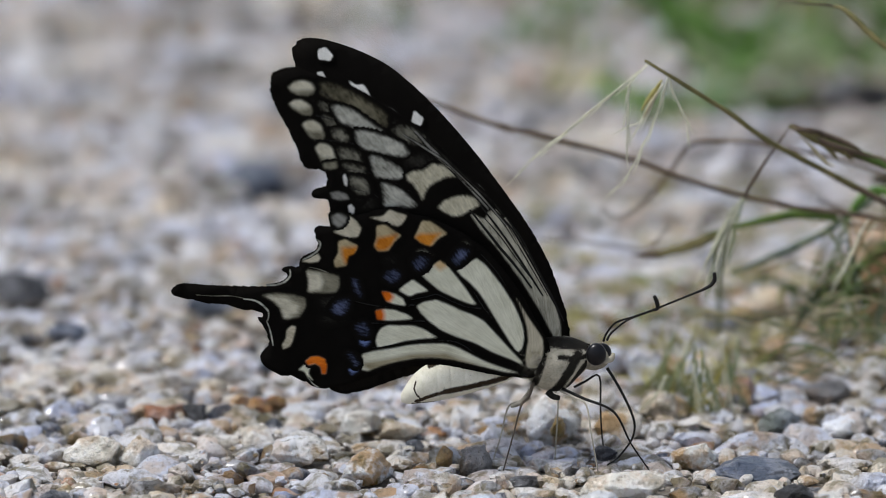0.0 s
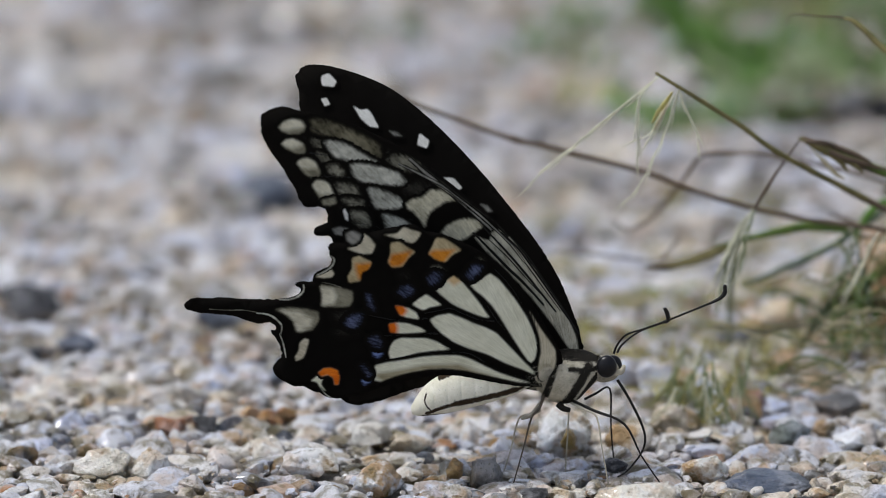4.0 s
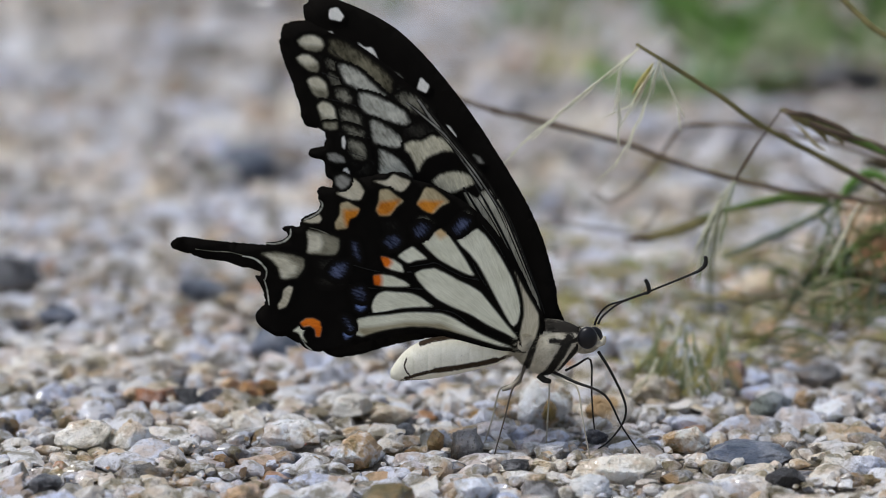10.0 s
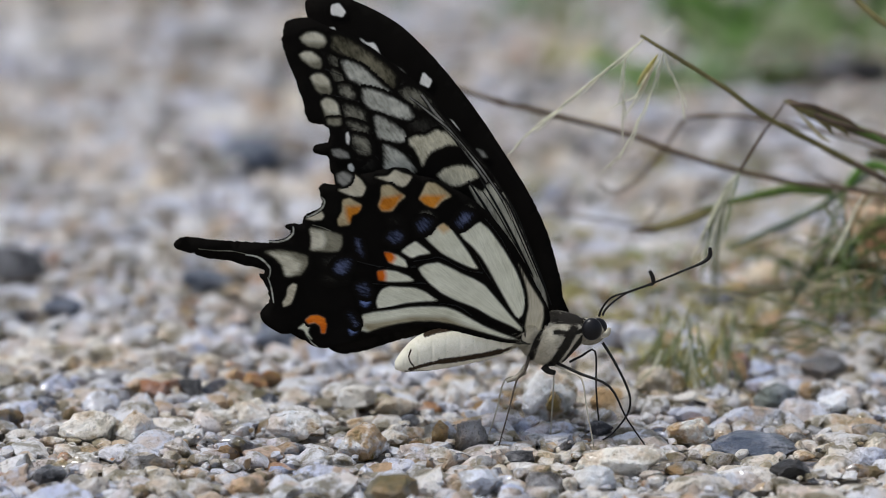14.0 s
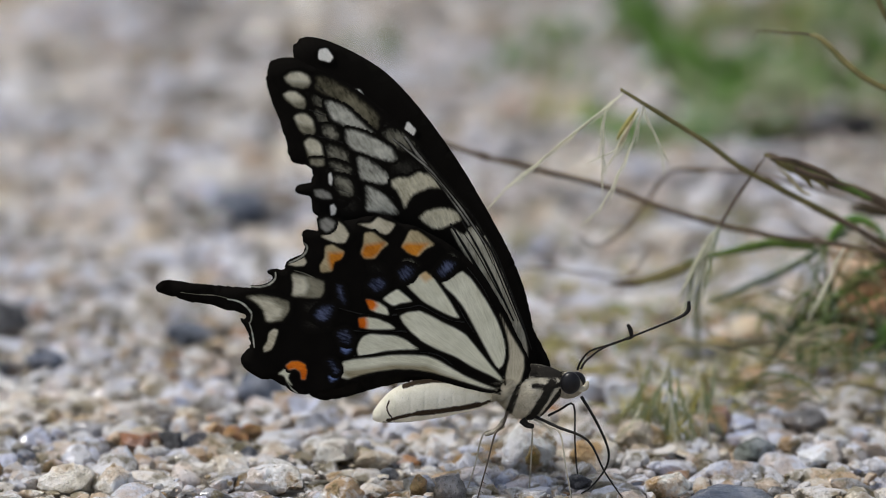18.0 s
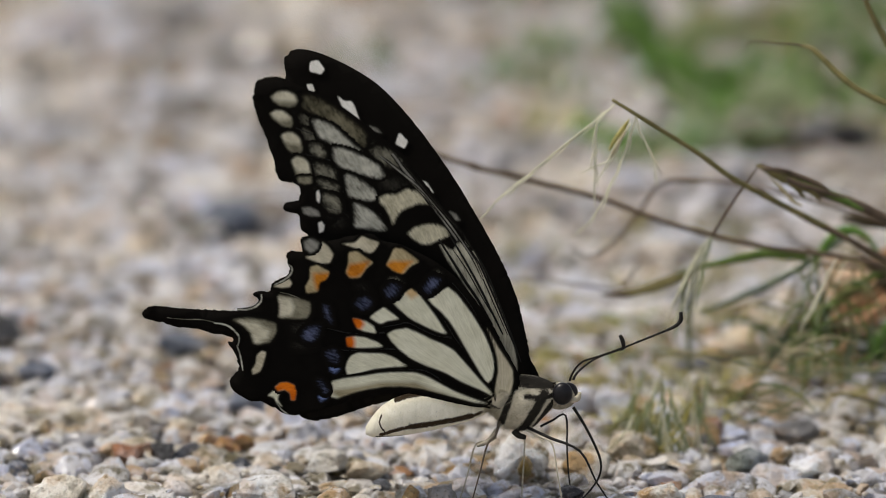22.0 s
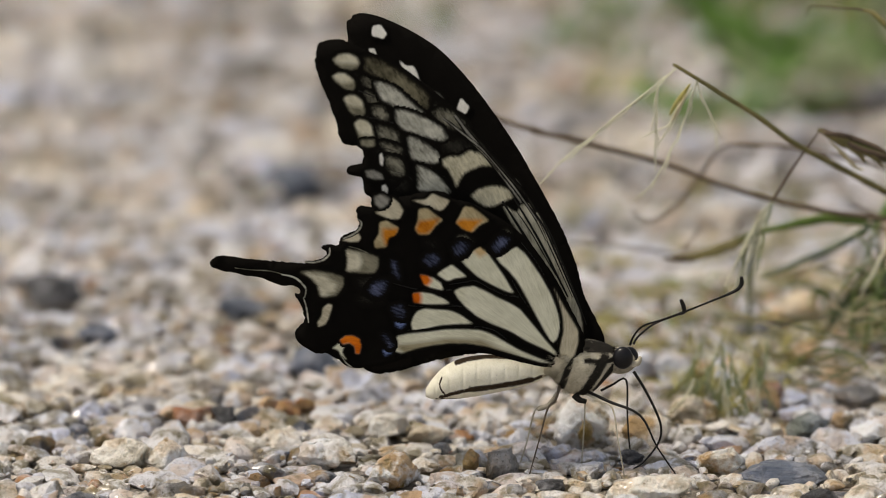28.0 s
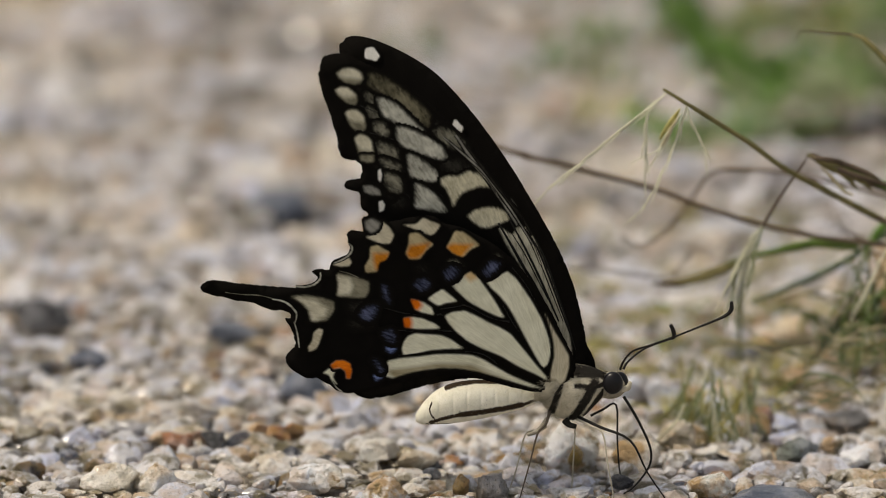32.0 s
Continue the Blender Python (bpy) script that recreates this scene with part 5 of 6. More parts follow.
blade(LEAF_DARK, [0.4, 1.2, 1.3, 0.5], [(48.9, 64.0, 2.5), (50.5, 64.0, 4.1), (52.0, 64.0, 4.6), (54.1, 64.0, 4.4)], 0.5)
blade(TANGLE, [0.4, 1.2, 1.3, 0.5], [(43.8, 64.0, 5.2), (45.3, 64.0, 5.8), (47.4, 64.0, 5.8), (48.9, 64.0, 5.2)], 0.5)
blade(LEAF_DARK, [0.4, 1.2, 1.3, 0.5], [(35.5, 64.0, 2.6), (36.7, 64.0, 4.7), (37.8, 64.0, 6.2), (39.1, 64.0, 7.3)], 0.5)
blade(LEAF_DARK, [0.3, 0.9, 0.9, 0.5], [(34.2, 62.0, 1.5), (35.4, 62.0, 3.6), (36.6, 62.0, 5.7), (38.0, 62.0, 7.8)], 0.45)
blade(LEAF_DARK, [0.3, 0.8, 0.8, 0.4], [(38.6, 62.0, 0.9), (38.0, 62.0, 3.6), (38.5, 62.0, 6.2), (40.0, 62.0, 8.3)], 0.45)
blade(GRASS, [0.4, 1.4, 1.5, 0.7], [(48.2, 60.0, 2.5), (48.9, 60.0, 5.1), (50.1, 60.0, 7.2), (51.7, 60.0, 9.3)], 0.4)
blade(GRASS_DARK, [0.3, 1.0, 1.0, 0.5], [(49.5, 60.0, 1.4), (50.2, 60.0, 4.0), (51.1, 60.0, 6.2), (53.3, 60.0, 7.7)], 0.4)
blade(STRAW, [0.15, 0.35, 0.3, 0.2], [(38.2, 56.0, 3.5), (41.8, 56.0, 3.7), (45.9, 56.0, 3.5), (51.9, 56.0, 3.2)], 0.6)
blade(LEAF_GREY, [0.15, 0.4, 0.4, 0.25], [(39.6, 43.0, 6.1), (42.6, 43.0, 6.5), (46.6, 43.0, 6.3), (51.1, 43.0, 6.8)], 0.6)
blade(STRAW, [0.12, 0.3, 0.25, 0.12], [(36.0, 41.0, 8.7), (38.4, 41.0, 9.8), (40.7, 41.0, 9.2), (42.7, 41.0, 7.5)], 0.6)
blade(STRAW, [0.1, 0.25, 0.2, 0.1], [(33.4, 41.0, 12.4), (35.5, 41.0, 10.3), (37.4, 41.0, 9.7), (39.7, 41.0, 10.3)], 0.6)
rnd = random.Random(5)
for k in range(50):   # matted blades in darker tones at the foot
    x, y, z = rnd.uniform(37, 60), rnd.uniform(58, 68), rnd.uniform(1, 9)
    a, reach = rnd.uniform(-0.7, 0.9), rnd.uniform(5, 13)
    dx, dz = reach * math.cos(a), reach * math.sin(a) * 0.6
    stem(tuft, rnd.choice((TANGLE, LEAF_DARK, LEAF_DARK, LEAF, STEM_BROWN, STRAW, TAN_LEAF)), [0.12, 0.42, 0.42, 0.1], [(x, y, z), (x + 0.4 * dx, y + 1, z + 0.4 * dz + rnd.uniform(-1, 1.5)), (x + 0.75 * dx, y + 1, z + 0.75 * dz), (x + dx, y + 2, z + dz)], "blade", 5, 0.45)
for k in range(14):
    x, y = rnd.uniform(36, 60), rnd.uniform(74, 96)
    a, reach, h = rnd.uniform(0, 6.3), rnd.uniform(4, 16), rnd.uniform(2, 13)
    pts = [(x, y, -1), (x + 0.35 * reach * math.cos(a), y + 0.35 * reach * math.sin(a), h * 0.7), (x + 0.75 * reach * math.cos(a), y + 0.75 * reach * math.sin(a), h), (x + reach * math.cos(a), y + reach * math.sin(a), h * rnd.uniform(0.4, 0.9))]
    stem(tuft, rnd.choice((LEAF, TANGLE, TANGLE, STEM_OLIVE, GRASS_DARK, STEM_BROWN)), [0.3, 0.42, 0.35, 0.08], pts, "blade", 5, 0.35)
for k in range(30):   # thin dry strands looping through the tuft
    x, y, z = rnd.uniform(27, 44), rnd.uniform(30, 46), rnd.uniform(3, 13)
    a, reach, sag = rnd.uniform(-0.5, 0.9) + (3.1 if k % 3 == 0 else 0.0), rnd.uniform(7, 18), rnd.uniform(-3.5, 3.5)
    dx, dz = reach * math.cos(a), reach * math.sin(a) * 0.7
    pts = [(x, y, z), (x + 0.3 * dx, y + 1, z + 0.3 * dz + sag), (x + 0.7 * dx, y + 2, z + 0.7 * dz + sag), (x + dx, y + 3, z + dz)]
    stem(tuft, rnd.choice((STRAW, STEM_OLIVE, STEM_OLIVE, LEAF_GREY, STEM_BROWN, LEAF)), [0.07, 0.13, 0.13, 0.06], pts, "blade", 5, 0.7)

for k in range(26):   # fine green strands rising out of the tuft and bending over
    x, y, z = rnd.uniform(36, 50), rnd.uniform(44, 56), rnd.uniform(2, 12)
    lean, rise = rnd.uniform(-7, 6), rnd.uniform(5, 13)
    pts = [(x, y, z), (x + 0.2 * lean, y, z + 0.5 * rise), (x + 0.6 * lean, y - 1, z + 0.9 * rise), (x + 1.3 * lean, y - 2, z + rnd.uniform(0.7, 1.0) * rise)]
    stem(tuft, rnd.choice((LEAF, GRASS_PALE, LEAF_TEAL, GRASS_YELLOW, STEM_OLIVE, LEAF)), [0.16, 0.20, 0.15, 0.05], pts, "blade", 5, 0.6)


# small pale mossy weeds between the stones
def weed(x, y, spread, height, count, seed_, materials, label):
    rnd_ = random.Random(seed_)
    top = tagged(new("small_weed"), label, "weed", "weeds on the gravel")
    top.location = Vector((x, y, 0)) * MM
    for material in materials:
        bm = bmesh.new()
        for _ in range(count):
            a, r = rnd_.uniform(0, 6.3), spread * math.sqrt(rnd_.random())
            px, py = r * math.cos(a), r * math.sin(a) * 0.8
            h = height * rnd_.uniform(0.35, 1.0) * (1.1 - 0.6 * r / spread)
            b, l = rnd_.uniform(0, 6.3), rnd_.uniform(1.5, 5.0)
            sweep(bm, [(px, py, -1), (px + 0.3 * l * math.cos(b), py + 0.3 * l * math.sin(b), h * 0.6), (px + l * math.cos(b), py + l * math.sin(b), h)], [0.10, 0.16, 0.04], 4, 0.5, steps=2)
        part("greenery", bm, material, top, kind="stuff")
    return top


weed(21, 42, 9, 3.5, 33, 1, (STRAW_PALE, MOSS, MOSS), "pale yellow-green mossy weed among the stones")
weed(10, 58, 9, 2.2, 33, 2, (MOSS, STEM_OLIVE), "low yellow-green moss among the stones")
weed(31, 56, 8, 3.0, 22, 3, (MOSS, LEAF_GREY), "low grey-green weed among the stones")
weed(22, 72, 9, 3.0, 24, 4, (LEAF_GREY, MOSS), "low grey-green weed among the stones")
weed(25, 60, 10, 3.5, 18, 8, (MOSS, STRAW_PALE, GRASS_YELLOW), "yellow-green mossy weed with pale dry strands")
weed(38, 70, 9, 4.0, 24, 6, (STEM_OLIVE, LEAF_GREY, MOSS), "low olive weed among the stones")
weed(46, 50, 7, 2.0, 22, 7, (MOSS,), "low yellow-green moss among the stones")

for k, (x, y, w) in enumerate(((4, 76, 8), (16, 92, 9), (30, 98, 10), (2, 112, 9), (20, 118, 10), (36, 128, 11), (-8, 88, 7), (44, 96, 9), (8, 140, 10), (-26, 60, 6), (28, 150, 11))):
    weed(x, y, w, 1.6, 26, 90 + k, (MOSS, GRASS_YELLOW), "low yellow-green moss among the stones")
weed(15, 74, 6, 3.0, 8, 11, (TAN_LEAF, GRASS), "small withered weed with tan and green leaves")
weed(25, 84, 7, 3.5, 9, 12, (TAN_LEAF, GRASS_YELLOW), "small withered weed with tan and green leaves")
weed(20, 96, 6, 2.5, 8, 13, (GRASS, STRAW), "small withered weed with tan and green leaves")


feather = plant("feathery_weed", "pale feathery dry seed strands standing among moss")
for k in range(38):
    u = rnd.random()
    x, y, z = 15.5 + 10.5 * u, 27.0 + rnd.uniform(-3, 12), rnd.uniform(3.0, 9.0)
    dx = rnd.uniform(-3.6, 2.2)
    ear(feather, [(x, y, z), (x + 0.3 * dx, y + 0.4, z * 0.62), (x + dx, y + 0.8, z * 0.22), (x + 1.2 * dx, y + 1.0, -0.6)], 8, 80 + k, 0.95, (GRASS_PALE, GRASS_YELLOW, STRAW_PALE, MOSS, GRASS_PALE)[k % 5], 1.0)


# fresh grass farther back
def far_grass(x, y, wide, deep, height, count, seed_, label, materials=(GRASS, GRASS_DARK)):
    rnd_ = random.Random(seed_)
    top = tagged(new("grass_clump"), label, "grass", "green grass on the gravel")
    top.location = Vector((x, y, 0)) * MM
    for material in materials:
        bm = bmesh.new()
        for _ in range(count):
            px, py = rnd_.gauss(0, wide * 0.45), rnd_.gauss(0, deep * 0.45)
            h, b = height * rnd_.uniform(0.35, 1.0), rnd_.uniform(0, 6.3)
            l = h * rnd_.uniform(0.5, 1.7)
            sweep(bm, [(px, py, -2), (px + 0.3 * l * math.cos(b), py + 0.3 * l * math.sin(b), h * 0.65), (px + l * math.cos(b), py + l * math.sin(b), h * rnd_.uniform(0.75, 1.0))], [0.7, 0.9, 0.2], 4, 0.3, steps=2)
        part("grass_cover", bm, material, top, kind="stuff")


FRESH_CLUMP, DRY_CLUMP, PALE_CLUMP = "clump of fresh green grass on the gravel", "clump of dry yellowish grass on the gravel", "low clump of pale green grass on the gravel"
far_grass(30.6, 246, 6, 8, 8, 16, 20, FRESH_CLUMP, (GRASS, GRASS_DARK))
far_grass(28, 254, 5, 8, 7, 8, 21, FRESH_CLUMP, (GRASS,))
far_grass(22.5, 292, 6, 9, 8, 9, 22, FRESH_CLUMP, (GRASS, GRASS_DARK))
far_grass(25.5, 272, 6, 9, 7, 8, 23, FRESH_CLUMP, (GRASS, GRASS_DARK))
far_grass(17, 213, 6, 5, 4, 9, 24, FRESH_CLUMP, (GRASS, GRASS_PALE))
far_grass(19.5, 207, 7, 5, 4, 8, 25, PALE_CLUMP, (GRASS_PALE, GRASS))
far_grass(24.4, 203, 8, 5, 4, 8, 26, PALE_CLUMP, (GRASS_PALE, GRASS))
far_grass(31.5, 210, 8, 6, 5, 8, 27, PALE_CLUMP, (GRASS_PALE, GRASS_TEAL))
far_grass(28, 206, 7, 5, 4, 6, 28, PALE_CLUMP, (GRASS_TEAL,))
far_grass(36.6, 228, 6, 8, 7, 7, 29, FRESH_CLUMP, (GRASS, GRASS_PALE))
far_grass(38.5, 238, 6, 9, 7, 6, 30, FRESH_CLUMP, (GRASS, GRASS_DARK))
far_grass(40.6, 250, 8, 10, 7, 6, 31, PALE_CLUMP, (GRASS_PALE, GRASS))
far_grass(45.5, 232, 9, 9, 6, 7, 32, PALE_CLUMP, (GRASS_PALE, GRASS_PALE))
far_grass(54, 241, 4, 6, 6, 7, 33, FRESH_CLUMP, (GRASS,))
far_grass(50, 246, 8, 8, 6, 5, 34, PALE_CLUMP, (GRASS_PALE, GRASS))
far_grass(51.5, 280, 5, 10, 8, 6, 35, FRESH_CLUMP, (GRASS_DARK, GRASS))
far_grass(49, 270, 6, 10, 8, 5, 36, DRY_CLUMP, (GRASS_YELLOW, GRASS_PALE))
far_grass(40, 292, 11, 14, 7, 7, 37, PALE_CLUMP, (GRASS_PALE, GRASS_YELLOW))
far_grass(34, 284, 9, 12, 7, 5, 38, DRY_CLUMP, (GRASS_YELLOW, GRASS_PALE))
far_grass(40, 203, 4, 4, 5, 10, 39, FRESH_CLUMP, (GRASS_DARK, TANGLE))
far_grass(43, 206, 5, 4, 4, 6, 40, FRESH_CLUMP, (GRASS_DARK, TANGLE))
far_grass(59, 229, 5, 7, 6, 6, 41, PALE_CLUMP, (GRASS_PALE, GRASS))
far_grass(60, 262, 8, 12, 9, 7, 42, FRESH_CLUMP, (GRASS, GRASS_DARK))
far_grass(62, 300, 12, 18, 10, 9, 43, FRESH_CLUMP, (GRASS, GRASS_PALE))
far_grass(5, 263, 8, 10, 4, 5, 44, FRESH_CLUMP, (GRASS, GRASS_PALE))
far_grass(1, 332, 10, 12, 6, 4, 45, FRESH_CLUMP, (GRASS, GRASS_PALE))
far_grass(12, 280, 9, 12, 5, 5, 46, PALE_CLUMP, (GRASS_PALE, GRASS))
far_grass(10, 225, 7, 7, 3, 4, 47, PALE_CLUMP, (GRASS_PALE, MOSS))
far_grass(12, 245, 8, 9, 4, 4, 48, PALE_CLUMP, (GRASS_PALE, GRASS_YELLOW))
far_grass(18, 330, 12, 16, 8, 6, 49, FRESH_CLUMP, (GRASS, GRASS_PALE))
far_grass(30, 345, 14, 18, 9, 8, 50, FRESH_CLUMP, (GRASS, GRASS_PALE))
far_grass(45, 340, 14, 18, 9, 7, 51, PALE_CLUMP, (GRASS_PALE, GRASS))
far_grass(58, 350, 14, 20, 10, 8, 52, FRESH_CLUMP, (GRASS, GRASS_PALE))
far_grass(36, 400, 16, 20, 9, 7, 53, FRESH_CLUMP, (GRASS, GRASS_PALE))
far_grass(12, 390, 14, 18, 7, 5, 54, PALE_CLUMP, (GRASS_PALE, GRASS))
far_grass(66, 400, 16, 22, 10, 8, 55, FRESH_CLUMP, (GRASS, GRASS_DARK))
far_grass(-21, 271, 10, 11, 4, 3, 56, PALE_CLUMP, (GRASS_PALE, GRASS_DARK))
far_grass(57, 214, 6, 5, 5, 5, 57, DRY_CLUMP, (GRASS_YELLOW, STRAW))
far_grass(62, 246, 6, 8, 7, 5, 58, DRY_CLUMP, (GRASS_YELLOW, GRASS_PALE))
long_grass = plant("long_grass", "few broad fresh green grass blades leaning over the gravel")
stem(long_grass, GRASS, [0.6, 1.5, 1.7, 0.9], [(18.4, 250.0, 16.4), (23.3, 250.0, 10.1), (27.7, 250.0, 5.1), (31.7, 250.0, 0.1)], "blade", 6, 0.3)
stem(long_grass, GRASS_DARK, [0.4, 1.1, 1.2, 0.6], [(20.7, 256.0, 14.3), (25.2, 256.0, 8.0), (29.3, 256.0, 2.1)], "blade", 6, 0.3)
stem(long_grass, GRASS, [0.4, 1.0, 1.0, 0.4], [(36.0, 235.0, -1.6), (37.7, 235.0, 3.3), (40.3, 235.0, 7.8), (42.9, 235.0, 11.4)], "blade", 6, 0.3)
stem(long_grass, GRASS_PALE, [0.4, 1.0, 1.0, 0.4], [(47.3, 250.0, 1.9), (49.9, 250.0, 8.3), (51.8, 250.0, 13.7)], "blade", 6, 0.3)
stem(long_grass, GRASS_PALE, [0.4, 1.0, 0.9, 0.3], [(33.0, 225.0, -0.8), (38.2, 225.0, 2.8), (44.3, 225.0, 4.1)], "blade", 6, 0.3)


# ---- ground ----
ground = tagged(new("ground"), "", "", "", "structure")


def bed():
    """The sand under the gravel, one sheet to the horizon, finer near the butterfly."""
    xs = [-2000, -60, -3, -0.6] + list(np.linspace(-0.22, 0.22, 89)) + [0.6, 3, 60, 2000]
    ys = [-2000, -60, -3, -0.4] + list(np.linspace(-0.12, 0.62, 121)) + [1.2, 5, 60, 2000]
    verts, faces = [], []
    for y in ys:
        for x in xs:
            inside = abs(x) < 0.215 and -0.115 < y < 0.61
            z = -0.0014 + (0.0013 * noise.noise(Vector((x * 60, y * 60, 0))) + 0.0008 * noise.noise(Vector((x * 240, y * 240, 5))) if inside else 0.0)
            verts.append((x, y, z))
    w = len(xs)
    for j in range(len(ys) - 1):
        for i in range(w - 1):
            faces.append((j * w + i, j * w + i + 1, (j + 1) * w + i + 1, (j + 1) * w + i))
    me = bpy.data.meshes.new("sand")
    me.from_pydata(verts, [], faces)
    me.polygons.foreach_set("use_smooth", [True] * len(faces))
    me.materials.append(SAND)
    me.materials.append(FAR_GRAVEL)
    mids = [sum((Vector(verts[i]) for i in f), Vector()) / 4 for f in faces]
    me.polygons.foreach_set("material_index", [0 if abs(c.x) < 0.105 * (1 + max(0, c.y) / 1.3) and -0.07 < c.y < 0.46 else 1 for c in mids])
    ob = new("sand", me)
    ob.parent = ground
    tagged(ob, "damp grey-brown sand and gravel ground", kind="structure")


bed()


def stone_shape(seed_, level):
    """A worn angular pebble of about unit size."""
    rnd_ = np.random.RandomState(seed_)
    bm = bmesh.new()
    bmesh.ops.create_icosphere(bm, subdivisions=level, radius=1.0)
    n_, d_ = rnd_.normal(size=(18, 3)), rnd_.uniform(0.54, 0.88, 18)
    n_ /= np.linalg.norm(n_, axis=1)[:, None]
    size = np.array([1.0, rnd_.uniform(0.6, 0.95), rnd_.uniform(0.5, 0.9)])
    for v in bm.verts:
        p = np.array(v.co)
        for n, d in zip(n_, d_):
            p = p - n * max(0.0, p @ n - d) * 0.97
        q = Vector(p)
        k = 1 + 0.13 * noise.noise(q * 1.5 + Vector((seed_, 0, 0))) + 0.09 * noise.noise(q * 4.0 + Vector((0, seed_, 0))) - 0.16 * abs(noise.noise(q * 3.1 + Vector((seed_, seed_, 0)))) + 0.08 * noise.noise(q * 9.0 + Vector((0, 0, seed_)))
        v.co = Vector(p * k * size)
    return bm


SHAPES = []
for k in range(22):
    bm = stone_shape(100 + k, 3)
    me = bpy.data.meshes.new("pebble")
    bm.to_mesh(me)
    bm.free()
    me.polygons.foreach_set("use_smooth", [True] * len(me.polygons))
    me.set_sharp_from_angle(angle=0.42)
    me.materials.append(STONE)
    SHAPES.append(me)
LOW = []
for k in range(22):
    for level in (1, 2):
        bm = stone_shape(100 + k, level)
        bm.verts.ensure_lookup_table()
        LOW.append((np.array([v.co for v in bm.verts]), np.array([[v.index for v in f.verts] for f in bm.faces])))
        bm.free()

# stones that stand out
HERO_LOOKS = {
    "white": stone_look("white_quartz", None, (0.85, 0.86, 0.88), 0.45, 0.2),
    "stained": stone_look("ochre_stained_quartz", None, (0.92, 0.91, 0.88), 0.85, 0.2, 0.3),
    "slate": stone_look("blue_grey_slate", None, (0.085, 0.108, 0.16), 0.0, 0.4, 0.4),
    "green": stone_look("grey_green_stone", None, (0.16, 0.19, 0.185), 0.0, 0.4, 0.5),
    "black": stone_look("black_stone", None, (0.03, 0.03, 0.034), 0.0, 0.2, 0.4),
    "brown": stone_look("brown_stone", None, (0.24, 0.11, 0.04), 0.6, 0.5, 0.5),
    "rust": stone_look("rust_red_stone", None, (0.34, 0.15, 0.07), 0.6, 0.4, 0.6),
    "tan": stone_look("tan_stone", None, (0.68, 0.47, 0.29), 0.5, 0.3, 0.5),
    "olive": stone_look("olive_stone", None, (0.15, 0.125, 0.06), 0.4, 0.3, 0.5),
    "grey": stone_look("dark_grey_stone", None, (0.20, 0.19, 0.18), 0.2, 0.6, 0.55),
    "beige": stone_look("beige_stone", None, (0.70, 0.64, 0.54), 0.8, 0.35, 0.5),
    "ochre": stone_look("ochre_stain_chip", None, (0.44, 0.29, 0.075), 0.6, 0.3, 0.45),
    "blue": stone_look("pale_blue_quartz", None, (0.72, 0.75, 0.80), 0.1, 0.15, 0.35),
}
HERO_LABEL = {"white": "white quartz pebble lying in the gravel", "stained": "white quartz pebble with an ochre stain", "slate": "flat blue-grey slate chip lying in the gravel", "green": "rounded grey-green pebble lying in the gravel", "black": "small black pebble, or stone standing in for a dark hollow", "brown": "brown pebble standing in the gravel", "rust": "rust-red crumbly stone lying in the gravel", "tan": "warm tan stone lying in the gravel", "olive": "dark olive pebble lying in the gravel", "grey": "rough dark grey stone lying in the gravel", "beige": "beige granite pebble lying in the gravel", "ochre": "ochre chip standing in for a stain on white quartz", "blue": "pale bluish quartz pebble lying in the gravel"}
taken = []


def hero_stone(x, y, z, half, deep, tall, turn_, look_):
    """One stone of given half sizes (mm), sunk into the gravel."""
    bm = stone_shape(300 + len(taken), 4)
    bmesh.ops.transform(bm, matrix=pose(0, 0, 0, 0, 0, turn_) @ Matrix.Identity(4), verts=bm.verts)
    ext = [max(abs(v.co[i]) for v in bm.verts) for i in range(3)]
    bmesh.ops.scale(bm, vec=(half / ext[0] * MM, deep / ext[1] * MM, tall / ext[2] * MM), verts=bm.verts)
    ob = part("stone", bm, HERO_LOOKS[look_])
    ob.location = Vector((x, y, z)) * MM
    tagged(ob, HERO_LABEL[look_], "stone", "stones in the gravel")
    taken.append((x, y, half * 0.8, deep * 0.8))


hero_stone(0.6, 14.8, 1.6, 4.1, 3.0, 3.6, 95.0, "stained")
hero_stone(9.6, 15.5, 0.5, 3.4, 2.6, 2.4, 50.0, "beige")
hero_stone(7.2, 2.5, 0.6, 1.7, 1.5, 1.2, 0.0, "black")
hero_stone(30.2, 17.8, 0.8, 2.9, 2.4, 2.0, 10.0, "green")
hero_stone(38.6, 15.7, 0.6, 3.6, 3.0, 2.0, 70.0, "white")
hero_stone(26.3, -2.2, 0.0, 6.0, 5.0, 1.1, 0.0, "slate")
hero_stone(-12.9, 0.3, 0.8, 1.3, 1.4, 2.2, 0.0, "brown")
hero_stone(-9.3, 0.4, 0.4, 2.3, 2.0, 2.2, 30.0, "grey")
hero_stone(-24.1, 18.0, 0.6, 3.2, 2.6, 2.0, 0.0, "blue")
hero_stone(-31.5, 3.1, 0.8, 3.6, 3.0, 2.6, 15.0, "white")
hero_stone(-18.3, 15.3, 0.4, 3.2, 2.4, 1.6, 60.0, "white")
hero_stone(-22.8, -5.2, 0.8, 3.4, 3.0, 2.6, 80.0, "stained")
hero_stone(-50.1, 23.9, 0.4, 2.2, 1.8, 1.5, 0.0, "rust")
hero_stone(-47.6, 26.0, 0.3, 1.6, 1.4, 1.2, 50.0, "rust")
hero_stone(-52.0, 26.0, 0.3, 1.5, 1.4, 1.1, 20.0, "tan")
hero_stone(-45.0, 25.1, 0.4, 1.8, 1.6, 1.6, 40.0, "black")
hero_stone(-37.0, 27.8, 0.3, 2.0, 1.8, 1.3, 10.0, "rust")
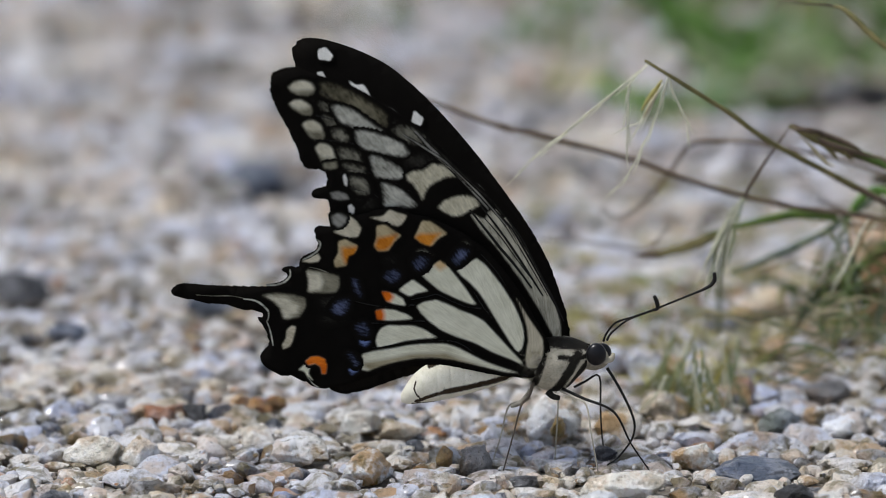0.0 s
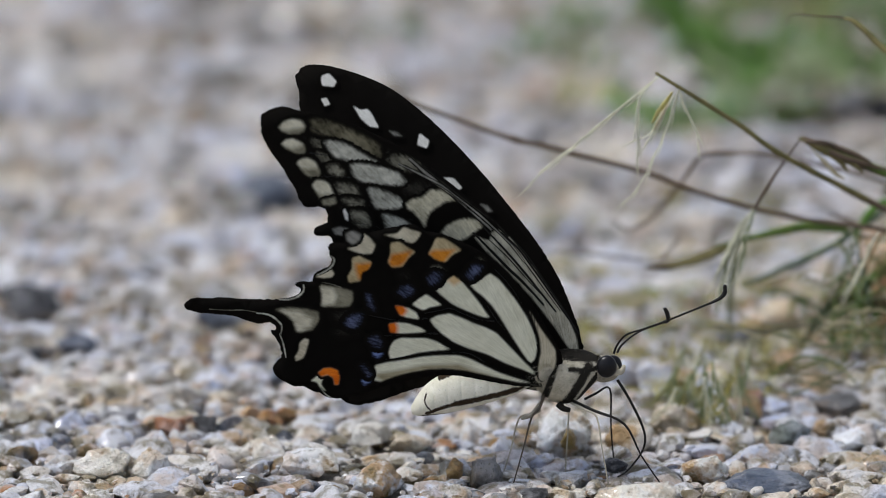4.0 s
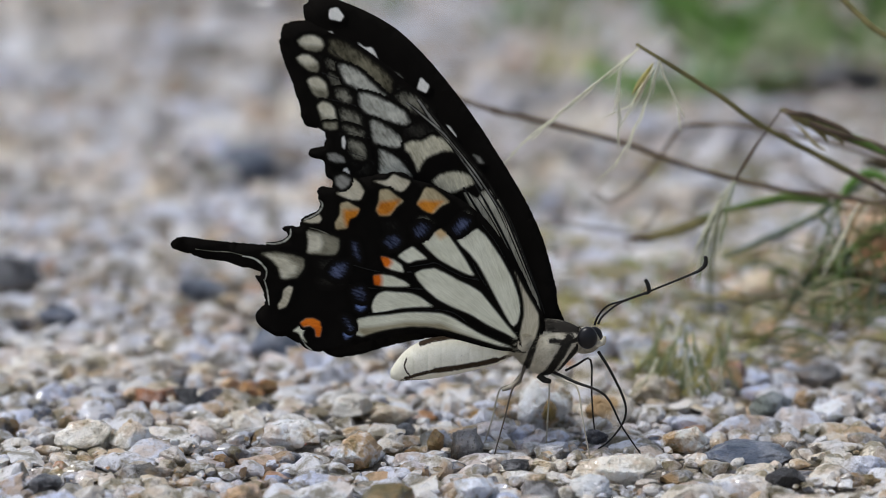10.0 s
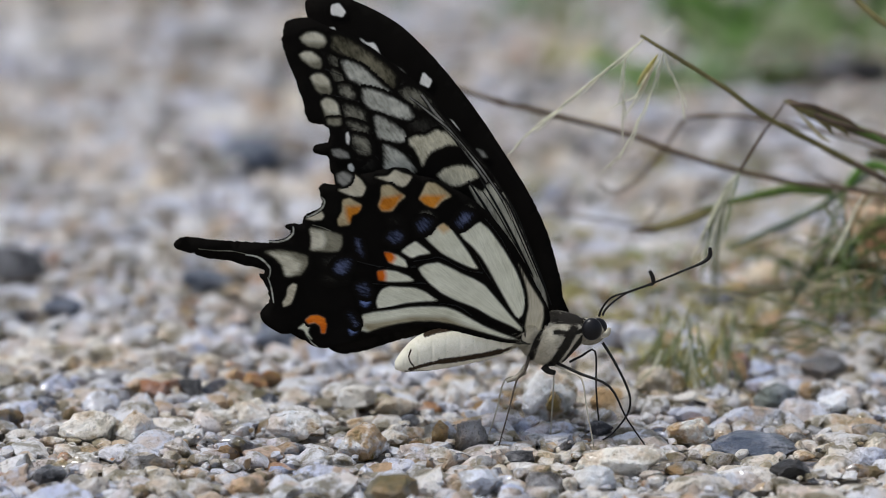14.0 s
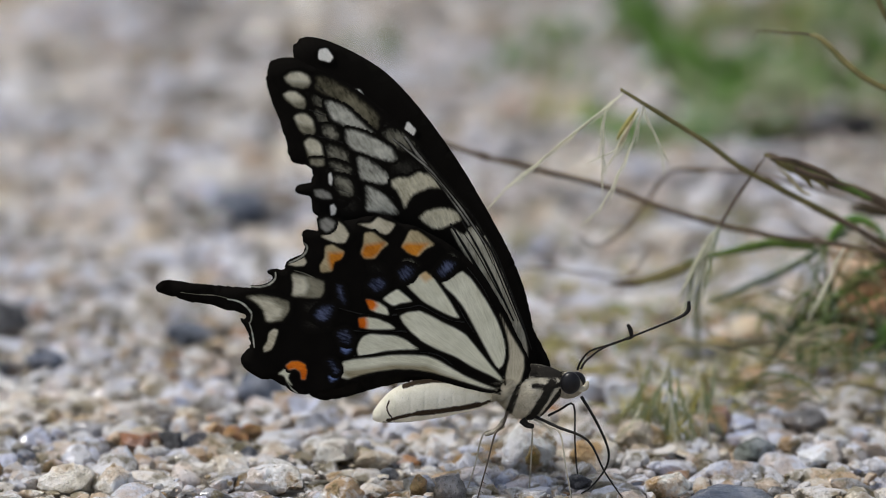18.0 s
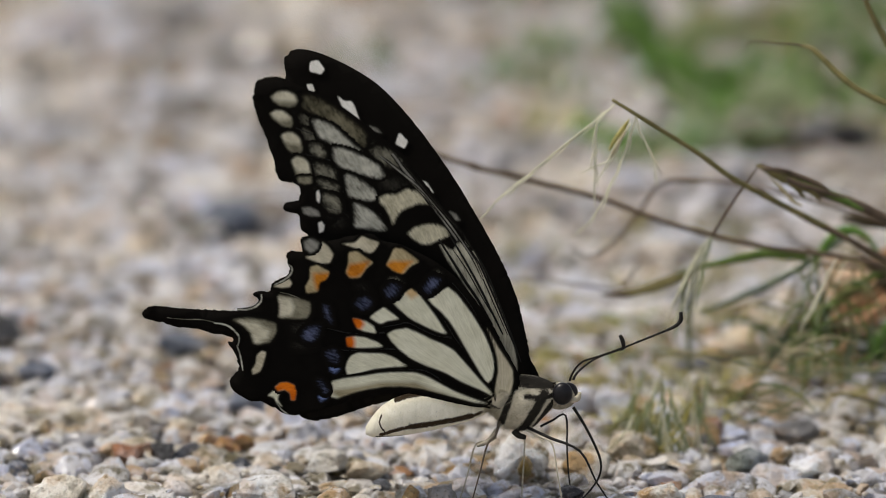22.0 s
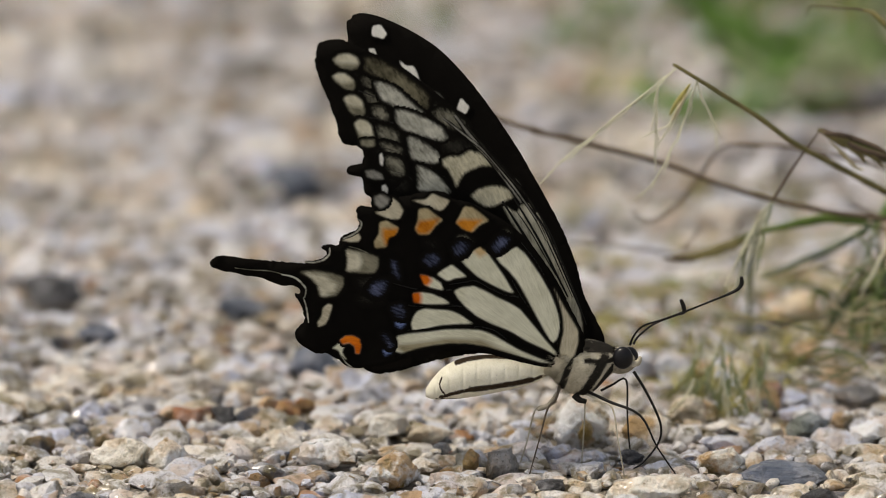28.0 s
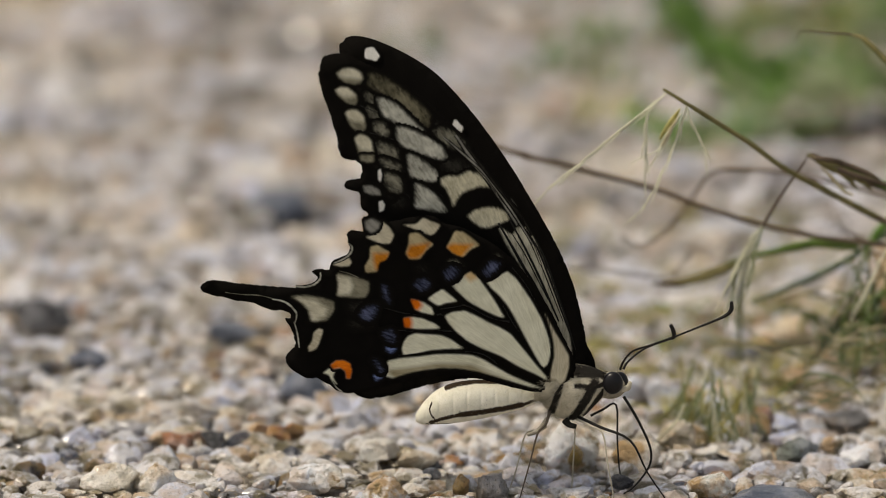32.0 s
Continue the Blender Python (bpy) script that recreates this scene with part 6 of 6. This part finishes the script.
hero_stone(-34.8, 29.5, 0.3, 1.6, 1.4, 1.2, 70.0, "rust")
hero_stone(-39.6, 30.1, 0.3, 1.7, 1.5, 1.2, 70.0, "tan")
hero_stone(9.7, -13.1, 0.4, 6.2, 4.0, 3.2, 30.0, "white")
hero_stone(-19.5, -26.8, 0.3, 3.5, 3.0, 2.3, 0.0, "olive")
hero_stone(-33.3, 50.8, 0.5, 4.2, 3.0, 2.6, 0.0, "slate")
hero_stone(-40.4, 155.6, 1.0, 5.5, 5.0, 3.2, 0.0, "slate")
hero_stone(-33.9, 158.6, 1.0, 4.4, 4.0, 2.8, 30.0, "grey")
hero_stone(18.9, 1.1, 0.6, 3.6, 2.6, 1.9, 0.0, "stained")
hero_stone(15.7, 25.8, 0.8, 3.4, 2.6, 2.2, 0.0, "beige")
hero_stone(14.1, 46.6, 0.8, 3.0, 2.6, 2.6, 0.0, "white")
hero_stone(9.7, 49.6, 0.8, 2.8, 2.4, 2.4, 30.0, "white")
hero_stone(-51.5, 3.8, 0.6, 3.2, 2.8, 2.4, 0.0, "white")
hero_stone(-57.3, 3.8, 0.6, 4.2, 3.2, 2.4, 40.0, "white")
hero_stone(17.9, 46.6, 0.8, 2.0, 1.6, 1.4, 0.0, "tan")
hero_stone(23.2, 49.6, 0.8, 2.4, 2.0, 1.6, 30.0, "beige")
hero_stone(31.0, 56.3, 0.8, 2.6, 2.2, 1.8, 60.0, "tan")
hero_stone(36.6, 65.0, 0.8, 2.8, 2.2, 2.0, 0.0, "beige")
hero_stone(26.4, 36.9, 0.6, 1.6, 1.4, 1.2, 0.0, "rust")
hero_stone(49.6, 105.6, 2.0, 7.0, 5.0, 5.0, 0.0, "tan")
hero_stone(31.8, 82.9, 0.6, 4.0, 3.2, 2.2, 20.0, "beige")
hero_stone(45.6, 75.3, 1.0, 4.0, 3.0, 2.6, 20.0, "white")
hero_stone(26.2, 69.9, 0.2, 3.4, 3.0, 1.4, 0.0, "black")
# black stone added in place of a dark, shaded hollow in the gravel
hero_stone(50.2, 212.5, 1.0, 8.0, 5.0, 3.6, 0.0, "black")
hero_stone(40.8, 205.3, 1.0, 4.0, 3.0, 2.0, 0.0, "grey")
hero_stone(-70.1, 89.8, 1.0, 4.6, 4.0, 2.6, 0.0, "black")
hero_stone(-63.6, 65.8, 0.6, 3.2, 2.6, 1.8, 0.0, "slate")
hero_stone(-43.5, 81.7, 0.6, 4.0, 3.0, 1.8, 0.0, "slate")
hero_stone(37.4, 33.9, 0.6, 3.4, 2.6, 1.8, 0.0, "grey")
hero_stone(22.3, 46.6, 0.8, 2.6, 2.0, 2.0, 0.0, "beige")
hero_stone(34.6, 21.6, 0.4, 1.8, 1.6, 1.4, 0.0, "stained")
hero_stone(-41.2, 82.5, 0.4, 3.0, 2.4, 1.6, 40.0, "grey")
hero_stone(-3.0, -9.8, 0.2, 2.2, 2.0, 1.2, 0.0, "black")
hero_stone(-62.0, -17.8, 0.2, 2.4, 2.0, 1.6, 0.0, "black")
hero_stone(-37.3, -23.8, 0.4, 2.6, 2.2, 1.6, 0.0, "tan")
hero_stone(29.9, -17.2, 0.4, 2.8, 2.2, 1.6, 0.0, "black")
hero_stone(6.0, -19.9, 0.4, 3.0, 2.6, 1.8, 0.0, "blue")
hero_stone(-8.7, -22.5, 0.4, 3.2, 2.6, 2.0, 30.0, "white")
# added chip, set before the quartz as seen by the camera, for its ochre stain
hero_stone(1.5, 11.8, 1.8, 1.0, 0.9, 1.5, 0.0, "ochre")
hero_stone(28.4, 76.0, 0.6, 2.2, 1.8, 1.6, 70.0, "tan")


# the gravel
def scatter():
    rnd_ = random.Random(11)
    grid, stones = {}, []

    def clear(x, y, r):
        i, j = int(x // 8), int(y // 8)
        for a in range(i - 1, i + 2):
            for b in range(j - 1, j + 2):
                for u, v, s in grid.get((a, b), ()):
                    if (u - x) ** 2 + (v - y) ** 2 < ((0.66 if y < 150 else 0.78) * (r + s)) ** 2:
                        return False
        return True

    for size, tries in ((3.4, 700), (2.5, 3600), (1.75, 11000), (1.25, 32000), (0.88, 34000), (0.6, 30000), (0.4, 24000)):
        for _ in range(tries):
            y = rnd_.uniform(-70, 470)
            x = rnd_.uniform(-105, 105) * (1 + max(0, y) / 1300)
            r = size * rnd_.uniform(0.82, 1.18) * (1 + 0.75 * min(1.0, max(0.0, y - 45) / 120))
            if (y > 130 and size < 0.8) or (y > 50 and size < 0.8) or (y > 30 and size < 0.5):
                continue
            if any(abs(x - u) < hw + r * 0.6 and abs(y - v) < hd + r * 0.6 for u, v, hw, hd in taken) or not clear(x, y, r):
                continue
            grid.setdefault((int(x // 8), int(y // 8)), []).append((x, y, r))
            stones.append((x, y, r))
    return stones


stones = scatter()
near = sorted((s for s in stones if -85 < s[0] < 62 and -42 < s[1] < 44), key=lambda s: -s[2])[:300]
picked = set(near)
rnd = random.Random(17)
for x, y, r in near:
    ob = new("pebble", rnd.choice(SHAPES))
    ob.parent = ground
    ob.matrix_basis = Matrix.LocRotScale(Vector((x, y, rnd.uniform(-1.2, 0.3) - 0.3 * r)) * MM, Euler((rnd.uniform(-0.5, 0.5), rnd.uniform(-0.5, 0.5), rnd.uniform(0, 6.3))), Vector((rnd.uniform(1.0, 1.45), rnd.uniform(0.85, 1.2), rnd.uniform(0.72, 1.08))) * r * 1.36 * MM)
    tagged(ob, kind="structure")
verts, faces, count = [], [], 0
for x, y, r in stones:
    if (x, y, r) in picked:
        continue
    p, f = LOW[2 * rnd.randrange(22) + (1 if -45 < y < 60 and r > 0.95 else 0)]
    m = np.array(Euler((rnd.uniform(-0.5, 0.5), rnd.uniform(-0.5, 0.5), rnd.uniform(0, 6.3))).to_matrix())
    verts.append((p @ m.T * (rnd.uniform(1.0, 1.4), rnd.uniform(0.85, 1.15), rnd.uniform(0.72, 1.08)) * r * 1.38 + (x, y, rnd.uniform(-1.2, 0.3) - 0.3 * r)) * MM)
    faces.append(f + count)
    count += len(p)
me = bpy.data.meshes.new("gravel")
me.from_pydata(np.concatenate(verts).tolist(), [], np.concatenate(faces).tolist())
me.polygons.foreach_set("use_smooth", [True] * len(me.polygons))
me.set_sharp_from_angle(angle=0.7)
me.materials.append(GRAVEL)
gravel = new("gravel", me)
gravel.parent = ground
tagged(gravel, "pale mixed gravel of quartz and granite grit", kind="stuff")


# ---- what moves ----
FORE_ROOT, HIND_ROOT, FAR_ROOT, FAR_HIND_ROOT = (-0.78, -0.1, 16.0), (-1.16, -2.2, 15.79), (-0.62, 1.0, 16.24), (-1.11, 1.3, 14.91)
# seconds; lean of the near hindwing and forewing; swing in degrees and shift in mm (forward, up) of the hindwings, the near forewing,
# the far forewing; swing of the abdomen
BEATS = [
    (0, -0.86, -4.67, -3.08, -1.07, -1.54, -7.65, 0.87, -0.11, -6.21, 0.34, -0.88, -4.10),
    (0.5, 1.81, -0.06, -1.11, -0.74, -0.97, -5.22, 1.07, 0.02, -4.31, 0.66, -0.50, -1.75),
    (1, -3.11, -2.65, -3.64, -0.99, -1.23, -8.21, 0.96, -0.70, -5.16, -0.18, -1.77, -4.55),
    (1.5, 1.95, 2.25, -2.41, -0.75, -0.38, -6.06, 0.67, -0.03, -4.43, 0.29, 0.05, -2.09),
    (2, -0.25, 0.56, -2.83, -0.87, -0.68, -6.45, 0.75, -0.26, -3.59, -0.21, -0.10, -3.30),
    (2.5, 0.83, 1.01, -2.36, -0.57, -0.11, -5.35, 0.65, 0.21, -3.64, 0.34, 0.43, -1.83),
    (3, -0.00, -0.74, -1.85, -0.76, -0.65, -5.08, 1.02, 0.00, -2.32, -0.03, -0.73, -2.26),
    (3.5, -8.93, -4.69, -3.80, -0.98, -1.54, -13.96, 1.68, -0.61, -6.37, 0.17, -2.43, -6.22),
    (4, -7.26, -2.60, -2.74, -0.81, -1.29, -13.67, 1.87, -0.59, -8.42, 0.82, -1.59, -4.11),
    (4.5, -8.66, -9.49, -2.56, -0.13, -1.97, -10.88, 2.26, -0.56, -10.28, 3.76, -2.91, -5.24),
    (6.5, -4.88, -5.15, -2.60, -0.97, -0.99, -9.77, -0.02, -1.25, -8.92, 0.22, -0.83, -3.78),
    (7, -3.28, -0.69, -1.14, -0.74, -0.82, -6.44, -0.18, -1.81, -5.12, 0.21, -0.71, -2.64),
    (7.5, -6.18, -4.99, -2.54, -0.84, -1.13, -7.01, 0.12, -1.61, -6.52, 0.47, -1.20, -4.40),
    (8, -1.87, -3.61, -1.53, -0.92, -1.12, -6.06, -0.25, -1.38, -5.19, 0.14, -0.58, -2.79),
    (8.5, -0.23, -0.34, -1.06, -0.71, -0.55, -4.22, -0.51, -1.42, -3.65, 0.03, -0.28, -1.79),
    (9, -0.02, -0.40, -0.92, -0.79, -0.67, -3.81, -0.43, -1.32, -3.52, 0.07, -0.36, -1.70),
    (9.5, 1.58, 0.73, -0.88, -0.58, -0.36, -3.64, -0.58, -0.93, -2.55, -0.20, 0.26, -1.29),
    (10, 1.52, 1.73, 0.29, -0.65, -0.46, -1.42, -0.73, -1.17, -1.71, -0.08, 0.06, -0.39),
    (10.5, 0.53, 0.07, -0.35, -0.61, -0.61, -3.24, -0.42, -1.15, -2.69, -0.02, -0.14, -0.65),
    (11, 0.11, -0.81, -1.57, -0.82, -0.85, -5.84, -0.26, -1.22, -4.18, -0.03, -0.19, -1.40),
    (11.5, -1.33, -0.76, -3.19, -0.94, -0.38, -6.34, -0.76, -1.32, -4.66, -0.22, 0.15, -2.07),
    (12, 3.33, 1.38, -0.05, -0.14, -0.18, -3.68, -0.24, -0.63, -0.92, -0.16, 0.30, 3.13),
    (12.5, 0.43, 0.88, -0.65, -0.52, -0.61, -4.56, -0.29, -1.32, -3.14, -0.01, -0.19, 0.06),
    (13, -3.69, -1.15, -1.19, -0.90, -0.81, -4.96, -0.33, -1.80, -5.13, 0.33, -0.93, -2.47),
    (13.5, -0.23, -1.30, -0.94, -0.85, -1.01, -4.86, -0.13, -1.38, -3.91, 0.26, -0.76, -1.57),
    (14, 0.92, 0.60, -1.06, -0.55, -0.52, -2.34, -0.38, -1.19, -2.37, 0.03, -0.22, -0.24),
    (14.5, 2.20, 1.58, -0.27, -0.41, -0.43, -0.45, -0.63, -1.11, -0.78, -0.12, 0.22, 0.97),
    (16.5, 0.41, 0.60, 0.66, -0.38, -0.23, -2.97, -0.23, -0.28, -0.72, -0.57, -0.70, 1.35),
    (17, -1.31, -1.74, -0.53, -0.67, -0.43, -3.10, -0.21, -0.25, -0.61, -0.44, -0.48, 0.19),
    (17.5, -0.89, -1.18, -0.55, -0.61, -0.55, -2.91, -0.13, -0.45, -0.97, -0.58, -0.85, 0.30),
    (18, 1.22, 0.64, 0.06, -0.30, -0.11, -1.39, -0.22, 0.04, 0.43, -0.74, -0.34, 1.13),
    (18.5, 2.09, 1.08, 0.25, -0.22, -0.27, -0.20, -0.26, -0.08, 0.95, -0.70, -0.23, 1.39),
    (19, 4.99, 1.01, 1.23, 0.43, 0.19, 2.57, -0.04, 0.67, 3.28, -0.05, 0.09, 4.66),
    (19.5, 2.43, 1.77, 0.09, 0.18, 0.36, 0.94, -0.11, 0.44, 0.76, -0.01, 0.42, 2.50),
    (20, -3.24, -3.69, -0.81, -0.63, -0.35, -5.62, -0.11, 0.07, -2.98, -0.21, -0.63, -0.14),
    (20.5, 0.81, 0.92, 0.08, -0.14, -0.04, -0.30, -0.15, 0.04, -0.56, 0.02, 0.11, 1.48),
    (21, 1.02, 0.55, -0.57, -0.36, -0.36, -1.36, -0.03, -0.18, -1.54, 0.05, -0.17, 0.14),
    (21.5, 1.58, 1.28, -0.43, -0.20, -0.15, -0.48, -0.20, -0.04, 0.52, -0.58, -0.10, 0.94),
    (22, 0.40, -1.75, -1.91, -0.64, -0.47, -1.93, -0.54, -0.20, -0.01, -0.55, -0.31, -0.82),
    (22.5, -5.95, -2.16, -1.09, -0.81, -0.65, -10.94, 0.31, -0.47, -8.05, 0.21, -0.57, -2.73),
    (23, -0.38, -0.12, 0.13, -0.41, -0.07, -4.79, -0.41, -0.20, -2.32, 0.12, 0.19, 0.47),
    (23.5, 0.76, 1.71, 0.67, -0.37, -0.32, -3.88, -0.41, -0.44, -1.27, -0.09, 0.01, 0.35),
    (24, -3.26, -0.52, -0.16, -0.78, -0.75, -6.80, -0.08, -0.87, -4.75, -0.01, -0.65, -2.80),
    (24.5, -1.65, -0.98, 0.20, -0.59, -0.76, -6.87, 0.31, -0.40, -4.89, 0.50, -0.50, -0.60),
    (25, 0.18, 0.98, 0.76, -0.43, -0.25, -4.17, -0.38, -0.19, -0.82, -0.57, -0.29, 0.82),
    (25.5, -2.06, -1.06, -1.57, -0.80, -0.54, -8.33, -0.55, -0.75, -7.39, 0.20, -0.45, -1.57),
    (26, -0.18, 0.73, -0.08, -0.41, -0.31, -6.54, -0.13, -0.40, -3.70, 0.05, -0.16, 0.10),
    (26.5, 0.56, -0.08, 0.20, -0.15, 0.07, -3.61, -0.42, -0.06, -1.73, 0.05, 0.05, 1.03),
    (28.5, -1.76, -0.12, -0.14, -0.07, 0.04, -2.09, 0.22, -0.03, 0.81, -0.95, -0.77, -0.22),
    (29, 0.40, -0.95, -0.27, 0.10, 0.46, -1.18, 0.03, 0.48, 0.39, -0.08, 0.27, 0.30),
    (29.5, -1.02, -0.17, 0.11, -0.16, -0.08, -1.28, 0.07, -0.07, 0.77, -0.61, -0.42, -0.08),
    (30, 0.57, 1.07, 0.66, 0.30, 0.29, 0.42, 0.00, 0.14, 1.41, -0.18, 0.10, 0.85),
    (30.5, -0.72, -0.79, 0.31, 0.21, 0.19, 0.72, 0.00, 0.15, -0.75, 0.72, 0.39, 0.38),
    (31, 1.74, 0.49, 1.20, 0.74, 0.41, 2.47, 0.03, 0.50, 1.55, 0.60, 0.66, 1.68),
    (31.5, 0.84, 0.51, -0.39, 0.16, 0.22, -0.03, 0.20, 0.29, -1.04, 0.68, 0.66, -0.25),
    (32, -0.92, -0.56, 0.03, -0.01, 0.06, 0.18, -0.10, 0.04, -0.36, 0.23, 0.11, 0.00),
]


def wing_pose(root, swing, forward, up, lean):
    """A wing swings about its root in its own plane and leans sideways about the body's axis."""
    turn_ = pose(0, 0, 0, 0, swing, 0) @ pose(0, 0, 0, 0, -8, 0) @ pose(0, 0, 0, -lean, 0, 0)
    return Matrix.Translation((Vector(root) + Vector((forward, 0, up))) * MM) @ turn_


def motions():
    walk(hindwing, [(b[0], wing_pose(HIND_ROOT, *b[3:6], -5 + b[1])) for b in BEATS])
    walk(forewing, [(b[0], wing_pose(FORE_ROOT, *b[6:9], -5 + b[2])) for b in BEATS])
    walk(far_forewing, [(b[0], wing_pose(FAR_ROOT, *b[9:12], 8)) for b in BEATS])
    walk(far_hindwing, [(b[0], wing_pose(FAR_HIND_ROOT, b[3] - 1.6, b[4] + 2.6, b[5] - 0.2 + 0.09 * min(0.0, b[1] + 4), 6)) for b in BEATS])
    walk(abdomen, [(b[0], Matrix.Translation(BELLY_ROOT * MM) @ pose(0, 0, 0, 0, b[12], 0)) for b in BEATS])


motions()
